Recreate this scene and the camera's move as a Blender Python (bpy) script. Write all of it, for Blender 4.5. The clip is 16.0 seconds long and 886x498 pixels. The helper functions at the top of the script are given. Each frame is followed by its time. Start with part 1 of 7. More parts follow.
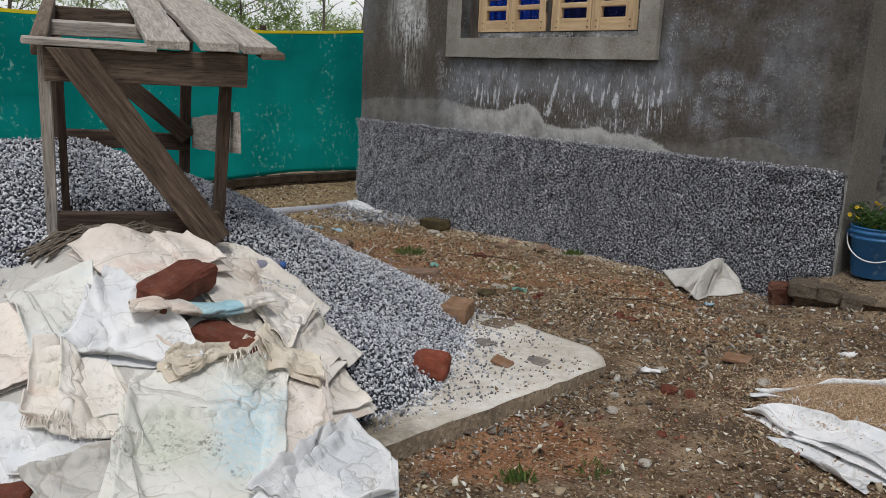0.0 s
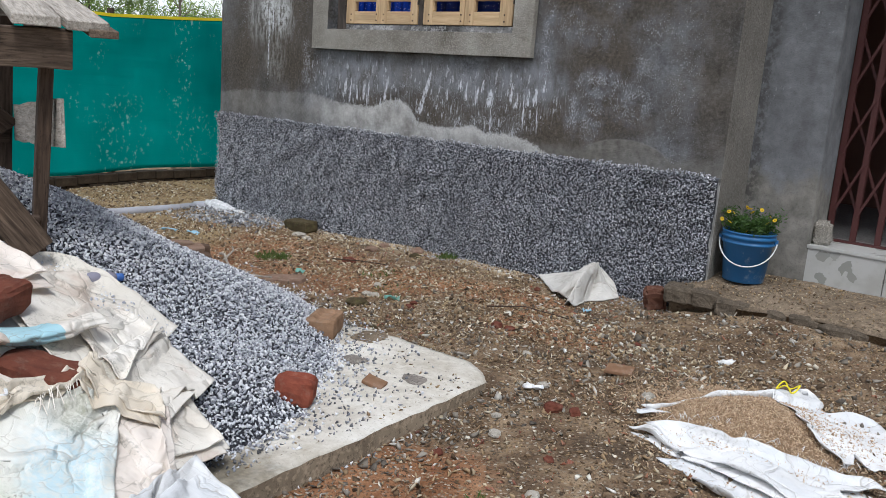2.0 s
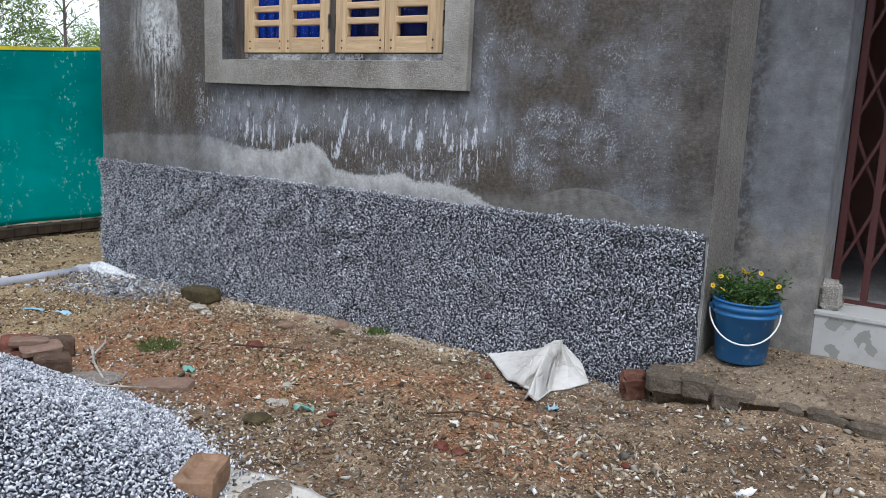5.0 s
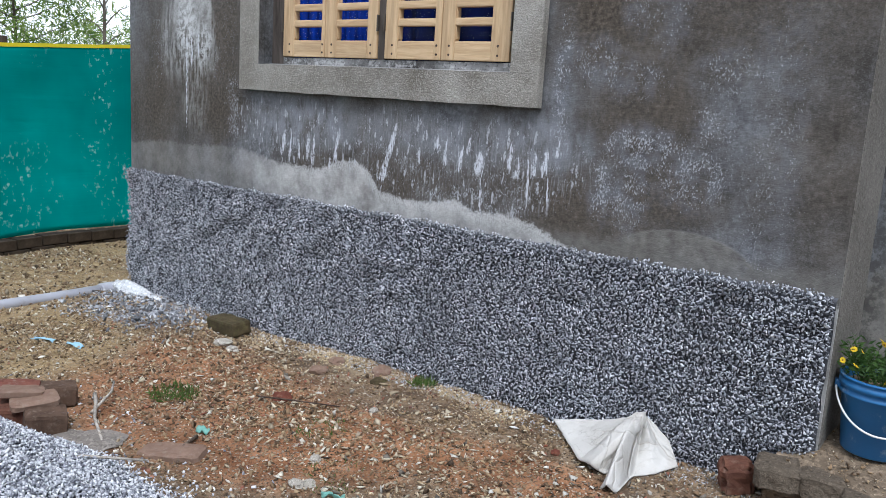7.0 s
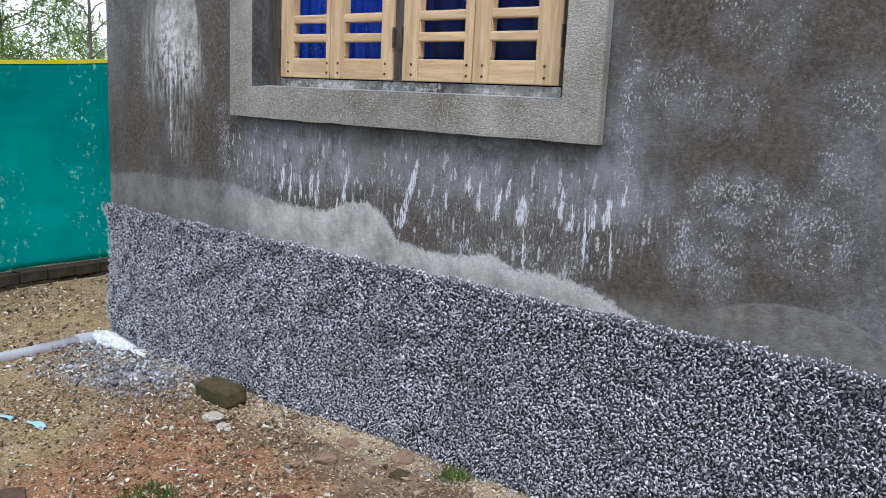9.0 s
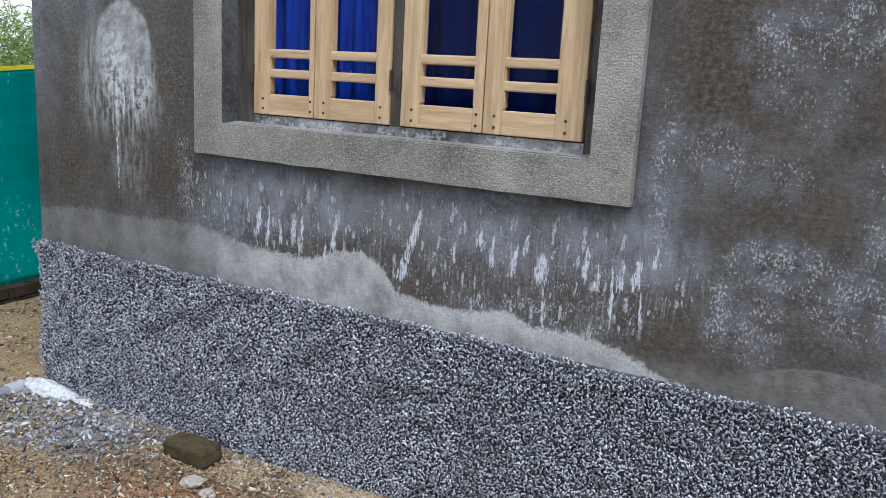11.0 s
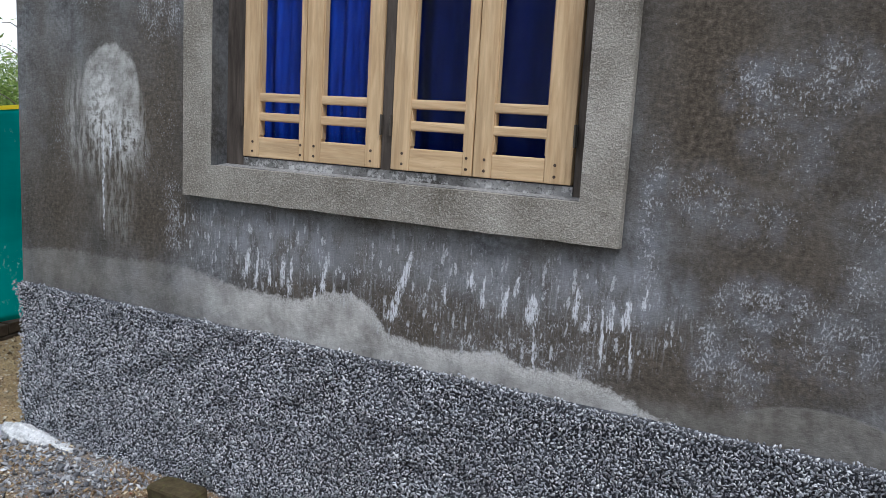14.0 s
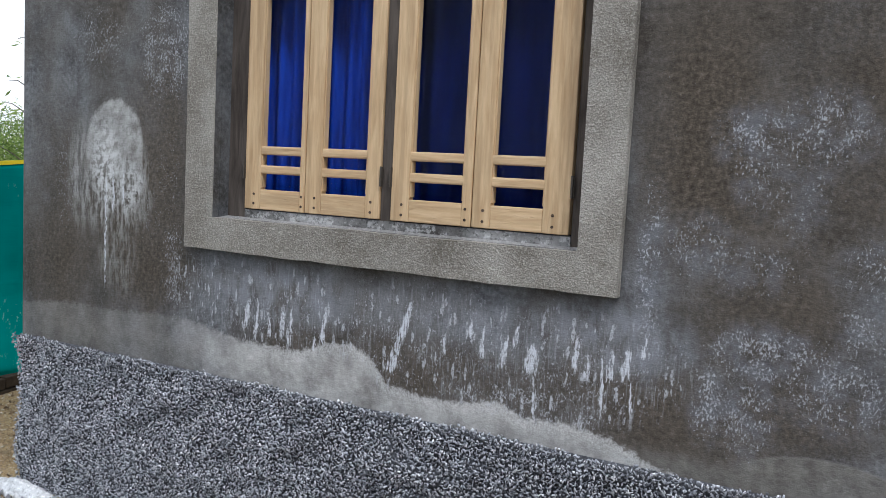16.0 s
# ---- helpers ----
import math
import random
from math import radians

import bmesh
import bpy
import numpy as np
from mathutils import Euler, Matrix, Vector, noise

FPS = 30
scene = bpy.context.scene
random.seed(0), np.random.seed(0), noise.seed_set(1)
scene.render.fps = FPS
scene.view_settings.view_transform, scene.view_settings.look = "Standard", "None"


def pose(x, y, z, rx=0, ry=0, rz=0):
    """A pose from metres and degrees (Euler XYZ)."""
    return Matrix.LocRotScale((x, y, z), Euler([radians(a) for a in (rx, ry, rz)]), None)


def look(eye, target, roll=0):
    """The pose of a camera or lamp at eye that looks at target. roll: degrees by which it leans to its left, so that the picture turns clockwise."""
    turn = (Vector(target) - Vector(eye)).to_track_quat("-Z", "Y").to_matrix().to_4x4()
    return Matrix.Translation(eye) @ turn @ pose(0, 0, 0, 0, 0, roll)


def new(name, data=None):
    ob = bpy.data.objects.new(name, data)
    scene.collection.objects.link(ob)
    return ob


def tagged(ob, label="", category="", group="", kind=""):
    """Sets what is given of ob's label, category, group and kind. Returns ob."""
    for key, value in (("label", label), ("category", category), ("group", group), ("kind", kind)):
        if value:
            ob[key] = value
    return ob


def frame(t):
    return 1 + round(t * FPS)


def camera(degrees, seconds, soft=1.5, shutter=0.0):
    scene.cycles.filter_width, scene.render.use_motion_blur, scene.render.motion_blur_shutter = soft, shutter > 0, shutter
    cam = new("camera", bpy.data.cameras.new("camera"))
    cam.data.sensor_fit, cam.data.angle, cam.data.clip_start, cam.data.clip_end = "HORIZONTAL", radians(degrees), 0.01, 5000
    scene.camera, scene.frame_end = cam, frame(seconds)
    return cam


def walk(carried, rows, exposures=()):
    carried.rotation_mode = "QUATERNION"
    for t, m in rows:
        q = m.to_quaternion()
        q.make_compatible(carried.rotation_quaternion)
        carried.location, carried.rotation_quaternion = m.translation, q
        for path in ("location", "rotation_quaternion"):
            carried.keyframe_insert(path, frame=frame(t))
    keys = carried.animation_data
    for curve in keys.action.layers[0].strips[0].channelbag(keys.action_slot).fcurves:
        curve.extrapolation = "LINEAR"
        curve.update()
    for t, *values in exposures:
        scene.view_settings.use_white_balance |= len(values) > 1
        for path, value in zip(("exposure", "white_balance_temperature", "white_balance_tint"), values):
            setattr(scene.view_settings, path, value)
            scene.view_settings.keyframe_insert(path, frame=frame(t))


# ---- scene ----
cam = camera(56.9, 16.0, soft=0.65)
PATH = [
    (0, (5.531, -3.905, 1.028), (4.06, -2.614, 0.618), 2.6),
    (0.5, (5.531, -3.87, 1.029), (4.125, -2.507, 0.623), 3.1),
    (1, (5.509, -3.835, 1.035), (4.162, -2.413, 0.631), 3.5),
    (1.5, (5.442, -3.781, 1.029), (4.17, -2.29, 0.631), 4.1),
    (2, (5.336, -3.722, 1.007), (4.092, -2.207, 0.611), 4.3),
    (2.5, (5.17, -3.641, 1.026), (4.012, -2.058, 0.637), 5.6),
    (3, (5.1, -3.581, 1.062), (3.968, -1.979, 0.676), 5.7),
    (3.5, (5.028, -3.47, 1.07), (3.916, -1.853, 0.684), 4.3),
    (4, (4.959, -3.33, 1.076), (3.856, -1.702, 0.707), 3.1),
    (4.2, (4.927, -3.254, 1.089), (3.823, -1.625, 0.73), 2.9),
    (6.3, (4.604, -2.761, 1.136), (3.411, -1.196, 0.78), 3.2),
    (6.5, (4.546, -2.699, 1.152), (3.343, -1.142, 0.794), 3.5),
    (7, (4.454, -2.614, 1.19), (3.232, -1.073, 0.827), 3.5),
    (7.5, (4.36, -2.531, 1.202), (3.123, -1.001, 0.842), 3.4),
    (8, (4.235, -2.399, 1.178), (3.0, -0.866, 0.821), 3.4),
    (8.5, (4.07, -2.214, 1.219), (2.835, -0.681, 0.864), 3.1),
    (9, (3.977, -2.172, 1.284), (2.74, -0.642, 0.923), 2.8),
    (9.2, (3.938, -2.153, 1.29), (2.695, -0.627, 0.932), 2.8),
    (11.3, (3.494, -2.306, 1.512), (2.545, -0.592, 1.113), 3.3),
    (11.5, (3.491, -2.302, 1.513), (2.555, -0.579, 1.119), 3.4),
    (12, (3.49, -2.297, 1.519), (2.562, -0.568, 1.134), 3.4),
    (12.5, (3.484, -2.309, 1.518), (2.56, -0.576, 1.143), 3.3),
    (13, (3.479, -2.331, 1.516), (2.551, -0.594, 1.165), 3.3),
    (13.5, (3.474, -2.349, 1.512), (2.542, -0.611, 1.183), 3.3),
    (14, (3.475, -2.357, 1.517), (2.539, -0.617, 1.206), 3.2),
    (14.5, (3.484, -2.364, 1.489), (2.54, -0.618, 1.241), 3.5),
    (15, (3.479, -2.367, 1.527), (2.54, -0.619, 1.281), 3.1),
    (15.5, (3.475, -2.372, 1.541), (2.537, -0.62, 1.311), 2.8),
    (16, (3.486, -2.372, 1.505), (2.536, -0.62, 1.326), 3.0),
]
EXPOSURES = [(0.0, -0.52, 6500, 10), (1.5, -0.2, 6250, 10), (3.5, 0.14, 5950, 10), (4.0, 0.16, 5900, 10), (6.5, 0.08, 5850, 10), (7.0, 0.25, 5850, 10), (8.3, 0.2, 5850, 10), (9.0, 0.3, 5850, 10), (11.5, 0.12, 5800, 10), (12.5, 0.05, 5950, 10), (14.5, 0.0, 6000, 10), (16.0, 0.05, 6000, 10)]
walk(cam, [(t, look(eye, target, roll)) for t, eye, target, roll in PATH], EXPOSURES)

# ---------- light ----------
SUN_AZ, SUN_EL = radians(250), radians(58)
world = bpy.data.worlds.new("overcast_sky")
scene.world = world
world.use_nodes = True
_t = world.node_tree
_sky = _t.nodes.new("ShaderNodeTexSky")
_sky.sky_type = "NISHITA"
_sky.sun_disc = False
_sky.sun_elevation, _sky.sun_rotation = SUN_EL, radians(200)
_sky.air_density, _sky.dust_density, _sky.ozone_density = 1.0, 2.0, 1.0
_grey = _t.nodes.new("ShaderNodeHueSaturation")
_grey.inputs["Saturation"].default_value = 0.50
_t.links.new(_sky.outputs[0], _grey.inputs["Color"])
_t.links.new(_grey.outputs[0], _t.nodes["Background"].inputs["Color"])
_t.nodes["Background"].inputs["Strength"].default_value = 0.15
sun = new("sun", bpy.data.lights.new("sun", "SUN"))
sun.data.energy, sun.data.angle, sun.data.color = 2.5, radians(16), (1.0, 0.985, 0.96)
sun.matrix_world = look((9.0, -6.0, 12.0), (2.6, -1.0, 0.0))
scene.view_settings.exposure = 0.0


# ---------- node helpers ----------
class Mat:
    def __init__(self, name):
        self.m = bpy.data.materials.new(name)
        self.m.use_nodes = True
        self.t = self.m.node_tree
        self.b = self.t.nodes["Principled BSDF"]
        self.b.inputs["Roughness"].default_value = 0.85
        self.b.inputs["Specular IOR Level"].default_value = 0.3

    def put(self, socket, v):
        if isinstance(v, bpy.types.NodeSocket):
            self.t.links.new(v, socket)
        elif isinstance(v, (tuple, list)) and len(v) == 3 and socket.type == "RGBA":
            socket.default_value = (*v, 1.0)
        else:
            socket.default_value = v

    def node(self, kind, **ins):
        n = self.t.nodes.new(kind)
        for k, v in ins.items():
            self.put(n.inputs[k.replace("_", " ")], v)
        return n

    def coords(self, scale=(1, 1, 1), rot=(0, 0, 0), src="Object"):
        c = self.t.nodes.new("ShaderNodeTexCoord").outputs[src]
        mp = self.t.nodes.new("ShaderNodeMapping")
        self.put(mp.inputs["Vector"], c)
        mp.inputs["Scale"].default_value = scale
        mp.inputs["Rotation"].default_value = [radians(a) for a in rot]
        return mp.outputs[0]

    def noise(self, scale, detail=4.0, rough=0.55, vec=None, dist=0.0):
        n = self.node("ShaderNodeTexNoise", Scale=scale, Detail=detail, Roughness=rough, Distortion=dist)
        self.put(n.inputs["Vector"], vec if vec is not None else self.coords())
        return n.outputs["Fac"]

    def voronoi(self, scale, vec=None, out="Distance", feature="F1"):
        n = self.node("ShaderNodeTexVoronoi", Scale=scale)
        n.feature = feature
        self.put(n.inputs["Vector"], vec if vec is not None else self.coords())
        return n.outputs[out]

    def op(self, kind, a, b=0.0, c=None):
        n = self.t.nodes.new("ShaderNodeMath")
        n.operation = kind
        self.put(n.inputs[0], a)
        self.put(n.inputs[1], b)
        if c is not None:
            self.put(n.inputs[2], c)
        return n.outputs[0]

    def step(self, v, lo, hi, a=0.0, b=1.0):
        n = self.t.nodes.new("ShaderNodeMapRange")
        n.interpolation_type = "SMOOTHSTEP"
        for s, x in zip(n.inputs, (v, lo, hi, a, b)):
            self.put(s, x)
        return n.outputs[0]

    def ramp(self, fac, stops):
        n = self.t.nodes.new("ShaderNodeValToRGB")
        self.put(n.inputs[0], fac)
        e = n.color_ramp.elements
        while len(e) < len(stops):
            e.new(0.5)
        for el, (p, c) in zip(e, stops):
            el.position, el.color = p, (*c, 1.0)
        return n.outputs[0]

    def mix(self, fac, a, b, blend="MIX"):
        n = self.t.nodes.new("ShaderNodeMix")
        n.data_type, n.blend_type = "RGBA", blend
        self.put(n.inputs[0], fac)
        self.put(n.inputs[6], a)
        self.put(n.inputs[7], b)
        return n.outputs[2]

    def xyz(self, vec=None):
        n = self.t.nodes.new("ShaderNodeSeparateXYZ")
        self.put(n.inputs[0], vec if vec is not None else self.coords())
        return n.outputs

    def island(self):
        return self.t.nodes.new("ShaderNodeNewGeometry").outputs["Random Per Island"]

    def random(self):
        return self.t.nodes.new("ShaderNodeObjectInfo").outputs["Random"]

    def bump(self, height, strength=0.4, distance=0.01):
        n = self.node("ShaderNodeBump", Strength=strength, Distance=distance)
        self.put(n.inputs["Height"], height)
        if self.b.inputs["Normal"].links:
            self.put(n.inputs["Normal"], self.b.inputs["Normal"].links[0].from_socket)
        self.put(self.b.inputs["Normal"], n.outputs[0])

    def done(self, colour, rough=None, spec=None, metal=None):
        self.put(self.b.inputs["Base Color"], colour)
        if rough is not None:
            self.put(self.b.inputs["Roughness"], rough)
        if spec is not None:
            self.b.inputs["Specular IOR Level"].default_value = spec
        if metal is not None:
            self.b.inputs["Metallic"].default_value = metal
        return self.m


# ---------- materials ----------
def wall_render(name, tint=1.0, marks=True):
    """Old grey cement render with damp stains, a paler repaired band and white splashes."""
    k = Mat(name)
    xyz = k.xyz()
    x, z = xyz[0], xyz[2]
    big = k.noise(1.6, 5, 0.6)
    mid = k.noise(7, 6, 0.65)
    fine = k.noise(55, 4, 0.7)
    v = k.op("ADD", k.op("MULTIPLY", big, 0.6), k.op("MULTIPLY", mid, 0.4))
    base = k.ramp(v, [(0.38, (0.055 * tint, 0.050 * tint, 0.044 * tint)), (0.5, (0.108 * tint, 0.101 * tint, 0.093 * tint)), (0.63, (0.190 * tint, 0.187 * tint, 0.182 * tint))])
    base = k.mix(k.step(fine, 0.45, 0.75, 0, 0.4), base, (0.25, 0.25, 0.255))
    base = k.mix(k.step(k.noise(150, 3, 0.75), 0.50, 0.64, 0, 0.6), base, (0.035, 0.032, 0.028))
    base = k.mix(k.step(k.noise(190, 3, 0.75), 0.56, 0.68, 0, 0.35), base, (0.30, 0.295, 0.285))
    tone = k.noise(1.1, 4, 0.6, k.coords((1, 1, 0.8)))
    base = k.mix(k.step(tone, 0.49, 0.60, 0, 0.8), base, k.ramp(k.op("ADD", k.op("MULTIPLY", mid, 0.5), k.op("MULTIPLY", fine, 0.5)), [(0.38, (0.040 * tint, 0.032 * tint, 0.024 * tint)), (0.62, (0.150 * tint, 0.130 * tint, 0.106 * tint))]))
    base = k.mix(k.step(tone, 0.40, 0.50, 0.75, 0), base, k.ramp(k.op("ADD", k.op("MULTIPLY", mid, 0.5), k.op("MULTIPLY", fine, 0.5)), [(0.38, (0.085 * tint, 0.088 * tint, 0.094 * tint)), (0.62, (0.29 * tint, 0.30 * tint, 0.318 * tint))]))
    runs = k.noise(1.0, 4, 0.6, k.coords((9, 9, 0.9)))
    base = k.mix(k.step(runs, 0.5, 0.75, 0, 0.45), base, (0.065, 0.06, 0.056))
    if marks:
        wob = k.op("MULTIPLY", k.op("SUBTRACT", k.noise(4.5, 5, 0.6), 0.5), 0.34)
        frill = k.op("MULTIPLY", k.op("SUBTRACT", k.noise(38, 5, 0.75), 0.5), 0.07)
        speck = k.noise(150, 5, 0.78, k.coords((1, 1, 0.6)))

        def blobs(rows, soft=1.0):
            """Sum of soft round patches, each (x, z, half width, half height, strength)."""
            total = 0.0
            for cx, cz, rx, rz, amount in rows:
                u = k.op("DIVIDE", k.op("SUBTRACT", x, cx), rx)
                v = k.op("DIVIDE", k.op("SUBTRACT", z, cz), rz)
                d = k.op("ADD", k.op("MULTIPLY", u, u), k.op("MULTIPLY", v, v))
                total = k.op("MAXIMUM", total, k.step(k.op("ADD", d, k.op("MULTIPLY", wob, 2.5)), 0.0, 1.0 + soft, amount, 0.0))
            return total

        # soaked brown areas round the pale patch and beside the window
        brown = blobs(((0.80, 1.15, 0.28, 0.30, 0.75), (0.86, 1.62, 0.16, 0.40, 0.75), (0.25, 1.05, 0.22, 0.30, 0.6), (0.20, 1.55, 0.16, 0.30, 0.45),
                       (3.02, 1.62, 0.17, 0.36, 0.85), (3.55, 1.72, 0.42, 0.40, 0.55), (3.20, 1.18, 0.22, 0.12, 0.5), (3.32, 0.90, 0.16, 0.09, 0.75), (2.30, 0.86, 0.42, 0.10, 0.5), (2.95, 0.86, 0.14, 0.12, 0.6)))
        base = k.mix(brown, base, k.ramp(k.noise(60, 5, 0.72), [(0.34, (0.030, 0.023, 0.016)), (0.52, (0.082, 0.066, 0.049)), (0.68, (0.160, 0.136, 0.106))]))
        # smooth tan skim below the damp line, with a low hump of newer mortar
        hx = k.op("DIVIDE", k.op("SUBTRACT", x, 3.40), 0.27)
        hz = k.op("DIVIDE", k.op("SUBTRACT", z, 0.665), 0.135)
        hd = k.op("ADD", k.op("ADD", k.op("MULTIPLY", hx, hx), k.op("MULTIPLY", hz, hz)), k.op("MULTIPLY", wob, 0.5))
        skim = k.op("MULTIPLY", k.step(k.op("ADD", z, k.op("MULTIPLY", frill, 0.5)), 0.70, 0.76, 0.75, 0), k.step(x, 2.7, 3.0))
        skim = k.op("MAXIMUM", skim, k.step(hd, 0.92, 1.0, 0.85, 0))
        base = k.mix(skim, base, k.ramp(k.noise(26, 5, 0.6), [(0.32, (0.105, 0.098, 0.086)), (0.68, (0.215, 0.205, 0.186))]))
        rim = k.op("MULTIPLY", k.step(hd, 0.90, 0.98), k.step(hd, 0.98, 1.08, 1, 0))
        base = k.mix(k.op("MULTIPLY", rim, k.step(z, 0.70, 0.78, 0.0, 0.25)), base, (0.30, 0.29, 0.27))
        # paler repair band over the pebble dash, its upper edge lapping up and down
        edge = k.ramp(k.op("DIVIDE", x, 3.2), [(p / 3.2, ((q - 0.6) / 0.4,) * 3) for p, q in ((0.0, 0.83), (0.3, 0.865), (0.55, 0.86), (0.95, 0.885), (1.11, 0.872), (1.32, 0.836), (1.62, 0.834), (1.73, 0.879), (1.85, 0.893), (1.93, 0.862),
                       (2.0, 0.778), (2.14, 0.758), (2.27, 0.758), (2.43, 0.793), (2.52, 0.752), (2.67, 0.764), (2.81, 0.742), (2.94, 0.69), (3.1, 0.65))])
        d = k.op("SUBTRACT", k.op("ADD", k.op("MULTIPLY_ADD", edge, 0.4, 0.6), frill), z)
        band = k.op("MULTIPLY", k.step(d, -0.006, 0.016), k.step(x, 0.85, 1.5, 0.26, 1.0))
        band = k.op("MULTIPLY", band, k.step(mid, 0.30, 0.60, 0.62, 1.0))
        lip = k.op("MULTIPLY", k.step(d, -0.004, 0.010), k.step(d, 0.016, 0.07, 1, 0))
        pale = k.ramp(k.op("ADD", k.op("MULTIPLY", k.noise(7, 5), 0.55), k.op("MULTIPLY", k.noise(46, 5, 0.7), 0.45)), [(0.33, (0.245, 0.24, 0.228)), (0.52, (0.395, 0.388, 0.37)), (0.68, (0.55, 0.545, 0.525))])
        base = k.mix(band, base, pale)
        base = k.mix(k.op("MULTIPLY", k.op("MULTIPLY", lip, k.step(x, 1.2, 1.6)), k.step(speck, 0.44, 0.56, 0, 0.55)), base, (0.62, 0.62, 0.605))
        # pale plaster patch with a domed top, washed out in streaks below
        px = k.op("DIVIDE", k.op("SUBTRACT", k.op("ADD", x, k.op("MULTIPLY", wob, 0.12)), 0.60), 0.185)
        pz = k.op("DIVIDE", k.op("SUBTRACT", k.op("ADD", z, frill), 1.55), 0.21)
        pd = k.op("ADD", k.op("MULTIPLY", px, px), k.op("MULTIPLY", pz, pz))
        dome = k.op("MULTIPLY", k.op("MULTIPLY", k.step(pd, 0.80, 1.02, 1, 0), k.step(z, 1.40, 1.56, 0.1, 0.9)), k.step(k.noise(13, 6, 0.75), 0.36, 0.56, 0.35, 1.0))
        streaky = k.step(k.noise(40, 5, 0.75, k.coords((1, 1, 0.22))), 0.42, 0.60)
        wash = k.op("MULTIPLY", blobs(((0.60, 1.40, 0.20, 0.20, 1.0), (0.63, 1.10, 0.10, 0.16, 0.55), (0.40, 1.42, 0.08, 0.20, 0.6))), streaky)
        base = k.mix(k.op("MULTIPLY", k.op("MAXIMUM", dome, wash), k.step(mid, 0.32, 0.55, 0.55, 0.95)), base, k.ramp(k.op("ADD", k.op("MULTIPLY", big, 0.5), k.op("MULTIPLY", k.noise(24, 5, 0.7), 0.5)), [(0.36, (0.25, 0.245, 0.225)), (0.62, (0.50, 0.50, 0.485))]))
        core = k.op("MULTIPLY", blobs(((0.55, 1.49, 0.09, 0.15, 0.9), (0.70, 1.40, 0.07, 0.10, 0.7), (0.58, 1.36, 0.06, 0.07, 0.8))), k.step(k.noise(30, 5, 0.7), 0.42, 0.58))
        base = k.mix(core, base, (0.60, 0.605, 0.60))
        # chalky bluish bloom with fine spatter
        cloudy = blobs(((3.148, 1.65, 0.10, 0.09, 1.0), (3.32, 1.68, 0.13, 0.10, 0.9), (3.17, 1.54, 0.07, 0.11, 0.7), (3.28, 1.50, 0.08, 0.16, 0.6), (3.026, 1.34, 0.11, 0.09, 0.8), (3.17, 1.29, 0.12, 0.08, 0.65),
                        (3.22, 1.055, 0.17, 0.085, 1.0), (3.08, 0.90, 0.055, 0.12, 1.0), (3.185, 0.895, 0.08, 0.14, 0.95), (3.40, 0.985, 0.14, 0.11, 0.9), (3.46, 1.14, 0.09, 0.09, 0.8), (3.50, 1.32, 0.12, 0.09, 0.7), (3.66, 1.05, 0.10, 0.5, 0.6),
                        (2.89, 1.25, 0.045, 0.26, 0.95), (2.90, 1.02, 0.05, 0.10, 0.9), (3.02, 1.02, 0.05, 0.08, 0.6)))
        sheet = k.op("MULTIPLY", cloudy, k.step(k.noise(12, 5, 0.65), 0.40, 0.66, 0.05, 0.50))
        base = k.mix(sheet, base, (0.20, 0.213, 0.245))
        left = blobs(((0.96, 1.08, 0.07, 0.20, 0.9), (0.90, 1.95, 0.16, 0.20, 1.0), (0.50, 2.0, 0.18, 0.14, 0.8), (0.30, 1.38, 0.08, 0.22, 0.7), (0.92, 1.45, 0.06, 0.22, 0.6), (0.82, 1.28, 0.08, 0.10, 0.6)))
        under = blobs(((1.45, 0.98, 0.42, 0.16, 0.75), (2.15, 0.95, 0.45, 0.19, 0.72), (2.68, 0.94, 0.34, 0.18, 0.75), (2.55, 0.80, 0.30, 0.06, 1.0), (1.15, 1.02, 0.22, 0.14, 0.6)))
        dots = k.op("MULTIPLY", k.op("MAXIMUM", k.op("MAXIMUM", cloudy, left), under), k.step(k.noise(17, 5, 0.7), 0.36, 0.60, 0.35, 1.15))
        spat = k.step(k.op("ADD", speck, k.op("MULTIPLY", dots, 0.137)), 0.635, 0.71, 0.0, 0.80)
        base = k.mix(spat, base, (0.47, 0.484, 0.515))
        veil = k.op("MULTIPLY", blobs(((1.50, 1.03, 0.36, 0.11, 0.75), (2.10, 1.04, 0.30, 0.09, 0.4), (2.78, 1.05, 0.22, 0.10, 0.75), (2.50, 1.02, 0.20, 0.09, 0.5))), k.step(k.noise(15, 5, 0.65, k.coords((1, 1, 0.5))), 0.36, 0.60, 0.2, 1.0))
        base = k.mix(veil, base, (0.25, 0.262, 0.285))
        # short flicks of lime, leaning with the brush
        flick = k.t.nodes.new("ShaderNodeVectorMath")
        flick.operation = "ADD"
        k.put(flick.inputs[0], k.coords((64, 1, 17), (0, 10, 0)))
        nz = k.node("ShaderNodeTexNoise", Scale=9.0, Detail=5.0, Roughness=0.7)
        k.put(nz.inputs["Vector"], k.coords((1, 1, 0.6)))
        sc = k.t.nodes.new("ShaderNodeVectorMath")
        sc.operation = "SCALE"
        k.put(sc.inputs[0], nz.outputs["Color"])
        sc.inputs["Scale"].default_value = 3.6
        k.put(flick.inputs[1], sc.outputs[0])
        vor = k.node("ShaderNodeTexVoronoi", Scale=1.0)
        k.put(vor.inputs["Vector"], flick.outputs[0])
        cell = k.xyz(vor.outputs["Color"])
        drop = k.step(k.op("SUBTRACT", k.step(cell[0], 0.35, 0.98, 0.0, 0.46), vor.outputs["Distance"]), 0.0, 0.08)
        drop = k.op("MULTIPLY", drop, k.step(under, 0.2, 0.6))
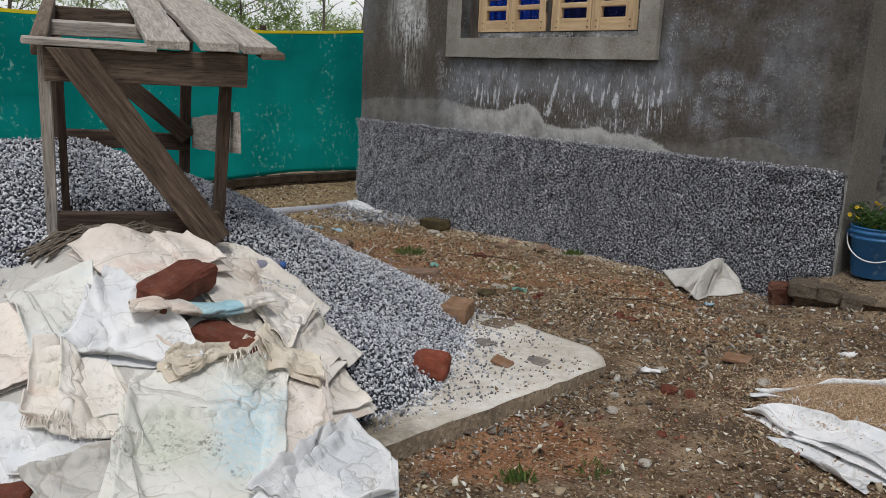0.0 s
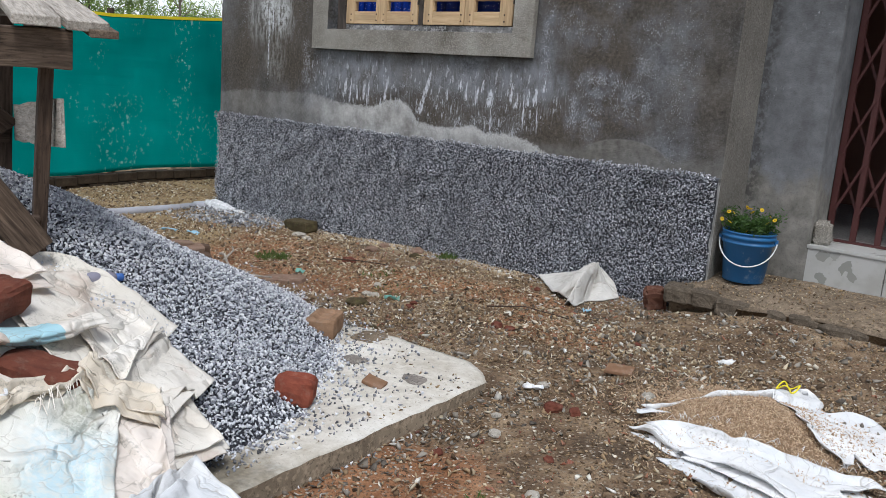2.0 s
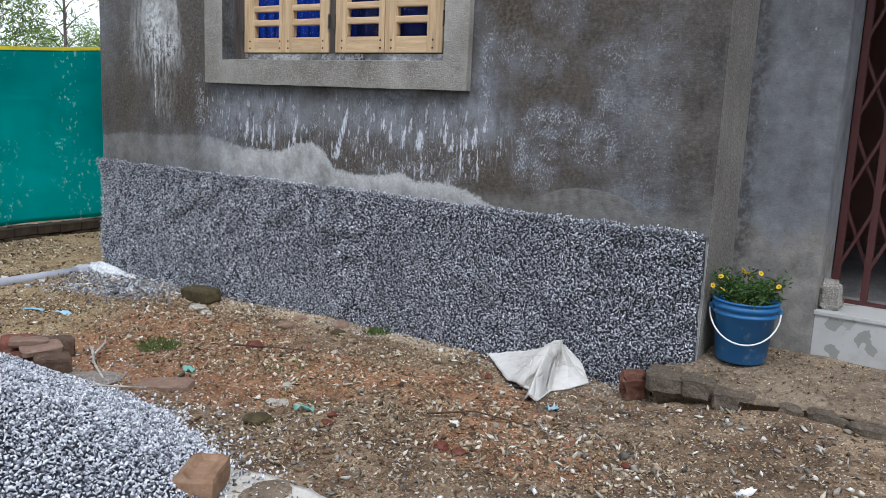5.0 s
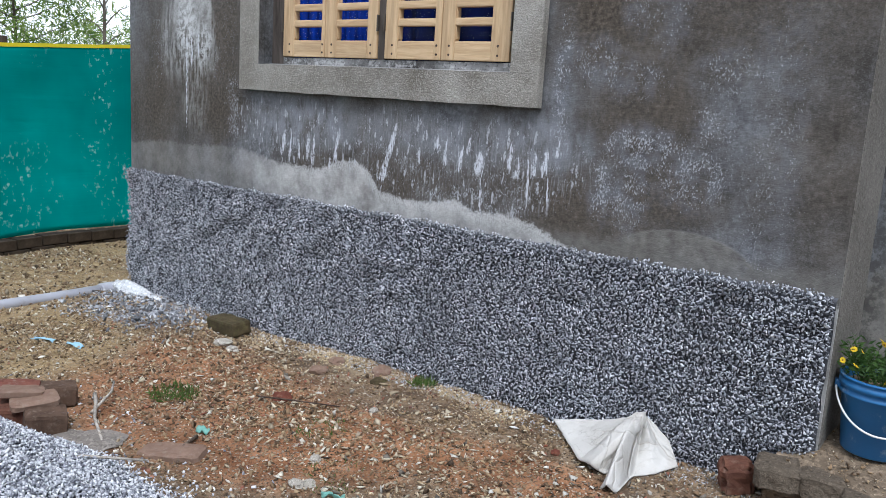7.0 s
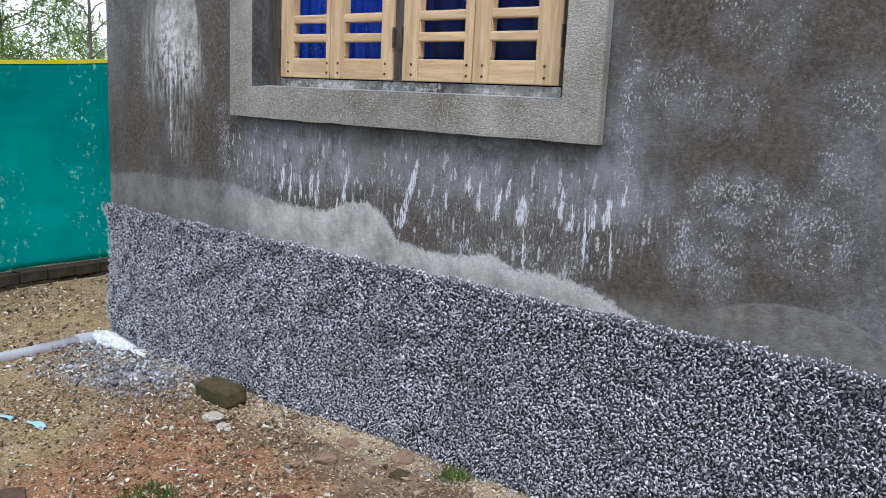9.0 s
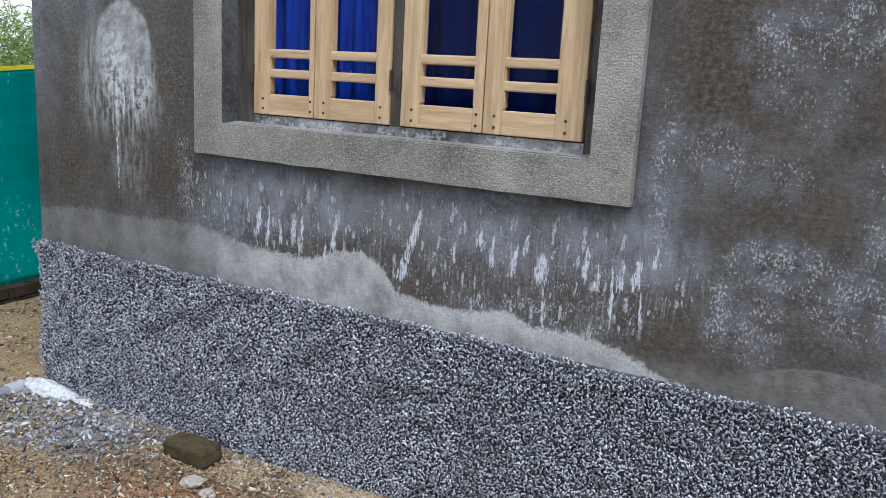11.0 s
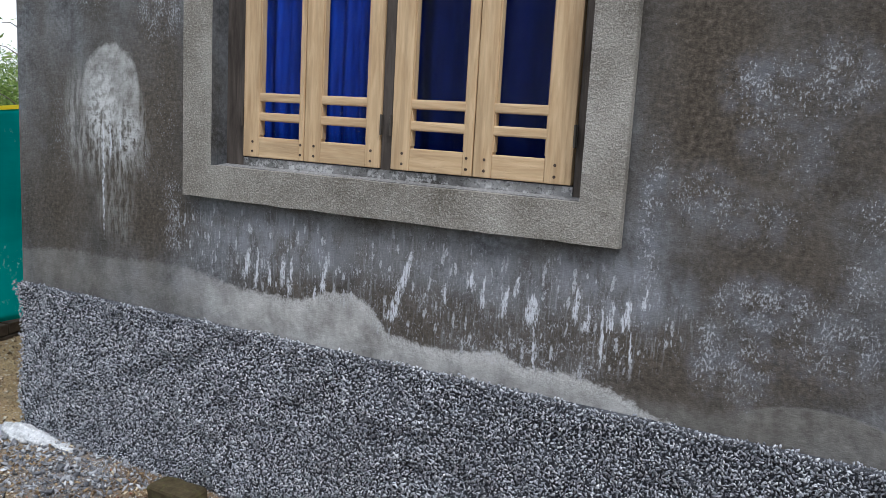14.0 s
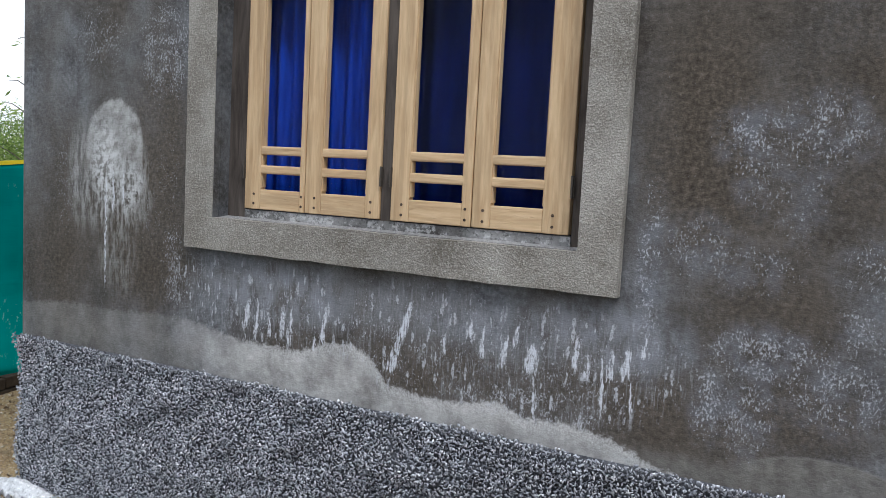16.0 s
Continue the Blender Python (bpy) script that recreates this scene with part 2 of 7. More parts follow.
        base = k.mix(k.op("MULTIPLY", drop, k.step(speck, 0.40, 0.54, 0.1, 0.8)), base, (0.50, 0.515, 0.54))
        runs2 = k.op("MULTIPLY", k.step(k.noise(75, 5, 0.75, k.coords((1.4, 1, 0.14))), 0.51, 0.63), k.step(under, 0.15, 0.6))
        base = k.mix(k.op("MULTIPLY", runs2, 0.34), base, (0.36, 0.375, 0.40))
        # single long splashes: thin at the top, broad and ragged at the foot
        fray = k.op("MULTIPLY", k.op("SUBTRACT", k.noise(110, 5, 0.8, k.coords((1.3, 1, 0.24))), 0.47), 7.5)
        xw = k.op("ADD", x, k.op("MULTIPLY", k.op("SUBTRACT", k.noise(30, 5, 0.7, k.coords((1, 1, 0.7))), 0.5), 0.030))
        total = None
        for xa, za, xb, zb, w in ((1.372, 1.00, 1.350, 0.87, 0.017), (1.415, 0.99, 1.405, 0.84, 0.012), (1.472, 0.955, 1.474, 0.855, 0.009), (1.537, 1.0, 1.529, 0.86, 0.012), (1.578, 0.995, 1.570, 0.845, 0.011),
                                  (1.732, 1.005, 1.716, 0.865, 0.014), (1.69, 0.90, 1.68, 0.84, 0.010), (2.092, 1.095, 2.045, 0.90, 0.018), (2.050, 0.945, 2.012, 0.81, 0.024), (2.324, 1.045, 2.316, 0.98, 0.009),
                                  (2.368, 1.035, 2.360, 0.91, 0.010), (2.222, 0.99, 2.223, 0.905, 0.007), (2.491, 1.05, 2.470, 0.97, 0.010), (2.452, 1.01, 2.432, 0.895, 0.012), (2.542, 1.0, 2.530, 0.885, 0.028),
                                  (2.545, 0.91, 2.559, 0.74, 0.007), (2.684, 1.04, 2.678, 0.915, 0.012), (2.724, 0.995, 2.718, 0.895, 0.011), (2.766, 1.005, 2.772, 0.80, 0.008), (2.797, 1.015, 2.789, 0.905, 0.012),
                                  (2.848, 1.03, 2.834, 0.915, 0.016), (2.856, 0.93, 2.860, 0.82, 0.006), (2.895, 1.075, 2.886, 0.995, 0.009), (0.556, 1.50, 0.558, 0.945, 0.0055), (0.60, 1.46, 0.602, 1.27, 0.006), (0.66, 1.47, 0.662, 1.30, 0.006)):
            cz, hh = (za + zb) / 2, (za - zb) / 2
            dz = k.op("SUBTRACT", z, cz)
            q = k.op("DIVIDE", dz, hh)
            u = k.op("SUBTRACT", k.op("SUBTRACT", xw, (xa + xb) / 2), k.op("MULTIPLY", dz, (xa - xb) / (za - zb)))
            u = k.op("DIVIDE", u, k.op("MULTIPLY_ADD", q, -0.40 * w, 0.90 * w))
            e = k.op("ADD", k.op("MULTIPLY", u, u), k.op("POWER", k.op("ABSOLUTE", q), 4.0))
            total = e if total is None else k.op("MINIMUM", total, e)
        spl = k.op("MULTIPLY", k.step(k.op("ADD", total, fray), 0.15, 0.95, 0.95, 0), k.step(total, 1.1, 1.8, 1, 0))
        base = k.mix(spl, base, (0.62, 0.64, 0.68))
    k.bump(fine, 0.4, 0.006)
    k.bump(k.noise(130, 3, 0.75), 0.4, 0.006)
    k.bump(mid, 0.25, 0.012)
    return k.done(base, 0.9, 0.25)


def cement(name, lo, hi, grain=120.0, rough=0.9):
    k = Mat(name)
    n = k.noise(3.5, 6, 0.62)
    g = k.noise(grain, 3, 0.7)
    c = k.ramp(n, [(0.3, lo), (0.7, hi)])
    c = k.mix(k.op("MULTIPLY", k.step(g, 0.50, 0.62), 0.4), c, tuple(min(1, 1.5 * a) for a in hi))
    c = k.mix(k.step(k.noise(17, 5, 0.7), 0.58, 0.75, 0, 0.4), c, tuple(0.6 * a for a in lo))
    c = k.mix(k.step(k.noise(grain * 1.3, 3, 0.8), 0.52, 0.64, 0, 0.6), c, tuple(0.45 * a for a in lo))
    k.bump(g, 0.9, 0.008)
    k.bump(k.noise(14, 5), 0.35, 0.01)
    return k.done(c, rough, 0.25)


def chip_stone(name, stops, rough=0.75, dust=(0.42, 0.42, 0.43), pit_shade=0.0):
    """Broken stone: each chip has a shade of its own, with grain and dust."""
    k = Mat(name)
    c = k.ramp(k.island(), stops)
    c = k.mix(k.op("MULTIPLY", k.step(k.noise(260, 3, 0.7), 0.4, 0.7), 0.22), c, dust)
    if pit_shade:
        # dark pits: relief shade put into the colour, then a broad random tone
        c = k.mix(k.step(k.noise(34, 4, 0.7), 0.50, 0.62, 0, pit_shade), c, (0.065, 0.068, 0.076))
        c = k.mix(k.step(k.noise(3.5, 5, 0.65), 0.47, 0.62, 0, 0.25), c, (0.10, 0.104, 0.116))
    k.bump(k.noise(320, 2), 0.25, 0.002)
    return k.done(c, rough, 0.35)


def smooth_coat():
    """Blue-grey trowelled cement coat, blotched, with a pale tan patch low down and white specks."""
    k = Mat("smooth_grey_cement_coat")
    xyz = k.xyz()
    n = k.op("ADD", k.op("MULTIPLY", k.noise(2.2, 5, 0.6, k.coords((1, 1, 0.6))), 0.6), k.op("MULTIPLY", k.noise(12, 6, 0.65), 0.4))
    c = k.ramp(n, [(0.36, (0.10, 0.102, 0.106)), (0.5, (0.175, 0.18, 0.188)), (0.64, (0.265, 0.275, 0.29))])
    wob = k.op("MULTIPLY", k.op("SUBTRACT", k.noise(6, 5, 0.65), 0.5), 0.35)
    low = k.step(k.op("ADD", xyz[2], wob), 0.62, 0.74, 0.8, 0.0)
    c = k.mix(low, c, k.ramp(k.noise(9, 6, 0.65), [(0.35, (0.13, 0.12, 0.10)), (0.66, (0.33, 0.31, 0.27))]))
    # darker streak down the inside corner, broken up by noise
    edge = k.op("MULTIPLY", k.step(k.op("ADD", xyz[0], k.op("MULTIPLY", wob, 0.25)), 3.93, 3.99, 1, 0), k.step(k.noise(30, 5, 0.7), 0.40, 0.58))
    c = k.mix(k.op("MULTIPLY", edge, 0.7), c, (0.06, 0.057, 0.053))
    spots = k.op("MULTIPLY", k.step(k.noise(70, 5, 0.8, k.coords((1, 1, 0.5))), 0.60, 0.68), k.step(k.noise(4, 4, 0.6), 0.50, 0.62))
    c = k.mix(k.op("MULTIPLY", spots, 0.7), c, (0.45, 0.46, 0.48))
    c = k.mix(k.step(k.noise(140, 3, 0.75), 0.54, 0.66, 0, 0.35), c, (0.08, 0.08, 0.08))
    k.bump(k.noise(16, 5, 0.6), 0.3, 0.008)
    k.bump(k.noise(130, 3, 0.7), 0.3, 0.004)
    return k.done(c, 0.88, 0.25)


def slab_top():
    """Pale trowelled concrete, scuffed clean in the middle, muddy where water stands."""
    k = Mat("floor_concrete")
    y = k.xyz()[1]
    n = k.op("ADD", k.op("MULTIPLY", k.noise(4, 6, 0.6), 0.6), k.op("MULTIPLY", k.noise(30, 5, 0.7), 0.4))
    c = k.ramp(n, [(0.33, (0.46, 0.41, 0.33)), (0.5, (0.66, 0.62, 0.545)), (0.66, (0.80, 0.775, 0.715))])
    mud = k.step(k.op("ADD", y, k.op("MULTIPLY", k.op("SUBTRACT", k.noise(5, 5, 0.65), 0.5), 1.1)), -2.75, -2.35, 0.9, 0.0)
    spots = k.step(k.noise(3.1, 5, 0.65), 0.58, 0.68, 0, 0.6)
    c = k.mix(k.op("MAXIMUM", mud, spots), c, k.ramp(k.noise(24, 5, 0.7), [(0.33, (0.10, 0.085, 0.058)), (0.66, (0.33, 0.285, 0.21))]))
    c = k.mix(k.step(k.noise(95, 4, 0.8), 0.56, 0.66, 0, 0.5), c, (0.22, 0.19, 0.145))
    k.bump(k.noise(110, 4, 0.7), 0.5, 0.004)
    k.bump(n, 0.3, 0.008)
    return k.done(c, 0.9, 0.25)


def fired_clay(name, lo, hi, dust=(0.30, 0.24, 0.19), dusty=0.3):
    k = Mat(name)
    c = k.ramp(k.noise(14, 6, 0.65), [(0.3, lo), (0.7, hi)])
    c = k.mix(k.step(k.noise(40, 4, 0.7), 0.5, 0.72, 0, dusty), c, dust)
    c = k.mix(k.step(k.noise(6, 3), 0.55, 0.75, 0, 0.45), c, tuple(0.45 * a for a in lo))
    k.bump(k.noise(90, 4, 0.7), 0.5, 0.004)
    return k.done(c, 0.92, 0.2)


def sackcloth(name, lo, hi, stain, stain2, amount=0.5, mouldy=0.4, print_at=()):
    """Woven plastic sack cloth, faded and dusty, with hard creases; print_at: patches of faded print (x, y, radius, colour)."""
    k = Mat(name)
    shift = k.random()
    off = k.t.nodes.new("ShaderNodeCombineXYZ")
    for i in range(3):
        k.put(off.inputs[i], k.op("MULTIPLY", shift, 31.0 + 7 * i))
    add = k.t.nodes.new("ShaderNodeVectorMath")
    k.put(add.inputs[0], k.coords())
    k.put(add.inputs[1], off.outputs[0])
    at = add.outputs[0]
    c = k.ramp(k.noise(5, 5, 0.6, at), [(0.3, lo), (0.7, hi)])
    c = k.mix(k.step(k.noise(3.2, 4, 0.6, at), 0.50, 0.66, 0, amount), c, stain)
    c = k.mix(k.step(k.noise(5.5, 5, 0.65, at), 0.56, 0.72, 0, amount * 0.8), c, stain2)
    xyz = k.xyz()
    for cx, cy, r, colour in print_at:
        u, v = k.op("SUBTRACT", xyz[0], cx), k.op("SUBTRACT", xyz[1], cy)
        d = k.op("ADD", k.op("SQRT", k.op("ADD", k.op("MULTIPLY", u, u), k.op("MULTIPLY", v, v))), k.op("MULTIPLY", k.op("SUBTRACT", k.noise(16, 5, 0.7), 0.5), 0.10))
        worn = k.step(k.noise(60, 5, 0.75), 0.40, 0.60, 0.35, 1.0)
        c = k.mix(k.op("MULTIPLY", k.step(d, r * 0.25, r * 1.1, 0.62, 0), worn), c, colour)
    c = k.mix(k.step(k.noise(26, 5, 0.75, at), 0.57, 0.74, 0, 0.35), c, (0.30, 0.26, 0.205))
    mould = k.op("MULTIPLY", k.step(k.noise(3.8, 3, 0.6, at), 0.54, 0.66), k.step(k.noise(75, 5, 0.8), 0.50, 0.62))
    c = k.mix(k.op("MULTIPLY", mould, mouldy), c, (0.11, 0.105, 0.065))
    w1 = k.node("ShaderNodeTexWave", Scale=95.0, Distortion=1.5)
    k.put(w1.inputs["Vector"], k.coords((1, 0.25, 0.6)))
    w2 = k.node("ShaderNodeTexWave", Scale=95.0, Distortion=1.5)
    w2.bands_direction = "Y"
    k.put(w2.inputs["Vector"], k.coords((0.25, 1, 0.6)))
    weave = k.op("MULTIPLY", w1.outputs["Fac"], w2.outputs["Fac"])
    c = k.mix(k.op("MULTIPLY", weave, 0.08), c, (0.2, 0.175, 0.14))
    warp = k.t.nodes.new("ShaderNodeVectorMath")
    nz = k.node("ShaderNodeTexNoise", Scale=4.0, Detail=4.0)
    k.put(nz.inputs["Vector"], at)
    sc = k.t.nodes.new("ShaderNodeVectorMath")
    sc.operation = "SCALE"
    k.put(sc.inputs[0], nz.outputs["Color"])
    sc.inputs["Scale"].default_value = 0.22
    k.put(warp.inputs[0], at)
    k.put(warp.inputs[1], sc.outputs[0])
    # long folds, then small hard creases where the sack was pressed flat
    for scale, strength, depth, wide in ((3.2, 0.50, 0.018, 0.07), (8.0, 0.40, 0.008, 0.05), (17.0, 0.25, 0.004, 0.05)):
        v = k.voronoi(scale, warp.outputs[0], "Distance", "DISTANCE_TO_EDGE")
        crease = k.step(v, 0.0, wide)
        some = k.step(k.noise(scale * 0.8, 3, 0.5, at), 0.42, 0.60)
        k.bump(k.op("MULTIPLY", crease, some), strength, depth)
        # crease lines darkened as well: fold shade put into the colour
        c = k.mix(k.op("MULTIPLY", k.op("MULTIPLY", k.step(v, 0.0, wide * 0.22, 1, 0), some), 0.5), c, (0.27, 0.23, 0.175))
    facet = k.node("ShaderNodeTexVoronoi", Scale=7.0)
    k.put(facet.inputs["Vector"], warp.outputs[0])
    k.bump(facet.outputs["Distance"], 0.12, 0.016)
    k.bump(weave, 0.12, 0.002)
    return k.done(c, 0.8, 0.25)


def timber(name, lo, hi, along=(1, 14, 14), grain=9.0, cracks=0.0, rough=0.8):
    k = Mat(name)
    shift = k.random()
    co = k.coords(along)
    add = k.t.nodes.new("ShaderNodeVectorMath")
    k.put(add.inputs[0], co)
    off = k.t.nodes.new("ShaderNodeCombineXYZ")
    for i in range(3):
        k.put(off.inputs[i], k.op("MULTIPLY", shift, 17.0 + 5 * i))
    k.put(add.inputs[1], off.outputs[0])
    n = k.noise(grain, 6, 0.6, add.outputs[0], 0.6)
    c = k.ramp(n, [(0.32, lo), (0.68, hi)])
    big = k.noise(2.2, 4, 0.6, add.outputs[0])
    c = k.mix(k.step(big, 0.45, 0.7, 0, 0.45), c, tuple(0.62 * a for a in lo))
    crack = k.step(k.noise(grain * 1.9, 5, 0.7, add.outputs[0], 0.4), 0.58, 0.66)
    c = k.mix(k.op("MULTIPLY", crack, cracks), c, tuple(0.22 * a for a in lo))
    c = k.mix(k.step(k.noise(70, 4, 0.8), 0.55, 0.7, 0, cracks * 0.6), c, tuple(0.4 * a for a in lo))
    k.bump(crack, 0.4, -0.006)
    k.bump(n, 0.4, 0.004)
    k.bump(k.noise(grain * 6, 3, 0.6, add.outputs[0]), 0.25, 0.002)
    return k.done(c, rough, 0.25)


def paint(name, colour, rough=0.45, wear=(0.3, 0.3, 0.3), amount=0.3, scale=18, metal=0.0):
    k = Mat(name)
    c = k.mix(k.step(k.noise(scale, 5, 0.7), 0.56, 0.72, 0, amount), colour, wear)
    c = k.mix(k.step(k.noise(4, 4), 0.4, 0.7, 0, 0.25), c, tuple(0.6 * a for a in colour))
    k.bump(k.noise(60, 3), 0.15, 0.002)
    return k.done(c, rough, 0.4, metal)


def leaf(name, lo, hi):
    k = Mat(name)
    c = k.ramp(k.island(), [(0.0, lo), (1.0, hi)])
    k.put(k.b.inputs["Base Color"], c)
    k.b.inputs["Roughness"].default_value = 0.55
    tr = k.node("ShaderNodeBsdfTranslucent", Color=c)
    ms = k.t.nodes.new("ShaderNodeMixShader")
    ms.inputs[0].default_value = 0.35
    k.put(ms.inputs[1], k.b.outputs[0])
    k.put(ms.inputs[2], tr.outputs[0])
    k.put(k.t.nodes["Material Output"].inputs["Surface"], ms.outputs[0])
    return k.m


def soil():
    k = Mat("yard_soil")
    xyz = k.xyz()
    x, y = xyz[0], xyz[1]
    wob = k.op("MULTIPLY", k.op("SUBTRACT", k.noise(2.4, 5, 0.6), 0.5), 1.6)
    n = k.noise(6, 7, 0.7)
    g = k.noise(85, 4, 0.75)
    c = k.ramp(n, [(0.32, (0.07, 0.045, 0.028)), (0.5, (0.195, 0.132, 0.082)), (0.68, (0.36, 0.265, 0.17))])

    def patch(cx, cy, rx, ry, soft=0.5):
        u = k.op("DIVIDE", k.op("SUBTRACT", x, cx), rx)
        v = k.op("DIVIDE", k.op("SUBTRACT", y, cy), ry)
        d = k.op("ADD", k.op("ADD", k.op("MULTIPLY", u, u), k.op("MULTIPLY", v, v)), wob)
        return k.step(d, 1.0 - soft, 1.0 + soft, 1, 0)

    red = k.ramp(n, [(0.32, (0.19, 0.078, 0.034)), (0.68, (0.45, 0.225, 0.115))])
    for p in ((1.95, -0.85, 0.8, 0.45), (1.45, -0.50, 0.45, 0.22), (3.15, -0.55, 0.45, 0.2), (2.55, -0.72, 0.4, 0.25), (3.60, -0.85, 0.3, 0.2), (4.05, -2.30, 0.22, 0.3)):
        c = k.mix(k.op("MULTIPLY", patch(*p), 0.85), c, red)
    # grey grit by the pipe, pale sand along the foot of the wall
    c = k.mix(k.op("MULTIPLY", patch(0.42, -0.25, 0.42, 0.28), 0.8), c, k.ramp(g, [(0.35, (0.13, 0.13, 0.135)), (0.65, (0.34, 0.34, 0.36))]))
    for p in ((1.25, -0.16, 0.3, 0.08), (1.95, -0.10, 0.35, 0.09), (2.7, -0.1, 0.2, 0.06)):
        c = k.mix(k.op("MULTIPLY", patch(*p), 0.75), c, (0.46, 0.36, 0.23))
    for p in ((-1.0, 0.5, 1.5, 1.6), (0.6, -1.0, 0.65, 0.55)):
        c = k.mix(k.op("MULTIPLY", patch(*p), 0.85), c, k.ramp(n, [(0.3, (0.24, 0.165, 0.08)), (0.7, (0.46, 0.34, 0.18))]))
    c = k.mix(k.op("MULTIPLY", k.step(k.noise(1.7, 4), 0.55, 0.7), 0.5), c, (0.10, 0.078, 0.058))
    c = k.mix(k.step(g, 0.56, 0.72, 0, 0.55), c, (0.36, 0.30, 0.22))
    c = k.mix(k.step(k.noise(120, 3, 0.7), 0.54, 0.66, 0, 0.8), c, (0.04, 0.028, 0.02))
    vg = k.node("ShaderNodeTexVoronoi", Scale=95.0)
    k.put(vg.inputs["Vector"], k.coords())
    vc = k.xyz(vg.outputs["Color"])
    grit = k.ramp(vc[0], [(0.0, (0.045, 0.035, 0.028)), (0.4, (0.20, 0.155, 0.11)), (0.75, (0.36, 0.30, 0.225)), (1.0, (0.60, 0.56, 0.48))])
    c = k.mix(k.op("MULTIPLY", k.step(vc[1], 0.45, 0.5), k.step(vg.outputs["Distance"], 0.35, 0.5, 0.85, 0)), c, grit)
    far = k.step(k.op("MAXIMUM", k.op("ABSOLUTE", x), k.op("ABSOLUTE", y)), 6.0, 12.0)
    c = k.mix(far, c, k.ramp(k.noise(0.3, 5), [(0.35, (0.07, 0.09, 0.03)), (0.65, (0.16, 0.13, 0.07))]))
    k.bump(vg.outputs["Distance"], 0.5, -0.008)
    k.bump(g, 0.7, 0.008)
    k.bump(n, 0.5, 0.03)
    return k.done(c, 0.95, 0.15)


def marble():
    k = Mat("marble_chip_tile")
    v = k.node("ShaderNodeTexVoronoi", Scale=21.0)
    wv = k.t.nodes.new("ShaderNodeVectorMath")
    k.put(wv.inputs[0], k.coords())
    nz = k.node("ShaderNodeTexNoise", Scale=9.0, Detail=3.0)
    k.put(nz.inputs["Vector"], k.coords())
    sc = k.t.nodes.new("ShaderNodeVectorMath")
    sc.operation = "SCALE"
    k.put(sc.inputs[0], nz.outputs["Color"])
    sc.inputs["Scale"].default_value = 0.12
    k.put(wv.inputs[1], sc.outputs[0])
    k.put(v.inputs["Vector"], wv.outputs[0])
    cell = k.xyz(v.outputs["Color"])
    c = k.mix(k.step(cell[0], 0.87, 0.90, 0, 0.75), (0.46, 0.46, 0.44), (0.20, 0.205, 0.18))
    c = k.mix(k.step(k.noise(5, 5, 0.6), 0.45, 0.7, 0, 0.5), c, (0.30, 0.285, 0.25))
    c = k.mix(k.step(k.noise(50, 4, 0.7), 0.6, 0.75, 0, 0.35), c, (0.3, 0.27, 0.22))
    return k.done(c, 0.4, 0.4)


def shade_cloth():
    k = Mat("green_shade_net")
    c = k.ramp(k.noise(1.3, 4, 0.55, k.coords((1, 1, 0.5))), [(0.3, (0.005, 0.41, 0.385)), (0.7, (0.016, 0.66, 0.62))])
    warp = k.noise(420, 2, 0.5)
    c = k.mix(k.op("MULTIPLY", warp, 0.35), c, (0.0, 0.18, 0.16))
    # pale specks of light on the net, put into its colour
    spots = k.op("MULTIPLY", k.step(k.noise(26, 4, 0.75, k.coords((1, 1, 0.8))), 0.58, 0.63), k.step(k.noise(1.9, 3), 0.50, 0.60))
    c = k.mix(k.op("MULTIPLY", spots, 0.85), c, (0.55, 0.86, 0.80))
    c = k.mix(k.step(k.noise(16, 4, 0.7, k.coords((1, 1, 0.12))), 0.6, 0.75, 0, 0.25), c, (0.05, 0.58, 0.51))
    k.put(k.b.inputs["Base Color"], c)
    k.b.inputs["Roughness"].default_value = 0.75
    k.b.inputs["Specular IOR Level"].default_value = 0.15
    k.bump(warp, 0.2, 0.002)
    k.bump(k.noise(2.2, 4, 0.6, k.coords((0.5, 0.5, 6))), 0.25, 0.03)
    tr = k.node("ShaderNodeBsdfTranslucent", Color=c)
    ms = k.t.nodes.new("ShaderNodeMixShader")
    ms.inputs[0].default_value = 0.6
    k.put(ms.inputs[1], k.b.outputs[0])
    k.put(ms.inputs[2], tr.outputs[0])
    k.put(k.t.nodes["Material Output"].inputs["Surface"], ms.outputs[0])
    return k.m


def pane_glass():
    k = Mat("window_glass")
    tr = k.node("ShaderNodeBsdfTransparent", Color=(0.9, 0.93, 0.95))
    gl = k.node("ShaderNodeBsdfGlossy", Color=(1.0, 1.0, 1.0), Roughness=0.08)
    ms = k.t.nodes.new("ShaderNodeMixShader")
    ms.inputs[0].default_value = 0.003
    k.put(ms.inputs[1], tr.outputs[0])
    k.put(ms.inputs[2], gl.outputs[0])
    k.put(k.t.nodes["Material Output"].inputs["Surface"], ms.outputs[0])
    return k.m


def curtain_cloth(name, lo, hi):
    k = Mat(name)
    c = k.ramp(k.noise(10, 4, 0.6, k.coords((4, 4, 0.4))), [(0.3, lo), (0.7, hi)])
    w = k.node("ShaderNodeTexWave", Scale=150.0)
    k.put(w.inputs["Vector"], k.coords())
    k.bump(w.outputs["Fac"], 0.15, 0.001)
    return k.done(c, 0.8, 0.04)


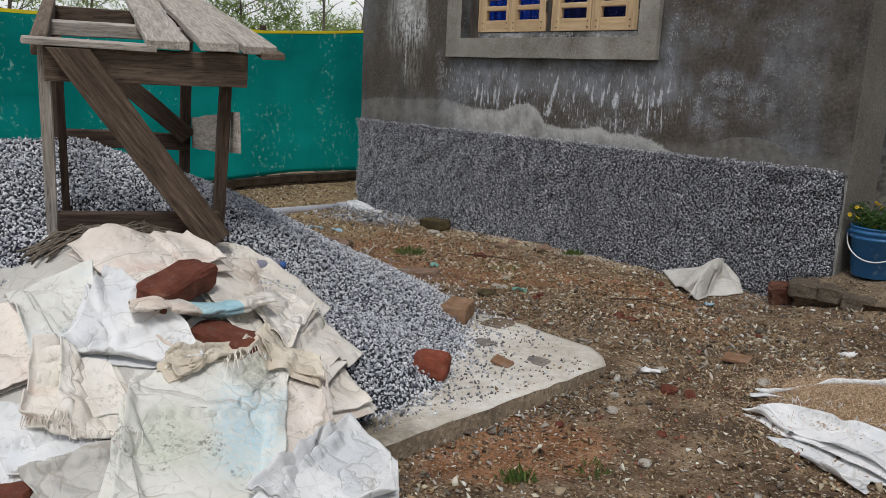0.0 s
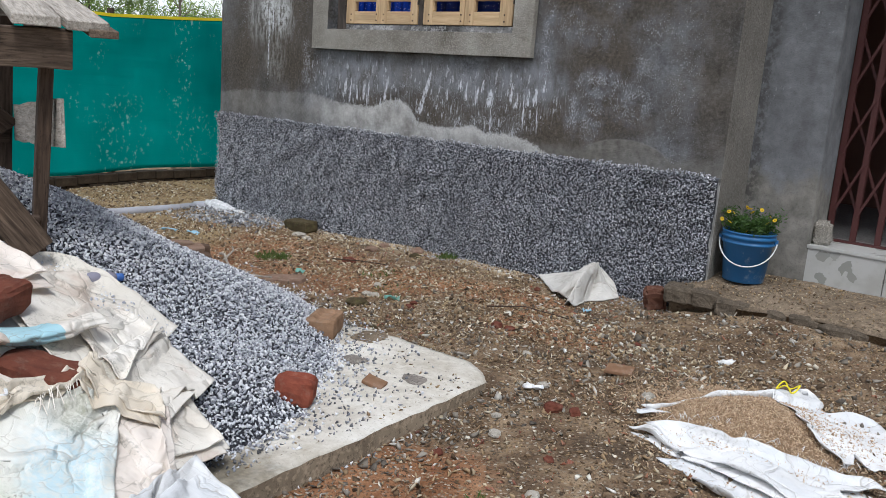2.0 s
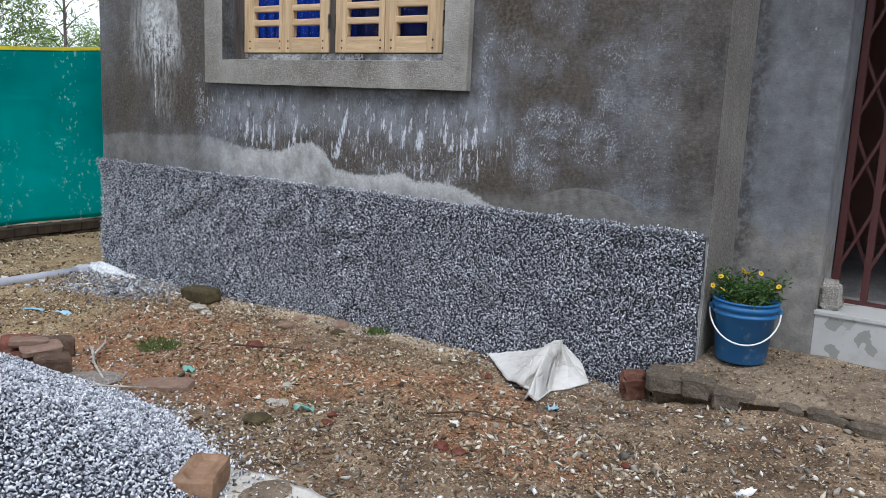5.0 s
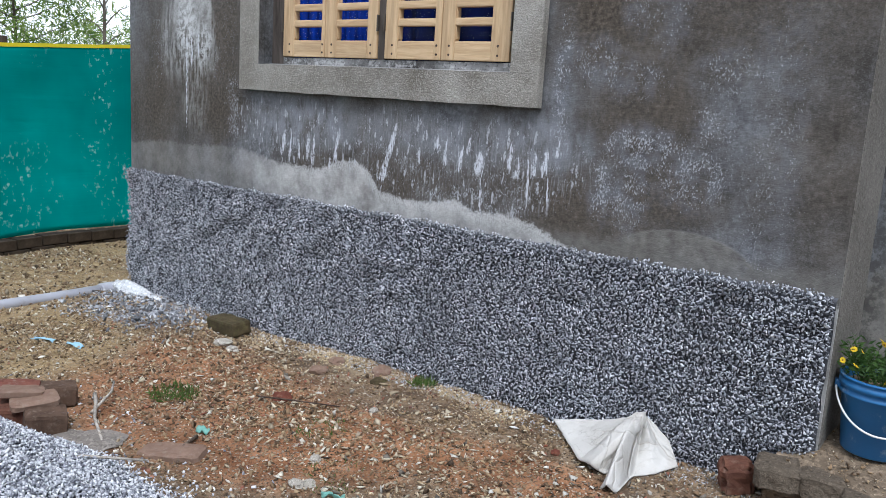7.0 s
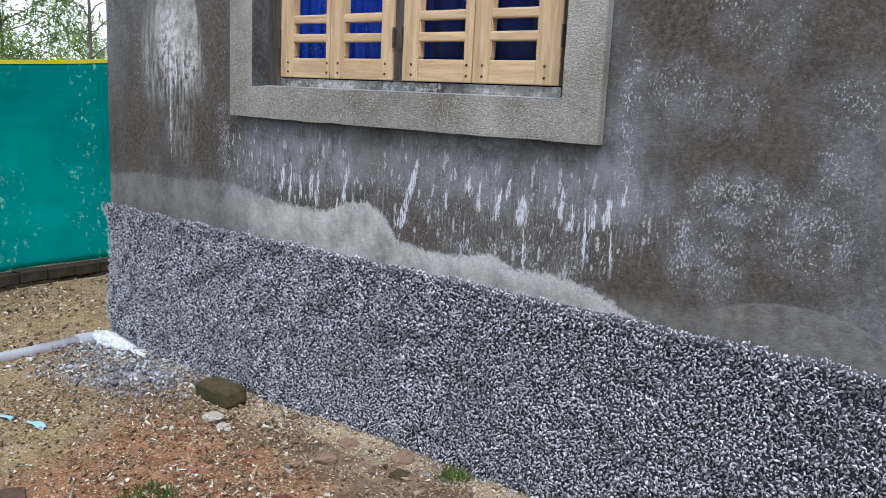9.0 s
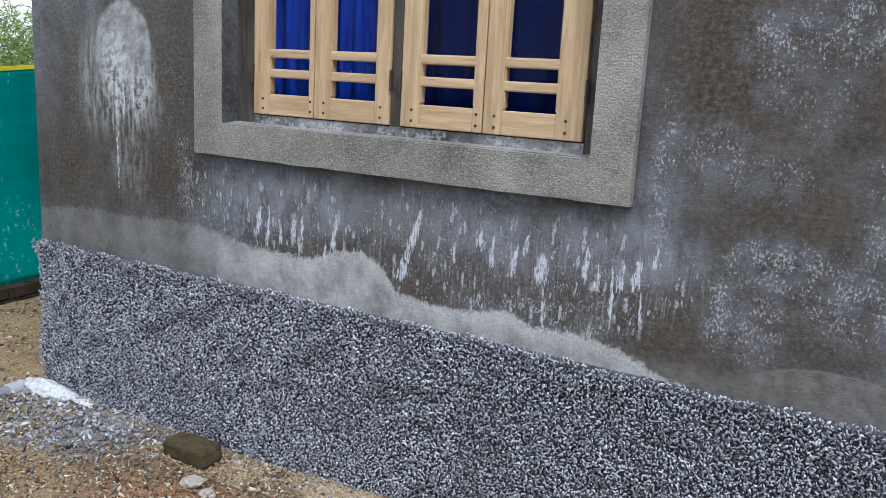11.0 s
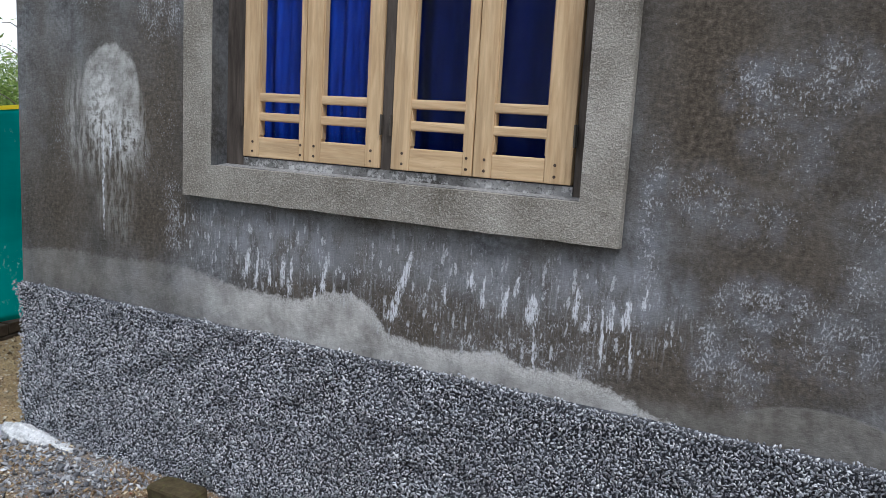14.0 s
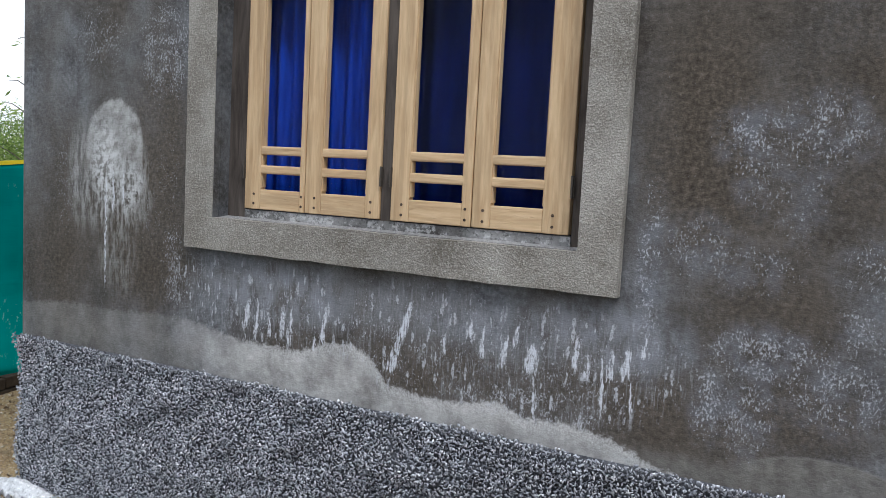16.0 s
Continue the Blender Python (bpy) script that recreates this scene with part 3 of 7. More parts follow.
WALL = wall_render("stained_cement_render", 0.9)
WALL_SIDE = wall_render("plain_cement_render", 1.15, False)
DOOR_WALL = smooth_coat()
SURROUND = cement("window_surround_cement", (0.165, 0.147, 0.120), (0.40, 0.378, 0.335), 150)
RETURN = cement("smooth_render", (0.14, 0.128, 0.11), (0.235, 0.22, 0.195), 90)
SLAB = slab_top()
PLINTH = cement("plinth_concrete", (0.095, 0.070, 0.046), (0.27, 0.21, 0.148), 45)
# mortar and low chips darkened: shade in the dash's gaps put into the colour
DASH_BED = cement("shaded_dash_mortar", (0.045, 0.047, 0.053), (0.10, 0.104, 0.115), 60)
DASH_LOW = chip_stone("shaded_low_dash", [(0.0, (0.06, 0.063, 0.072)), (0.5, (0.19, 0.198, 0.22)), (1.0, (0.40, 0.415, 0.45))], 0.85, (0.2, 0.2, 0.21), 0.4)
DASH = chip_stone("pebble_dash_chips", [(0.0, (0.23, 0.24, 0.27)), (0.3, (0.45, 0.468, 0.51)), (0.75, (0.65, 0.67, 0.715)), (1.0, (0.86, 0.87, 0.90))], 0.85, (0.5, 0.51, 0.54), 0.22)
GRAVEL = chip_stone("crushed_stone", [(0.0, (0.10, 0.104, 0.13)), (0.25, (0.42, 0.43, 0.475)), (0.6, (0.74, 0.75, 0.79)), (1.0, (0.95, 0.95, 0.96))])
# near-black bed: shade between the chippings put into its colour
GRAVEL_BED = cement("gravel_gap_shade", (0.02, 0.021, 0.026), (0.05, 0.05, 0.058), 40)
RUBBLE = chip_stone("yard_rubble", [(0.0, (0.04, 0.026, 0.016)), (0.22, (0.14, 0.090, 0.050)), (0.5, (0.29, 0.195, 0.110)), (0.78, (0.44, 0.325, 0.19)), (0.86, (0.33, 0.28, 0.21)), (0.95, (0.64, 0.55, 0.39)), (1.0, (0.80, 0.76, 0.66))], 0.9, (0.36, 0.26, 0.16))
STONES = chip_stone("mixed_pale_stones", [(0.0, (0.06, 0.052, 0.044)), (0.4, (0.18, 0.158, 0.13)), (0.75, (0.33, 0.30, 0.255)), (0.93, (0.54, 0.515, 0.46)), (1.0, (0.80, 0.79, 0.76))], 0.9, (0.36, 0.30, 0.22))
FLAKE = chip_stone("pale_flakes", [(0.0, (0.30, 0.235, 0.15)), (0.6, (0.56, 0.49, 0.36)), (1.0, (0.82, 0.80, 0.73))], 0.9, (0.5, 0.42, 0.3))
CRUST = chip_stone("grey_crust", [(0.0, (0.06, 0.062, 0.07)), (0.4, (0.22, 0.225, 0.24)), (0.8, (0.42, 0.43, 0.45)), (1.0, (0.66, 0.67, 0.69))], 0.9)
CRUMBS = chip_stone("brick_crumbs", [(0.0, (0.14, 0.05, 0.03)), (0.6, (0.30, 0.105, 0.055)), (1.0, (0.42, 0.20, 0.11))], 0.95)
HUSK = chip_stone("rice_husk", [(0.0, (0.28, 0.17, 0.09)), (0.5, (0.52, 0.36, 0.22)), (1.0, (0.72, 0.55, 0.37))], 0.8)
PALE_STONE = cement("pale_stone", (0.30, 0.27, 0.22), (0.50, 0.47, 0.41), 60)
GROUND = soil()
BRICK_RED = fired_clay("red_brick", (0.125, 0.045, 0.033), (0.235, 0.088, 0.060), dusty=0.45)
BRICK_RUST = fired_clay("weathered_red_brown_brick", (0.07, 0.03, 0.02), (0.17, 0.075, 0.048), dusty=0.25)
BRICK_STACK = fired_clay("damp_brown_brick", (0.055, 0.034, 0.023), (0.15, 0.095, 0.066), dusty=0.35)
BRICK_CLEAN = fired_clay("clean_red_brick", (0.16, 0.042, 0.026), (0.30, 0.085, 0.05), dusty=0.2)
BRICK_DARK = fired_clay("dark_red_brick", (0.095, 0.030, 0.020), (0.19, 0.065, 0.04), dusty=0.2)
BRICK_TAN = fired_clay("tan_brick", (0.20, 0.115, 0.065), (0.40, 0.25, 0.155), dusty=0.35)
BRICK_MOSS = fired_clay("mossy_brick", (0.042, 0.033, 0.017), (0.10, 0.076, 0.04), (0.11, 0.11, 0.04), 0.6)
BRICK_DUST = fired_clay("dusty_brick", (0.17, 0.105, 0.075), (0.28, 0.19, 0.14), dusty=0.5)
SACK_TAN = sackcloth("tan_sack_cloth", (0.60, 0.52, 0.41), (0.80, 0.73, 0.62), (0.52, 0.42, 0.30), (0.6, 0.53, 0.42))
BLUE_PRINT = sackcloth("faded_blue_print", (0.34, 0.58, 0.66), (0.52, 0.74, 0.78), (0.62, 0.70, 0.70), (0.40, 0.50, 0.50), 0.4)
SACK_CREAM = sackcloth("cream_sack_cloth", (0.72, 0.665, 0.575), (0.91, 0.87, 0.80), (0.60, 0.42, 0.32), (0.55, 0.50, 0.38))
SACK_BLUE = sackcloth("blue_stained_sack_cloth", (0.66, 0.645, 0.585), (0.85, 0.845, 0.80), (0.50, 0.66, 0.72), (0.44, 0.44, 0.33), 0.5, 0.9)
SACK_PRINT = sackcloth("faded_printed_sack_cloth", (0.68, 0.665, 0.59), (0.86, 0.85, 0.79), (0.42, 0.64, 0.73), (0.52, 0.52, 0.42), 0.35, 0.8, ((3.80, -2.99, 0.13, (0.40, 0.63, 0.74)), (3.90, -3.06, 0.12, (0.46, 0.68, 0.76)), (3.80, -3.20, 0.12, (0.50, 0.56, 0.42)), (3.70, -2.93, 0.07, (0.22, 0.22, 0.13))))
SACK_PINK = sackcloth("pinkish_sack_cloth", (0.74, 0.65, 0.57), (0.88, 0.815, 0.745), (0.64, 0.44, 0.35), (0.70, 0.64, 0.54), 0.5)
SACK_WHITE = sackcloth("white_sack_cloth", (0.70, 0.70, 0.695), (0.90, 0.90, 0.895), (0.52, 0.57, 0.62), (0.45, 0.40, 0.33), 0.35)
SACK_GREY = sackcloth("grey_white_sack_cloth", (0.50, 0.48, 0.44), (0.66, 0.64, 0.60), (0.45, 0.42, 0.37), (0.40, 0.34, 0.27), 0.4)
OLD_WOOD = timber("weathered_timber", (0.095, 0.066, 0.047), (0.27, 0.205, 0.15), cracks=0.75)
BRACE_WOOD = timber("dark_brown_plank", (0.060, 0.041, 0.029), (0.20, 0.145, 0.105), cracks=0.55)
DARK_WOOD = timber("damp_dark_timber", (0.045, 0.030, 0.021), (0.125, 0.085, 0.062), cracks=0.6)
GREY_WOOD = timber("silvered_plank", (0.27, 0.235, 0.195), (0.62, 0.565, 0.495), cracks=0.6)
PALE_WOOD = timber("new_shutter_wood", (0.47, 0.31, 0.165), (0.66, 0.485, 0.29), (12, 12, 1.0), 5.0, rough=0.6)
PALE_WOOD_H = timber("new_rail_wood", (0.47, 0.31, 0.165), (0.66, 0.485, 0.29), (1.0, 12, 12), 5.0, rough=0.6)
FRAME_WOOD = timber("dusty_frame_wood", (0.045, 0.036, 0.03), (0.12, 0.10, 0.085), (8, 8, 1.0), 5.0)
IRON = paint("dark_hinge_iron", (0.10, 0.085, 0.07), 0.5, (0.25, 0.2, 0.15), 0.3, 60, 0.6)
GATE_RED = paint("red_oxide_paint", (0.075, 0.022, 0.02), 0.55, (0.13, 0.075, 0.06), 0.4, 30)
BUCKET_BLUE = paint("blue_plastic", (0.024, 0.135, 0.32), 0.42, (0.36, 0.44, 0.52), 0.75, 13)
PVC = paint("grey_white_pvc", (0.42, 0.425, 0.465), 0.45, (0.26, 0.23, 0.20), 0.4, 14)
WIRE = paint("white_wire", (0.72, 0.73, 0.72), 0.4, (0.4, 0.38, 0.35), 0.2, 40)
LIME = cement("white_lime_mortar", (0.48, 0.485, 0.495), (0.78, 0.79, 0.80), 60)
YELLOW = paint("yellow_cord", (0.92, 0.78, 0.03), 0.6, (0.45, 0.36, 0.05), 0.3, 30)
BLUE_SCRAP = paint("pale_blue_plastic", (0.30, 0.50, 0.62), 0.5, (0.45, 0.55, 0.6), 0.4, 30)
TEAL_SCRAP = paint("teal_plastic", (0.16, 0.36, 0.30), 0.6, (0.3, 0.33, 0.27), 0.6, 50)
ORANGE_TILE = fired_clay("tile_shard", (0.19, 0.105, 0.06), (0.30, 0.175, 0.105), dusty=0.6)
STEM = leaf("green_stem", (0.05, 0.09, 0.025), (0.07, 0.12, 0.03))
PLANT = leaf("bedding_plant_leaf", (0.035, 0.085, 0.018), (0.085, 0.16, 0.04))
PETAL = leaf("yellow_petal", (0.75, 0.50, 0.01), (0.85, 0.62, 0.03))
HEART = paint("flower_heart", (0.32, 0.17, 0.02), 0.8, (0.2, 0.1, 0.02), 0.2, 60)
GRASS = leaf("yard_grass", (0.07, 0.12, 0.025), (0.13, 0.19, 0.05))
TREE_LEAF = leaf("tree_leaf", (0.08, 0.16, 0.03), (0.36, 0.48, 0.13))
BARK = timber("tree_bark", (0.10, 0.08, 0.06), (0.20, 0.165, 0.13), (6, 6, 1), 6.0)
NET = shade_cloth()
MARBLE = marble()
GLASS = pane_glass()
BLUE_CLOTH = curtain_cloth("royal_blue_curtain", (0.004, 0.018, 0.19), (0.012, 0.065, 0.50))
NAVY_CLOTH = curtain_cloth("navy_curtain", (0.001, 0.005, 0.055), (0.002, 0.010, 0.095))
MAROON = paint("maroon_room_paint", (0.20, 0.095, 0.07), 0.6, (0.12, 0.06, 0.05), 0.3, 8)
ROOM_FLOOR = cement("room_floor_cement", (0.26, 0.25, 0.24), (0.36, 0.35, 0.33), 60, 0.6)
FOOTING = fired_clay("damp_dark_footing", (0.028, 0.020, 0.013), (0.075, 0.054, 0.036), (0.05, 0.05, 0.025), 0.4)
SAWDUST = chip_stone("pale_sawdust", [(0.0, (0.36, 0.27, 0.15)), (0.6, (0.60, 0.47, 0.29)), (1.0, (0.78, 0.66, 0.46))], 0.9, (0.6, 0.48, 0.3))
HILL = paint("hazy_hill", (0.16, 0.20, 0.20), 0.95, (0.12, 0.16, 0.12), 0.5, 0.02)


def cloud_glow():
    """White overcast cloud: gives off its own light."""
    k = Mat("overcast_cloud")
    em = k.node("ShaderNodeEmission", Color=k.ramp(k.noise(0.012, 4), [(0.3, (0.92, 0.95, 0.98)), (0.7, (1.0, 1.0, 1.0))]), Strength=1.25)
    k.put(k.t.nodes["Material Output"].inputs["Surface"], em.outputs[0])
    return k.m


CLOUD = cloud_glow()


# ---------- mesh helpers ----------
def link_mesh(name, me, material, parent=None, label=""):
    for mt in material if isinstance(material, (list, tuple)) else [material]:
        me.materials.append(mt)
    ob = new(name, me)
    ob.parent = parent
    if label:
        ob["label"] = label
    return ob


def part(name, bm, material, parent=None, label="", smooth=False):
    me = bpy.data.meshes.new(name)
    bm.normal_update()
    bm.to_mesh(me)
    bm.free()
    if smooth:
        me.polygons.foreach_set("use_smooth", [True] * len(me.polygons))
    return link_mesh(name, me, material, parent, label)


def thing(name, m, label, category, group="", kind=""):
    ob = new(name)
    ob.empty_display_size = 0.1
    ob.matrix_world = m
    return tagged(ob, label, category, group, kind)


def vnoise(x, y, scale=1.0, seed=0):
    """Smooth value noise in -1..1 for arrays."""
    x, y = np.asarray(x, float) * scale + 100.37 + 13 * seed, np.asarray(y, float) * scale + 100.71 + 7 * seed
    xi, yi = np.floor(x), np.floor(y)
    fx, fy = x - xi, y - yi
    fx, fy = fx * fx * (3 - 2 * fx), fy * fy * (3 - 2 * fy)

    def h(a, b):
        s = np.sin(a * 127.1 + b * 311.7 + seed * 74.7) * 43758.5453
        return 2 * (s - np.floor(s)) - 1

    top = h(xi, yi) * (1 - fx) + h(xi + 1, yi) * fx
    low = h(xi, yi + 1) * (1 - fx) + h(xi + 1, yi + 1) * fx
    return top * (1 - fy) + low * fy


def fbm(x, y, scale, seed=0, n=4):
    return sum(vnoise(x, y, scale * 2**i, seed + i) * 0.5**i for i in range(n))


def box(bm, lo, hi, bevel=0.0):
    c = [(a + b) / 2 for a, b in zip(lo, hi)]
    d = [b - a for a, b in zip(lo, hi)]
    r = bmesh.ops.create_cube(bm, size=1.0, matrix=Matrix.Translation(c) @ Matrix.Diagonal((*d, 1)))
    if bevel:
        es = list({e for v in r["verts"] for e in v.link_edges})
        bmesh.ops.bevel(bm, geom=es, offset=bevel, segments=2, affect="EDGES", profile=0.6)
    return r["verts"]


def box_part(name, lo, hi, material, parent=None, bevel=0.0, label=""):
    bm = bmesh.new()
    box(bm, lo, hi, bevel)
    return part(name, bm, material, parent, label)


def tube(bm, pts, radius, sides=8, taper=1.0):
    """A round bar along the points."""
    rings, n = [], len(pts)
    pts = [Vector(p) for p in pts]
    for i, p in enumerate(pts):
        d = (pts[min(i + 1, n - 1)] - pts[max(i - 1, 0)]).normalized()
        a = d.cross(Vector((0, 0, 1)) if abs(d.z) < 0.9 else Vector((1, 0, 0))).normalized()
        b = d.cross(a)
        r = radius * (1 + (taper - 1) * i / max(n - 1, 1))
        rings.append([bm.verts.new(p + r * (math.cos(t) * a + math.sin(t) * b)) for t in (2 * math.pi * j / sides for j in range(sides))])
    for u, v in zip(rings, rings[1:]):
        for j in range(sides):
            bm.faces.new((u[j], u[(j + 1) % sides], v[(j + 1) % sides], v[j]))
    bm.faces.new(rings[0][::-1])
    bm.faces.new(rings[-1])


def lathe(bm, profile, sides=40, close=False):
    rings = [[bm.verts.new((r * math.cos(t), r * math.sin(t), z)) for t in (2 * math.pi * j / sides for j in range(sides))] for r, z in profile]
    for u, v in zip(rings, rings[1:]):
        for j in range(sides):
            bm.faces.new((u[j], u[(j + 1) % sides], v[(j + 1) % sides], v[j]))
    if close:
        bm.faces.new(rings[0][::-1])
    return rings


def raw_mesh(name, verts, faces):
    """A mesh from arrays: verts (n, 3), faces (m, 3 or 4)."""
    me = bpy.data.meshes.new(name)
    k = faces.shape[1]
    me.vertices.add(len(verts))
    me.vertices.foreach_set("co", np.ascontiguousarray(verts, np.float32).ravel())
    me.loops.add(faces.size)
    me.loops.foreach_set("vertex_index", np.ascontiguousarray(faces, np.int32).ravel())
    me.polygons.add(len(faces))
    me.polygons.foreach_set("loop_start", np.arange(0, faces.size, k, dtype=np.int32))
    me.update(calc_edges=True)
    me.validate()
    return me


def grid_faces(nu, nv):
    i = np.arange(nu - 1)[:, None] * nv + np.arange(nv - 1)[None, :]
    return np.stack([i, i + nv, i + nv + 1, i + 1], -1).reshape(-1, 4)


def chip_shapes(count, flat, seed):
    rng, out = np.random.default_rng(seed), []
    for _ in range(count):
        bm = bmesh.new()
        p = rng.normal(size=(8, 3))
        p /= np.linalg.norm(p, axis=1)[:, None]
        p = p * (0.6 + 0.75 * rng.random((8, 1))) * np.array((1.0, rng.uniform(0.6, 0.9), flat)) * 0.5
        for q in p:
            bm.verts.new(q)
        bmesh.ops.convex_hull(bm, input=bm.verts[:])
        for v in [v for v in bm.verts if not v.link_faces]:
            bm.verts.remove(v)
        bmesh.ops.triangulate(bm, faces=bm.faces[:])
        bm.verts.index_update()
        out.append((np.array([v.co[:] for v in bm.verts]), np.array([[v.index for v in f.verts] for f in bm.faces])))
        bm.free()
    return out


def scatter(name, pos, size, shapes, seed, lie=0.0):
    """Chips at the given places, each turned at random; lie: how far they lie flat (0 to 1)."""
    rng = np.random.default_rng(seed)
    n = len(pos)
    q = rng.normal(size=(n, 4))
    if lie:
        q[:, 1:3] *= 1 - lie
    q /= np.linalg.norm(q, axis=1)[:, None]
    w, x, y, z = q.T
    rot = np.stack([1 - 2 * (y * y + z * z), 2 * (x * y - z * w), 2 * (x * z + y * w), 2 * (x * y + z * w), 1 - 2 * (x * x + z * z), 2 * (y * z - x * w),
                    2 * (x * z - y * w), 2 * (y * z + x * w), 1 - 2 * (x * x + y * y)], -1).reshape(-1, 3, 3)
    which = rng.integers(len(shapes), size=n)
    vs, fs, base = [], [], 0
    for s, (sv, sf) in enumerate(shapes):
        idx = np.nonzero(which == s)[0]
        if not len(idx):
            continue
        v = np.einsum("nij,kj->nki", rot[idx], sv) * size[idx, None, None] + pos[idx, None, :]
        f = sf[None] + (np.arange(len(idx)) * len(sv))[:, None, None] + base
        vs.append(v.reshape(-1, 3))
        fs.append(f.reshape(-1, 3))
        base += len(idx) * len(sv)
    return raw_mesh(name, np.concatenate(vs), np.concatenate(fs))


# ---------- lie of the land ----------
def ground_z(x, y):
    x, y = np.asarray(x, float), np.asarray(y, float)
    z = 0.02 * (np.clip(x, -3, 6) - 2.6)
    near = np.exp(-((x - 2.5) / 5) ** 4 - ((y + 1) / 4) ** 4)
    z = z + near * (0.016 * fbm(x, y, 1.3, 3) + 0.006 * fbm(x, y, 9, 5))
    z = z - 0.045 * np.exp(-(((x - 3.98) / 0.22) ** 2)) * np.exp(-(((y + 2.75) / 1.15) ** 6))
    t = np.clip((x - 3.65) / 0.6, 0, 1)
    z = z + 0.075 * t * t * (3 - 2 * t) * np.exp(-((np.minimum(y + 0.1, 0)) / 0.38) ** 2)
    z = z + 0.03 * np.exp(-((x - 4.6) / 0.4) ** 2 - ((y + 1.25) / 0.35) ** 2)
    return z


def pile_z(x, y):
    """The heap of crushed stone."""
    x, y = np.asarray(x, float), np.asarray(y, float)
    cy = np.clip(y, -3.6, -2.87)
    r = np.hypot(x - 2.3, y - cy)
    bulge = 0.05 * np.exp(-((x - 2.75) / 0.35) ** 2 - ((y + 2.3) / 0.35) ** 2)
    core = 0.79 - 0.53 * r - 0.06 * np.exp(-((r / 0.25) ** 2)) + bulge + 0.035 * fbm(x, y, 2.1, 9, 3)
    toe = 0.05 * np.exp(-(((r - 1.35) / 0.3) ** 2))
    return core + toe


def heap_z(x, y):
    """The heap of old sacks in front of it."""
    x, y = np.asarray(x, float), np.asarray(y, float)
    d = np.hypot(x - 3.0, y + 3.05)
    return 0.53 - 0.45 * d + 0.008 * fbm(x, y, 4, 21, 3)


def top_z(x, y):
    return np.maximum(np.maximum(heap_z(x, y), pile_z(x, y)), ground_z(x, y) + 0.03)


SLAB_TOP = 0.058

# ---------- ground ----------
def spaced(lo, a, b, hi, step):
    mid = np.arange(a, b + step / 2, step)
    out, s, v = [], step, b
    while v < hi:
        s *= 1.35
        v += s
        out.append(v)
    left, s, v = [], step, a
    while v > lo:
        s *= 1.35
        v -= s
        left.append(v)
    return np.concatenate([left[::-1], mid, out])


gx, gy = spaced(-400, -2.2, 5.6, 400, 0.024), spaced(-400, -3.4, 1.6, 400, 0.024)
GX, GY = np.meshgrid(gx, gy, indexing="ij")
GZ = ground_z(GX, GY) + 0.003 * vnoise(GX, GY, 40, 2)
me = raw_mesh("ground", np.stack([GX, GY, GZ], -1).reshape(-1, 3), grid_faces(len(gx), len(gy)))
me.polygons.foreach_set("use_smooth", [True] * len(me.polygons))
tagged(link_mesh("ground", me, GROUND), "bare brown and reddish earth yard strewn with grit", "ground", kind="structure")

# ---------- house ----------
X1, X2, YB, TOP = 3.905, 6.6, 0.33, 3.05
WX0, WX1, WZ0, WZ1 = 1.203, 2.676, 1.298, 2.42


def wall_bm(bits):
    bm = bmesh.new()
    for lo, hi in bits:
        box(bm, lo, hi)
    return bm


wall_front = part("wall_front", wall_bm([((0, 0, -0.35), (WX0, 0.2, TOP)), ((WX1, 0, -0.35), (X1, 0.2, TOP)), ((WX0, 0, -0.35), (WX1, 0.2, WZ0 - 0.03)), ((WX0, 0, WZ1 + 0.03), (WX1, 0.2, TOP))]), WALL)
tagged(wall_front, "stained grey cement rendered house wall with white splashes", "wall", kind="structure")
wall_return = box_part("wall_return", (X1 - 0.2, 0.204, -0.35), (X1 - 0.002, YB + 0.2, TOP), RETURN)
tagged(wall_return, "smooth tan-grey rendered end of the house wall", "wall", kind="structure")
corner = bmesh.new()
box(corner, (X1 - 0.0025, 0.004, -0.35), (X1 + 0.004, YB, TOP))
tagged(part("trim_corner", corner, RETURN), "smooth tan-grey rendered face at the wall's corner", "wall", kind="structure")
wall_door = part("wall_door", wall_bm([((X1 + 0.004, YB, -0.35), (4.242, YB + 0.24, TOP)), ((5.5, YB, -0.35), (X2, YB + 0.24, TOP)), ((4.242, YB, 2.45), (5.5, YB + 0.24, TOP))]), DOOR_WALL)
tagged(wall_door, "grey cement rendered wall beside the doorway", "wall", kind="structure")
tagged(box_part("wall_west", (0.0, 0.204, -0.35), (0.2, 5.2, TOP), WALL_SIDE), "grey rendered side wall of the house", "wall", kind="structure")
tagged(box_part("wall_east", (X2 + 0.003, YB, -0.35), (X2 + 0.2, 5.2, TOP), WALL_SIDE), "grey rendered far side wall of the house", "wall", kind="structure")
tagged(box_part("wall_north", (0.203, 5.0, -0.35), (X2, 5.2, TOP), WALL_SIDE), "grey rendered rear wall of the house", "wall", kind="structure")
tagged(box_part("roof", (-0.12, -0.12, TOP + 0.003), (X2 + 0.3, 5.3, TOP + 0.13), SURROUND, bevel=0.01), "flat concrete roof slab", "roof", kind="structure")
tagged(box_part("wall_inner", (X1 - 0.35, YB + 0.25, 0.0), (X1 - 0.2, 4.9, TOP - 0.01), MAROON), "dark maroon room wall inside", "wall", kind="structure")
tagged(box_part("wall_room", (X1 - 0.19, 2.6, 0.3), (X2 - 0.01, 2.7, TOP - 0.01), MAROON), "dark maroon painted room wall behind the gate", "wall", kind="structure")
tagged(box_part("floor", (X1 - 0.19, YB + 0.3, 0.2), (X2 - 0.01, 2.59, 0.375), ROOM_FLOOR), "grey cement room floor behind the gate", "floor", kind="structure")

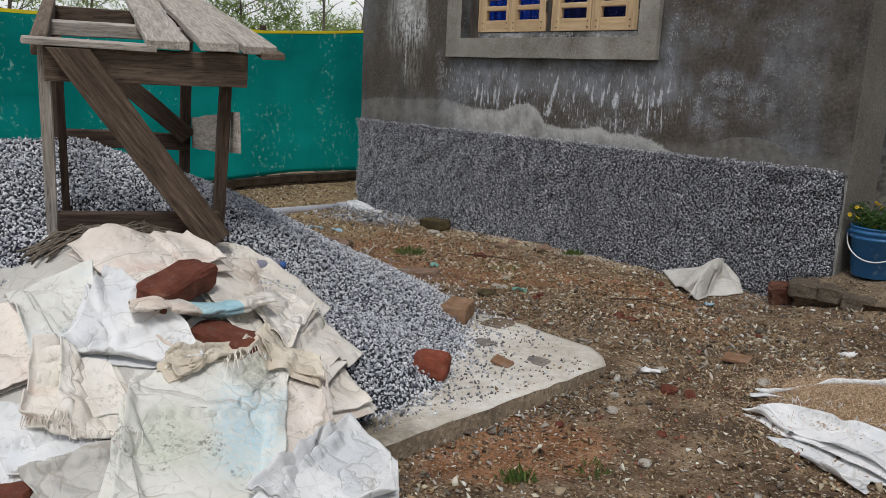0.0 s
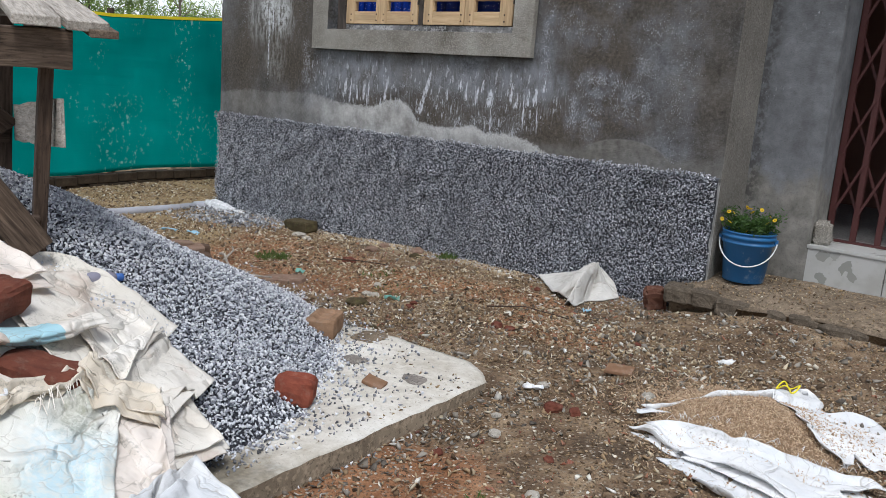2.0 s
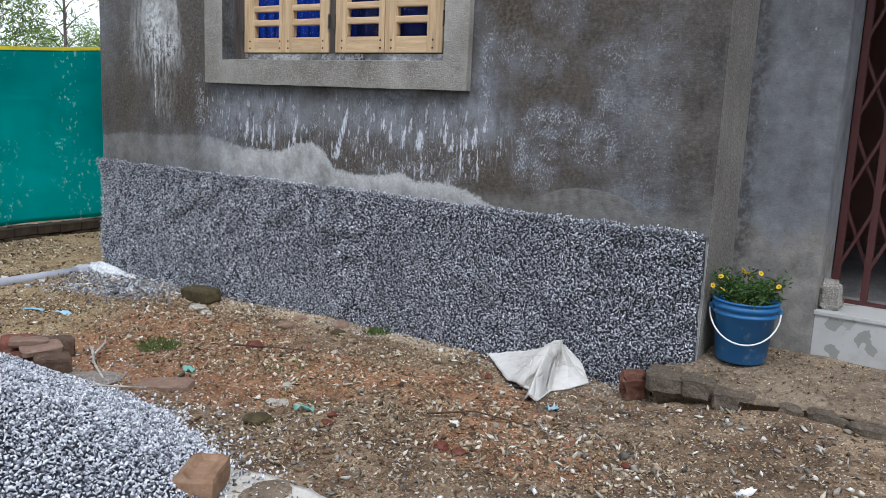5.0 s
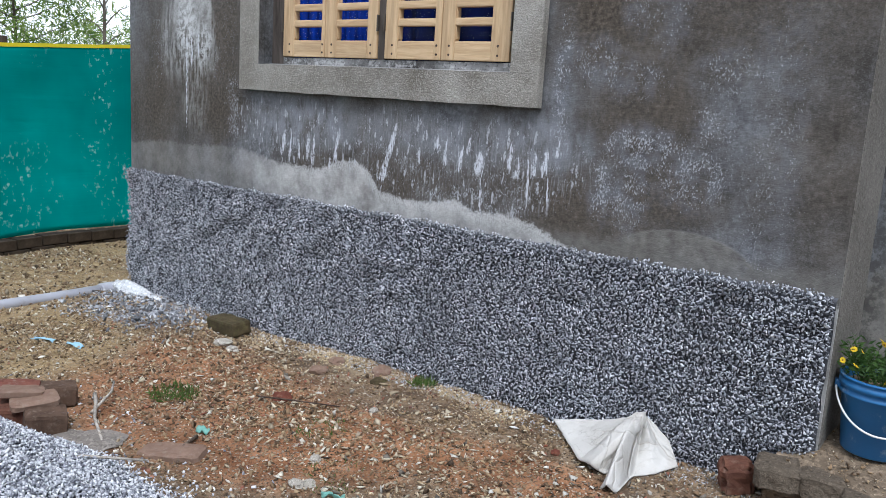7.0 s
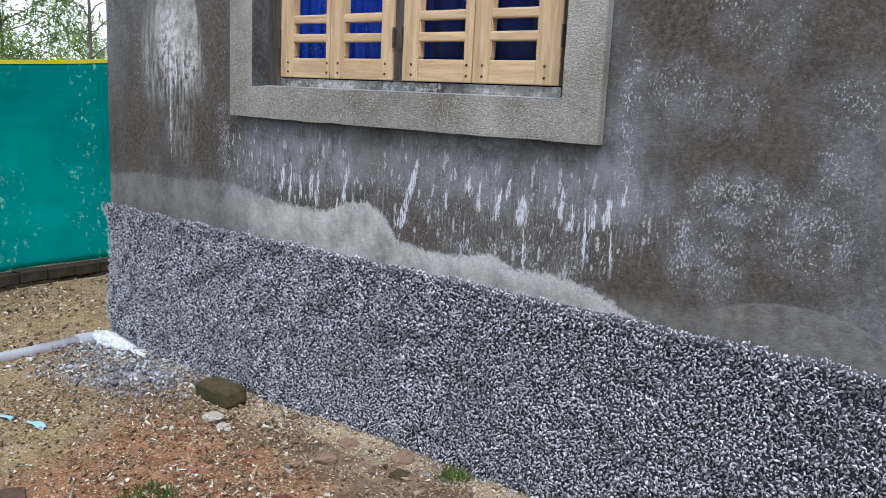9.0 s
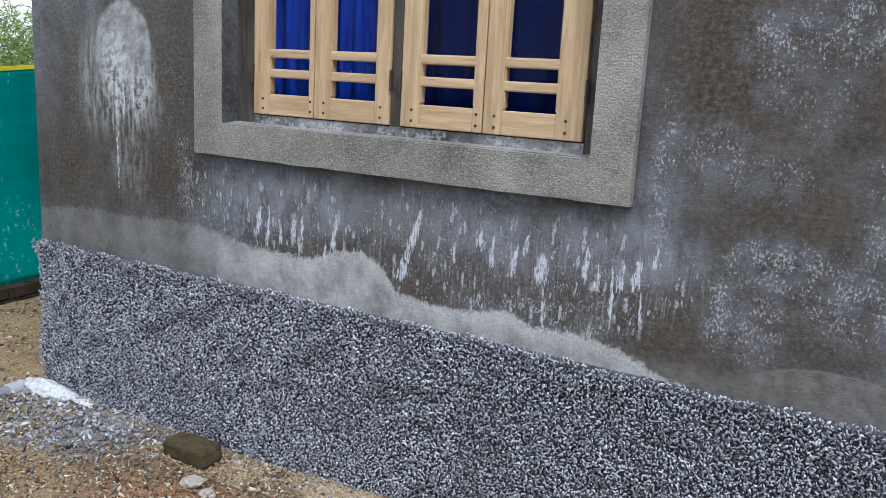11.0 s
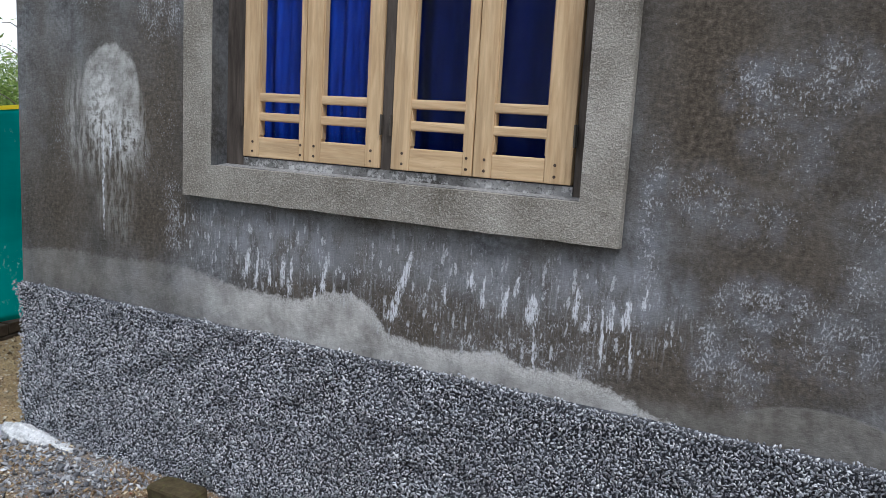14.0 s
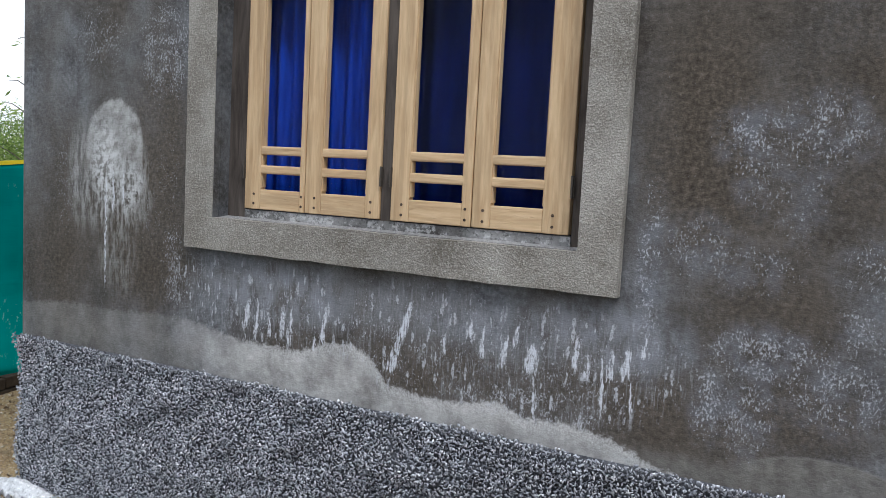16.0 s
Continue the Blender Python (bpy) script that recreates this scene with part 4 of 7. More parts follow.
# window surround, proud of the wall
sur = bmesh.new()
OX0, OX1, OZ0, OZ1, PR = 1.055, 2.806, 1.173, 2.55, -0.036
for lo, hi in (((OX0, PR, OZ0), (OX1, -0.003, WZ0)), ((OX0, PR, WZ1), (OX1, -0.003, OZ1)), ((OX0, PR, WZ0 + 0.0005), (WX0, -0.003, WZ1 - 0.0005)), ((WX1, PR, WZ0 + 0.0005), (OX1, -0.003, WZ1 - 0.0005))):
    box(sur, lo, hi)
bmesh.ops.remove_doubles(sur, verts=sur.verts[:], dist=0.002)
bmesh.ops.subdivide_edges(sur, edges=[e for e in sur.edges if e.calc_length() > 0.2], cuts=24, use_grid_fill=True)
for v in sur.verts:
    n = noise.noise(v.co * 9) * 0.003 + noise.noise(v.co * 40) * 0.0015
    v.co.z += n
    v.co.y += n * 0.5
window = thing("window_1", Matrix.Identity(4), "wooden shuttered window in a cement surround, blue cloth inside", "window", kind="structure")
# opening sides take a darker render: recess shade and grime put into the colour
REVEAL = wall_render("shaded_reveal_render", 0.55, False)
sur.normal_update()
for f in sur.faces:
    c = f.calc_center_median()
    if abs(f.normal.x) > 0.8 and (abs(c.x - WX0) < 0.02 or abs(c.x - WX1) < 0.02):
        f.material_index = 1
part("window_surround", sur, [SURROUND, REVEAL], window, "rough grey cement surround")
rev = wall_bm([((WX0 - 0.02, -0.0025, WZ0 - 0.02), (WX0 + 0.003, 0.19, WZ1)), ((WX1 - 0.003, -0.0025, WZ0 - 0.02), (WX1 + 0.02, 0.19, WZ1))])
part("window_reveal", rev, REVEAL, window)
sill = bmesh.new()
box(sill, (WX0 - 0.001, -0.003, WZ0 - 0.03), (WX1 + 0.001, 0.19, WZ0 + 0.002))
for v in sill.verts:
    if v.co.y > 0.1 and v.co.z > WZ0 - 0.01:
        v.co.z += 0.02
part("window_sill", sill, cement("sill_cement", (0.17, 0.165, 0.16), (0.33, 0.325, 0.32), 70), window)
SY0, SY1 = 0.032, 0.064
FB = 1.336
fr = bmesh.new()
for lo, hi in (((WX0 + 0.001, 0.045, WZ0 + 0.005), (1.297, 0.11, WZ1)), ((2.625, 0.045, WZ0 + 0.005), (WX1 - 0.001, 0.11, WZ1)),
               ((1.297, 0.045, 2.38), (2.625, 0.11, WZ1)), ((1.922, 0.040, FB), (1.963, 0.11, 2.38))):
    box(fr, lo, hi)
box_part("bottom_rail", (1.2975, 0.040, WZ0 + 0.006), (2.6245, 0.11, FB), cement("dusty_rail", (0.05, 0.046, 0.042), (0.46, 0.455, 0.445), 38), window)
part("window_frame", fr, FRAME_WOOD, window, "dusty dark timber frame")


def shutter(x0, x1, s0, s1, hinge):
    """One leaf: two stiles, rails, two thin bars low down and two high up, a glazed panel."""
    leaf_ob = new("shutter")
    leaf_ob.parent = window
    leaf_ob.empty_display_size = 0.1
    leaf_ob["label"] = "pale new wooden shutter leaf with slim bars"
    z0, z1 = FB + 0.004, 2.375
    for a, b in ((x0 + 0.002, x0 + s0), (x1 - s1, x1 - 0.002)):
        box_part("stile", (a, SY0, z0), (b, SY1, z1), PALE_WOOD, leaf_ob, 0.004)
    a, b = x0 + s0, x1 - s1
    for lo, hi in ((z0, z0 + 0.076), (z1 - 0.09, z1)):
        box_part("rail", (a, SY0 + 0.001, lo), (b, SY1, hi), PALE_WOOD_H, leaf_ob, 0.004)
    for c in (0.152, 0.224, 0.83, 0.895):
        bm = bmesh.new()
        box(bm, (a - 0.006, SY0 + 0.002, z0 + c - 0.016), (b + 0.006, SY1, z0 + c + 0.016), 0.006)
        part("bar", bm, PALE_WOOD_H, leaf_ob)
    beads = bmesh.new()
    for u in (a, b):
        box(beads, (u - 0.004, SY0 + 0.006, z0 + 0.085), (u + 0.004, SY1 - 0.002, z1 - 0.085))
    part("bead", beads, PALE_WOOD, leaf_ob)
    pane = box_part("pane", (a + 0.004, SY1 - 0.006, z0 + 0.088), (b - 0.004, SY1 - 0.003, z1 - 0.09), GLASS, leaf_ob)
    pane.visible_shadow = False
    dots = bmesh.new()
    for u in (x0 + s0 * 0.62, x1 - s1 * 0.62):
        for w in (0.022, 0.058):
            bmesh.ops.create_cone(dots, cap_ends=True, segments=8, radius1=0.005, radius2=0.005, depth=0.004, matrix=Matrix.Translation((u, SY0, z0 + w)) @ Matrix.Rotation(radians(90), 4, "X"))
    part("peg", dots, DARK_WOOD, leaf_ob)
    for w in (0.15, 0.90):
        hb = bmesh.new()
        bmesh.ops.create_cone(hb, cap_ends=True, segments=10, radius1=0.004, radius2=0.004, depth=0.07, matrix=Matrix.Translation((hinge, SY0 - 0.004, z0 + w)))
        box(hb, (hinge - 0.006, SY0 - 0.002, z0 + w - 0.034), (hinge + 0.006, SY0 + 0.002, z0 + w + 0.034))
        part("hinge", hb, IRON, leaf_ob)


shutter(1.299, 1.590, 0.078, 0.024, 1.297)
shutter(1.590, 1.921, 0.074, 0.062, 1.923)
shutter(1.964, 2.280, 0.075, 0.037, 1.962)
shutter(2.280, 2.622, 0.068, 0.092, 2.624)


def curtain(name, x0, x1, y, material, folds, label, seed):
    n, m = 120, 8
    xs = np.linspace(x0, x1, n)
    zs = np.linspace(1.27, 2.44, m)
    X, Z = np.meshgrid(xs, zs, indexing="ij")
    Y = y + 0.014 * np.sin(X * folds + 2.2 * vnoise(X, Z * 0, 6, seed)) + 0.006 * vnoise(X, Z, 14, seed + 1)
    me = raw_mesh(name, np.stack([X, Y, Z], -1).reshape(-1, 3), grid_faces(n, m)[:, ::-1])
    me.polygons.foreach_set("use_smooth", [True] * len(me.polygons))
    ob = link_mesh(name, me, material)
    md = ob.modifiers.new("thick", "SOLIDIFY")
    md.thickness = 0.002
    return tagged(ob, label, "curtain", "window curtains")


curtain("curtain", 1.216, 1.935, 0.135, BLUE_CLOTH, 95, "bright royal blue gathered curtain behind the panes", 31)
curtain("curtain", 1.945, 2.674, 0.140, NAVY_CLOTH, 45, "dark navy curtain hanging behind the panes", 37)
tagged(box_part("wall_window_room", (0.9, 0.5, 0.0), (3.3, 0.6, TOP - 0.01), MAROON), "dark room wall inside the window", "wall", kind="structure")

# doorway step and jamb
step = thing("door_step", Matrix.Translation((4.236, 0.34, 0.20)), "white marble-chip tiled doorstep, dusty", "step")
for i, (a, b) in enumerate(((0.0, 0.345), (0.348, 0.80), (0.803, 1.27))):
    box_part("tile", (a, -0.008, -0.03), (b, 0.012, 0.172), MARBLE, step, 0.002)
    box_part("tile", (a, -0.014, 0.172), (b, 0.36, 0.19), MARBLE, step, 0.003)
box_part("core", (0.004, 0.012, -0.03), (1.266, 0.36, 0.1715), PLINTH, step)
gate = thing("folding_gate", Matrix.Translation((4.25, 0.575, 0.40)), "closed red-brown collapsible lattice gate", "gate")
GW, GH, GN = 1.24, 2.0, 12
for i in range(GN):
    u = 0.01 + i * (GW - 0.02) / (GN - 1)
    for o in (-0.009, 0.009):
        box_part("upright", (u - 0.013, o - 0.004, 0.0), (u + 0.013, o + 0.004, GH), GATE_RED, gate, 0.0015)
bars = bmesh.new()
sp = (GW - 0.02) / (GN - 1)
for i in range(GN - 1):
    u = 0.01 + i * sp
    for z in np.arange(0.12, GH - 0.35, 0.30):
        for s in (0, 1):
            p, q = Vector((u, -0.016 + 0.032 * s, z + s * 0.26)), Vector((u + sp, -0.016 + 0.032 * s, z + (1 - s) * 0.26))
            d = (q - p).normalized()
            side = Vector((-d.z, 0, d.x)) * 0.006
            vs = [bm_v for bm_v in (bars.verts.new(p + side), bars.verts.new(q + side), bars.verts.new(q - side), bars.verts.new(p - side))]
            back = [bars.verts.new(v.co + Vector((0, 0.004, 0))) for v in vs]
            bars.faces.new(vs[::-1])
            bars.faces.new(back)
            for j in range(4):
                bars.faces.new((vs[j], vs[(j + 1) % 4], back[(j + 1) % 4], back[j]))
bmesh.ops.recalc_face_normals(bars, faces=bars.faces[:])
part("lattice", bars, GATE_RED, gate)
box_part("rail", (0.0, -0.02, GH), (GW, 0.02, GH + 0.03), GATE_RED, gate, 0.003)
box_part("rail", (0.0, -0.02, -0.012), (GW, 0.02, 0.0), GATE_RED, gate, 0.002)

# plinth platform before the door
nx, ny = 90, 26
px, py = np.linspace(3.80, 6.4, nx), np.linspace(0, 1, ny)
PX, PV = np.meshgrid(px, py, indexing="ij")
front = -0.15 + 0.04 * (PX - 4.0) + 0.035 * vnoise(PX, 0 * PX, 5, 4) + 0.07 * np.clip(3.95 - PX, 0, 1)
PY = front + (YB - 0.002 - front) * PV
PZ = 0.165 + 0.045 * np.minimum(PV * 1.6, 1) + 0.008 * fbm(PX, PY, 6, 8) - 0.03 * np.clip(1 - PV * 7, 0, 1) ** 2 - 0.02 * np.clip((3.9 - PX) / 0.1, 0, 1)
under = np.stack([PX[:, 0], PY[:, 0] + 0.012, np.full(nx, -0.1)], -1)
pv = np.concatenate([np.stack([PX, PY, PZ], -1).reshape(-1, 3), under, np.stack([PX[0], PY[0], np.full(ny, -0.1)], -1)])
pf = [grid_faces(nx, ny)]
n0 = nx * ny
i = np.arange(nx - 1)
pf.append(np.stack([i * ny, n0 + i, n0 + i + 1, (i + 1) * ny], -1)[:, ::-1])
j = np.arange(ny - 1)
pf.append(np.stack([j, j + 1, n0 + nx + j + 1, n0 + nx + j], -1)[:, ::-1])
me = raw_mesh("plinth", pv, np.concatenate(pf))
tagged(link_mesh("plinth", me, PLINTH), "worn brown concrete plinth before the doorway", "plinth", kind="structure")

# ---------- pebble dash on the foot of the wall ----------
dash = thing("pebble_dash", Matrix.Identity(4), "rough grey pebble dash coat on the foot of the wall", "pebble dash", kind="stuff")


def dash_relief(x, z):
    return np.minimum(0.016 * fbm(x, z, 17, 13, 2) + 0.010 * fbm(x, z, 6.5, 12, 2), 0.006) - 0.005


bx, bz = np.meshgrid(np.linspace(-0.004, X1 - 0.004, 520), np.linspace(-0.2, 0.672, 120), indexing="ij")
by = -0.007 + dash_relief(bx, bz)
by[:, -1] = -0.001
by[0] = -0.001
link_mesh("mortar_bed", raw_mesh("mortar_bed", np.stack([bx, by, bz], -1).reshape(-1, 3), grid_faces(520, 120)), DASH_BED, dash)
rng = np.random.default_rng(4)
SH = chip_shapes(24, 0.55, 1)
LONG = [(v * np.array((1.30, 0.85, 0.85)), f) for v, f in chip_shapes(24, 0.62, 2)]
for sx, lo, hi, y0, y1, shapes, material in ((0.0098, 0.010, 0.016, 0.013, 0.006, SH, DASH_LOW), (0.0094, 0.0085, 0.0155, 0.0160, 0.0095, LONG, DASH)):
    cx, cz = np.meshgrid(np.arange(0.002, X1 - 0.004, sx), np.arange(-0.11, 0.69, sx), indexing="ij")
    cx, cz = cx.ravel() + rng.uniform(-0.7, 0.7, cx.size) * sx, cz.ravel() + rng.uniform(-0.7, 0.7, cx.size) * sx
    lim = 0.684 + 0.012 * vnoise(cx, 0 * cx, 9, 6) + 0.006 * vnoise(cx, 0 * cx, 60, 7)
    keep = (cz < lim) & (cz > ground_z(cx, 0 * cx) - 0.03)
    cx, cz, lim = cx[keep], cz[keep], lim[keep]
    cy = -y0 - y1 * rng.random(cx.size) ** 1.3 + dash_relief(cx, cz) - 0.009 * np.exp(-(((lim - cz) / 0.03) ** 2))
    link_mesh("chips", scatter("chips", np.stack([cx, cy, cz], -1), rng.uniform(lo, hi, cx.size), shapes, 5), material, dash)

# ---------- concrete slab ----------
nx, ny = 70, 90
SX, SY = np.meshgrid(np.linspace(0, 1, nx), np.linspace(0, 1, ny), indexing="ij")
edge_r = np.interp(-3.75 + 2.22 * SY, (-3.75, -2.93, -2.6, -2.2, -1.85, -1.6), (4.03, 3.955, 3.915, 3.89, 3.866, 3.856)) + 0.008 * vnoise(SY * 2, SY * 0, 19, 3)
y1 = np.interp(2.3 + 1.55 * SX, (2.3, 3.05, 3.2, 3.35, 3.5, 3.62, 3.70, 3.78, 3.85), (-1.56, -1.56, -1.515, -1.505, -1.495, -1.495, -1.515, -1.555, -1.61)) + 0.012 * vnoise(SX * 2, 0 * SX, 14, 5)
QX = 2.3 + (edge_r - 2.3) * SX
QY = -3.75 + (y1 + 3.75) * SY
QX = QX - 0.02 * np.clip((SX - 0.85) / 0.15, 0, 1) ** 2 * np.clip((SY - 0.93) / 0.07, 0, 1) ** 2
QZ = SLAB_TOP + 0.003 * fbm(QX, QY, 5, 2) - 0.004 * np.clip((SX - 0.985) / 0.015, 0, 1) - 0.012 * np.clip((SY - 0.93) / 0.07, 0, 1) ** 2
top = np.stack([QX, QY, QZ], -1).reshape(-1, 3)
r_low = np.stack([QX[-1] - 0.006, QY[-1], np.full(ny, -0.12)], -1)
f_low = np.stack([QX[:, -1], QY[:, -1] - 0.006, np.full(nx, -0.12)], -1)
n0 = nx * ny
j = np.arange(ny - 1)
i = np.arange(nx - 1)
fs = [grid_faces(nx, ny), np.stack([(nx - 1) * ny + j, n0 + j, n0 + j + 1, (nx - 1) * ny + j + 1], -1), np.stack([i * ny + ny - 1, (i + 1) * ny + ny - 1, n0 + ny + i + 1, n0 + ny + i], -1)]
me = raw_mesh("concrete_slab", np.concatenate([top, r_low, f_low]), np.concatenate(fs))
slab_side = np.zeros(len(me.polygons), np.int32)
slab_side[(nx - 1) * (ny - 1):] = 1
me.polygons.foreach_set("material_index", slab_side)
tagged(link_mesh("concrete_slab", me, [SLAB, PLINTH]), "pale worn concrete slab with a broken edge", "slab", kind="structure")

# ---------- heap of crushed stone ----------
gravel = thing("gravel_heap", Matrix.Identity(4), "heap of grey-white crushed stone chippings on the slab", "gravel", kind="stuff")
hx, hy = np.arange(0.2, 4.0, 0.03), np.arange(-5.3, -1.2, 0.03)
HX, HY = np.meshgrid(hx, hy, indexing="ij")
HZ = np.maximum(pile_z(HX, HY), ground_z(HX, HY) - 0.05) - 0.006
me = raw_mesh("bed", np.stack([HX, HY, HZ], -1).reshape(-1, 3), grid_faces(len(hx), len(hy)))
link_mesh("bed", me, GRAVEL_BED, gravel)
rng = np.random.default_rng(8)
gp, gs = [], []
for s, lo, hi, dz, jit in ((0.0102, 0.0125, 0.020, -0.005, 0.004), (0.0126, 0.009, 0.019, 0.004, 0.006)):
    ux, uy = np.meshgrid(np.arange(0.9, 3.9, s), np.arange(-3.9, -1.05, s), indexing="ij")
    ux, uy = ux.ravel() + rng.uniform(-0.6, 0.6, ux.size) * s, uy.ravel() + rng.uniform(-0.6, 0.6, ux.size) * s
    hz, fl = pile_z(ux, uy), np.where((ux < 3.84) & (ux > 2.3) & (uy < -1.52), SLAB_TOP, ground_z(ux, uy))
    over = hz - fl
    chance = np.maximum(np.clip((over + 0.035) / 0.05, 0, 1) ** 1.5, 0.16 * np.exp(np.minimum(over, 0) * 16))
    keep = (rng.random(ux.size) < chance) & ~((ux < 2.0) & (uy < -2.4)) & ~((ux < 2.12) & (uy < -3.0))
    ux, uy, hz, fl = ux[keep], uy[keep], hz[keep], fl[keep]
    size = rng.uniform(lo, hi, ux.size)
    uz = np.maximum(hz + dz + rng.uniform(-jit, jit, ux.size), fl + size * 0.2)
    gp.append(np.stack([ux, uy, uz], -1))
    gs.append(size)
# coarser cover on the back of the heap
ux, uy = np.meshgrid(np.arange(0.4, 3.9, 0.021), np.arange(-5.2, -1.2, 0.021), indexing="ij")
ux, uy = ux.ravel() + rng.uniform(-0.01, 0.01, ux.size), uy.ravel() + rng.uniform(-0.01, 0.01, ux.size)
keep = (pile_z(ux, uy) > ground_z(ux, uy) + 0.01) & ((uy < -3.9) | (ux < 0.9) | ((ux < 2.0) & (uy < -2.4)) | ((ux < 2.12) & (uy < -3.0)))
gp.append(np.stack([ux[keep], uy[keep], pile_z(ux[keep], uy[keep])], -1))
gs.append(rng.uniform(0.024, 0.034, keep.sum()))
link_mesh("chippings", scatter("chippings", np.concatenate(gp), np.concatenate(gs), SH, 9), GRAVEL, gravel)

# ---------- shade net fence ----------
fence = thing("net_fence", Matrix.Identity(4), "green shade net fence with a yellow top edge", "fence")
A, B = Vector((-2.15, 5.0)), Vector((-0.71, -5.0))
n, m = 260, 34
S, T = np.meshgrid(np.linspace(0, 1, n), np.linspace(0, 1, m), indexing="ij")
side = Vector((-(B - A).y, (B - A).x)).normalized()
bow = 0.035 * np.sin(S * 9.0) * (0.3 + 0.7 * np.sin(np.pi * T)) + 0.02 * fbm(S * 8, T * 1.2, 3, 5, 3) + 0.015 * (1 - T) ** 2 * vnoise(S * 9, 0 * S, 1.3, 6)
NX, NY = A.x + (B.x - A.x) * S + side.x * bow, A.y + (B.y - A.y) * S + side.y * bow
low = 0.045 + 0.02 * vnoise(S * 12, 0 * S, 1, 3)
high = 1.362 + 0.075 * np.clip(NY + 0.1, 0, 2.0) + 0.003 * np.sin(S * 40)
NZ = low + (high - low) * T
me = raw_mesh("net", np.stack([NX, NY, NZ], -1).reshape(-1, 3), grid_faces(n, m))
me.polygons.foreach_set("use_smooth", [True] * len(me.polygons))
net = link_mesh("net", me, NET, fence)
md = net.modifiers.new("thick", "SOLIDIFY")
md.thickness = 0.002
bm = bmesh.new()
pts = [Vector((NX[k, -1], NY[k, -1], NZ[k, -1])) for k in range(n)]
for u, v in zip(pts, pts[1:]):
    q = [bm.verts.new(u + Vector((0, 0, d))) for d in (-0.014, 0.012)] + [bm.verts.new(v + Vector((0, 0, d))) for d in (0.012, -0.014)]
    bm.faces.new(q)
bmesh.ops.remove_doubles(bm, verts=bm.verts[:], dist=0.0005)
edge = part("edge_band", bm, YELLOW, fence, "bright yellow woven edge")
md = edge.modifiers.new("thick", "SOLIDIFY")
md.thickness, md.offset = 0.012, 0.0
for k in range(7):
    p = A.lerp(B, 0.02 + k * 0.16) - side * 0.16
    bm = bmesh.new()
    tube(bm, [(p.x, p.y, -0.3), (p.x, p.y, 1.43)], 0.03, 10)
    part("post", bm, DARK_WOOD, fence)

d2 = (B - A).normalized()
footing = thing("low_brick_footing", Matrix.Identity(4), "low dark brick footing under the net fence", "brick footing")
for k in range(44):
    c = A + d2 * (0.1 + k * 0.2)
    if c.y < -3.4:
        break
    for row in range(2):
        q = c + d2 * (0.1 * row)
        bm = bmesh.new()
        box(bm, (-0.094, -0.055, 0), (0.094, 0.055, 0.072), 0.006)
        ob = part("brick", bm, FOOTING, footing)
        gz = float(ground_z(q.x, q.y)) - 0.05
        ob.matrix_world = pose(q.x - side.x * 0.05 + 0.008 * math.sin(k * 5.1 + row), q.y - side.y * 0.05, gz + row * 0.078, 0, 0, math.degrees(math.atan2(d2.y, d2.x)) + 2 * math.sin(k * 3.7))


# ---------- trees, shrubs, far hill ----------
def leaf_mesh(name, centres, length, width, rng, droop=0.5):
    """Pointed leaves, each a bent pair of triangles on both sides of the midrib."""
    n = len(centres)
    az = rng.uniform(0, 2 * np.pi, n)
    el = rng.normal(-droop, 0.5, n)
    d = np.stack([np.cos(az) * np.cos(el), np.sin(az) * np.cos(el), np.sin(el)], -1)
    s = np.cross(d, rng.normal(size=(n, 3)))
    s /= np.linalg.norm(s, axis=1)[:, None]
    up = np.cross(s, d)
    L = (length * rng.uniform(0.6, 1.3, n))[:, None]
    W = (width * rng.uniform(0.7, 1.2, n))[:, None]
    v = np.stack([centres, centres + d * L * 0.45 + s * W * 0.5 + up * L * 0.04, centres + d * L - up * L * 0.12, centres + d * L * 0.45 - s * W * 0.5 + up * L * 0.04, centres + d * L * 0.5], 1)
    f = np.array([[0, 1, 4], [1, 2, 4], [0, 4, 3], [4, 2, 3]])
    return raw_mesh(name, v.reshape(-1, 3), (f[None] + (np.arange(n) * 5)[:, None, None]).reshape(-1, 3))


def tree(x, y, height, spread, leaves, length, seed, label, name="tree", low=0.25):
    rng = np.random.default_rng(seed)
    t = thing(name, Matrix.Translation((x, y, -0.12)), label, "tree" if name == "tree" else "shrub", "plants behind the fence")
    bm = bmesh.new()
    tops = []
    trunk = [Vector((0.12 * spread * math.sin(k * 0.9 + seed), 0.1 * spread * math.sin(k * 0.7 + 2 * seed), height * k / 7)) for k in range(8)]
    tube(bm, trunk, 0.010 * height, 8, 0.25)
    for k in range(26):
        f = low + (1 - low) * (k + rng.random()) / 26
        base = trunk[0].lerp(trunk[-1], f)
        i = min(int(f * 7), 6)
        base = trunk[i].lerp(trunk[i + 1], f * 7 - i)
        az = k * 2.4 + rng.random()
        ln = spread * (1.05 - 0.55 * abs(f - 0.5)) * rng.uniform(0.5, 1.05)
        p = [base + Vector((math.cos(az), math.sin(az), 0.55 * u)) * ln * u + Vector((0, 0, 0.08 * math.sin(3 * u))) for u in (0, 0.33, 0.66, 1.0)]
        tube(bm, p, 0.0028 * height, 5, 0.3)
        tops += [p[1].lerp(p[3], u) for u in (0.2, 0.45, 0.7, 0.9, 1.0)]
    part("trunk", bm, BARK, t)
    tops = np.array([q[:] for q in tops])
    c = tops[rng.integers(len(tops), size=leaves)] + rng.normal(0, 0.11 * spread, (leaves, 3))
    me = leaf_mesh("crown", c, length, length * 0.20, rng)
    link_mesh("crown", me, TREE_LEAF, t)
    return t


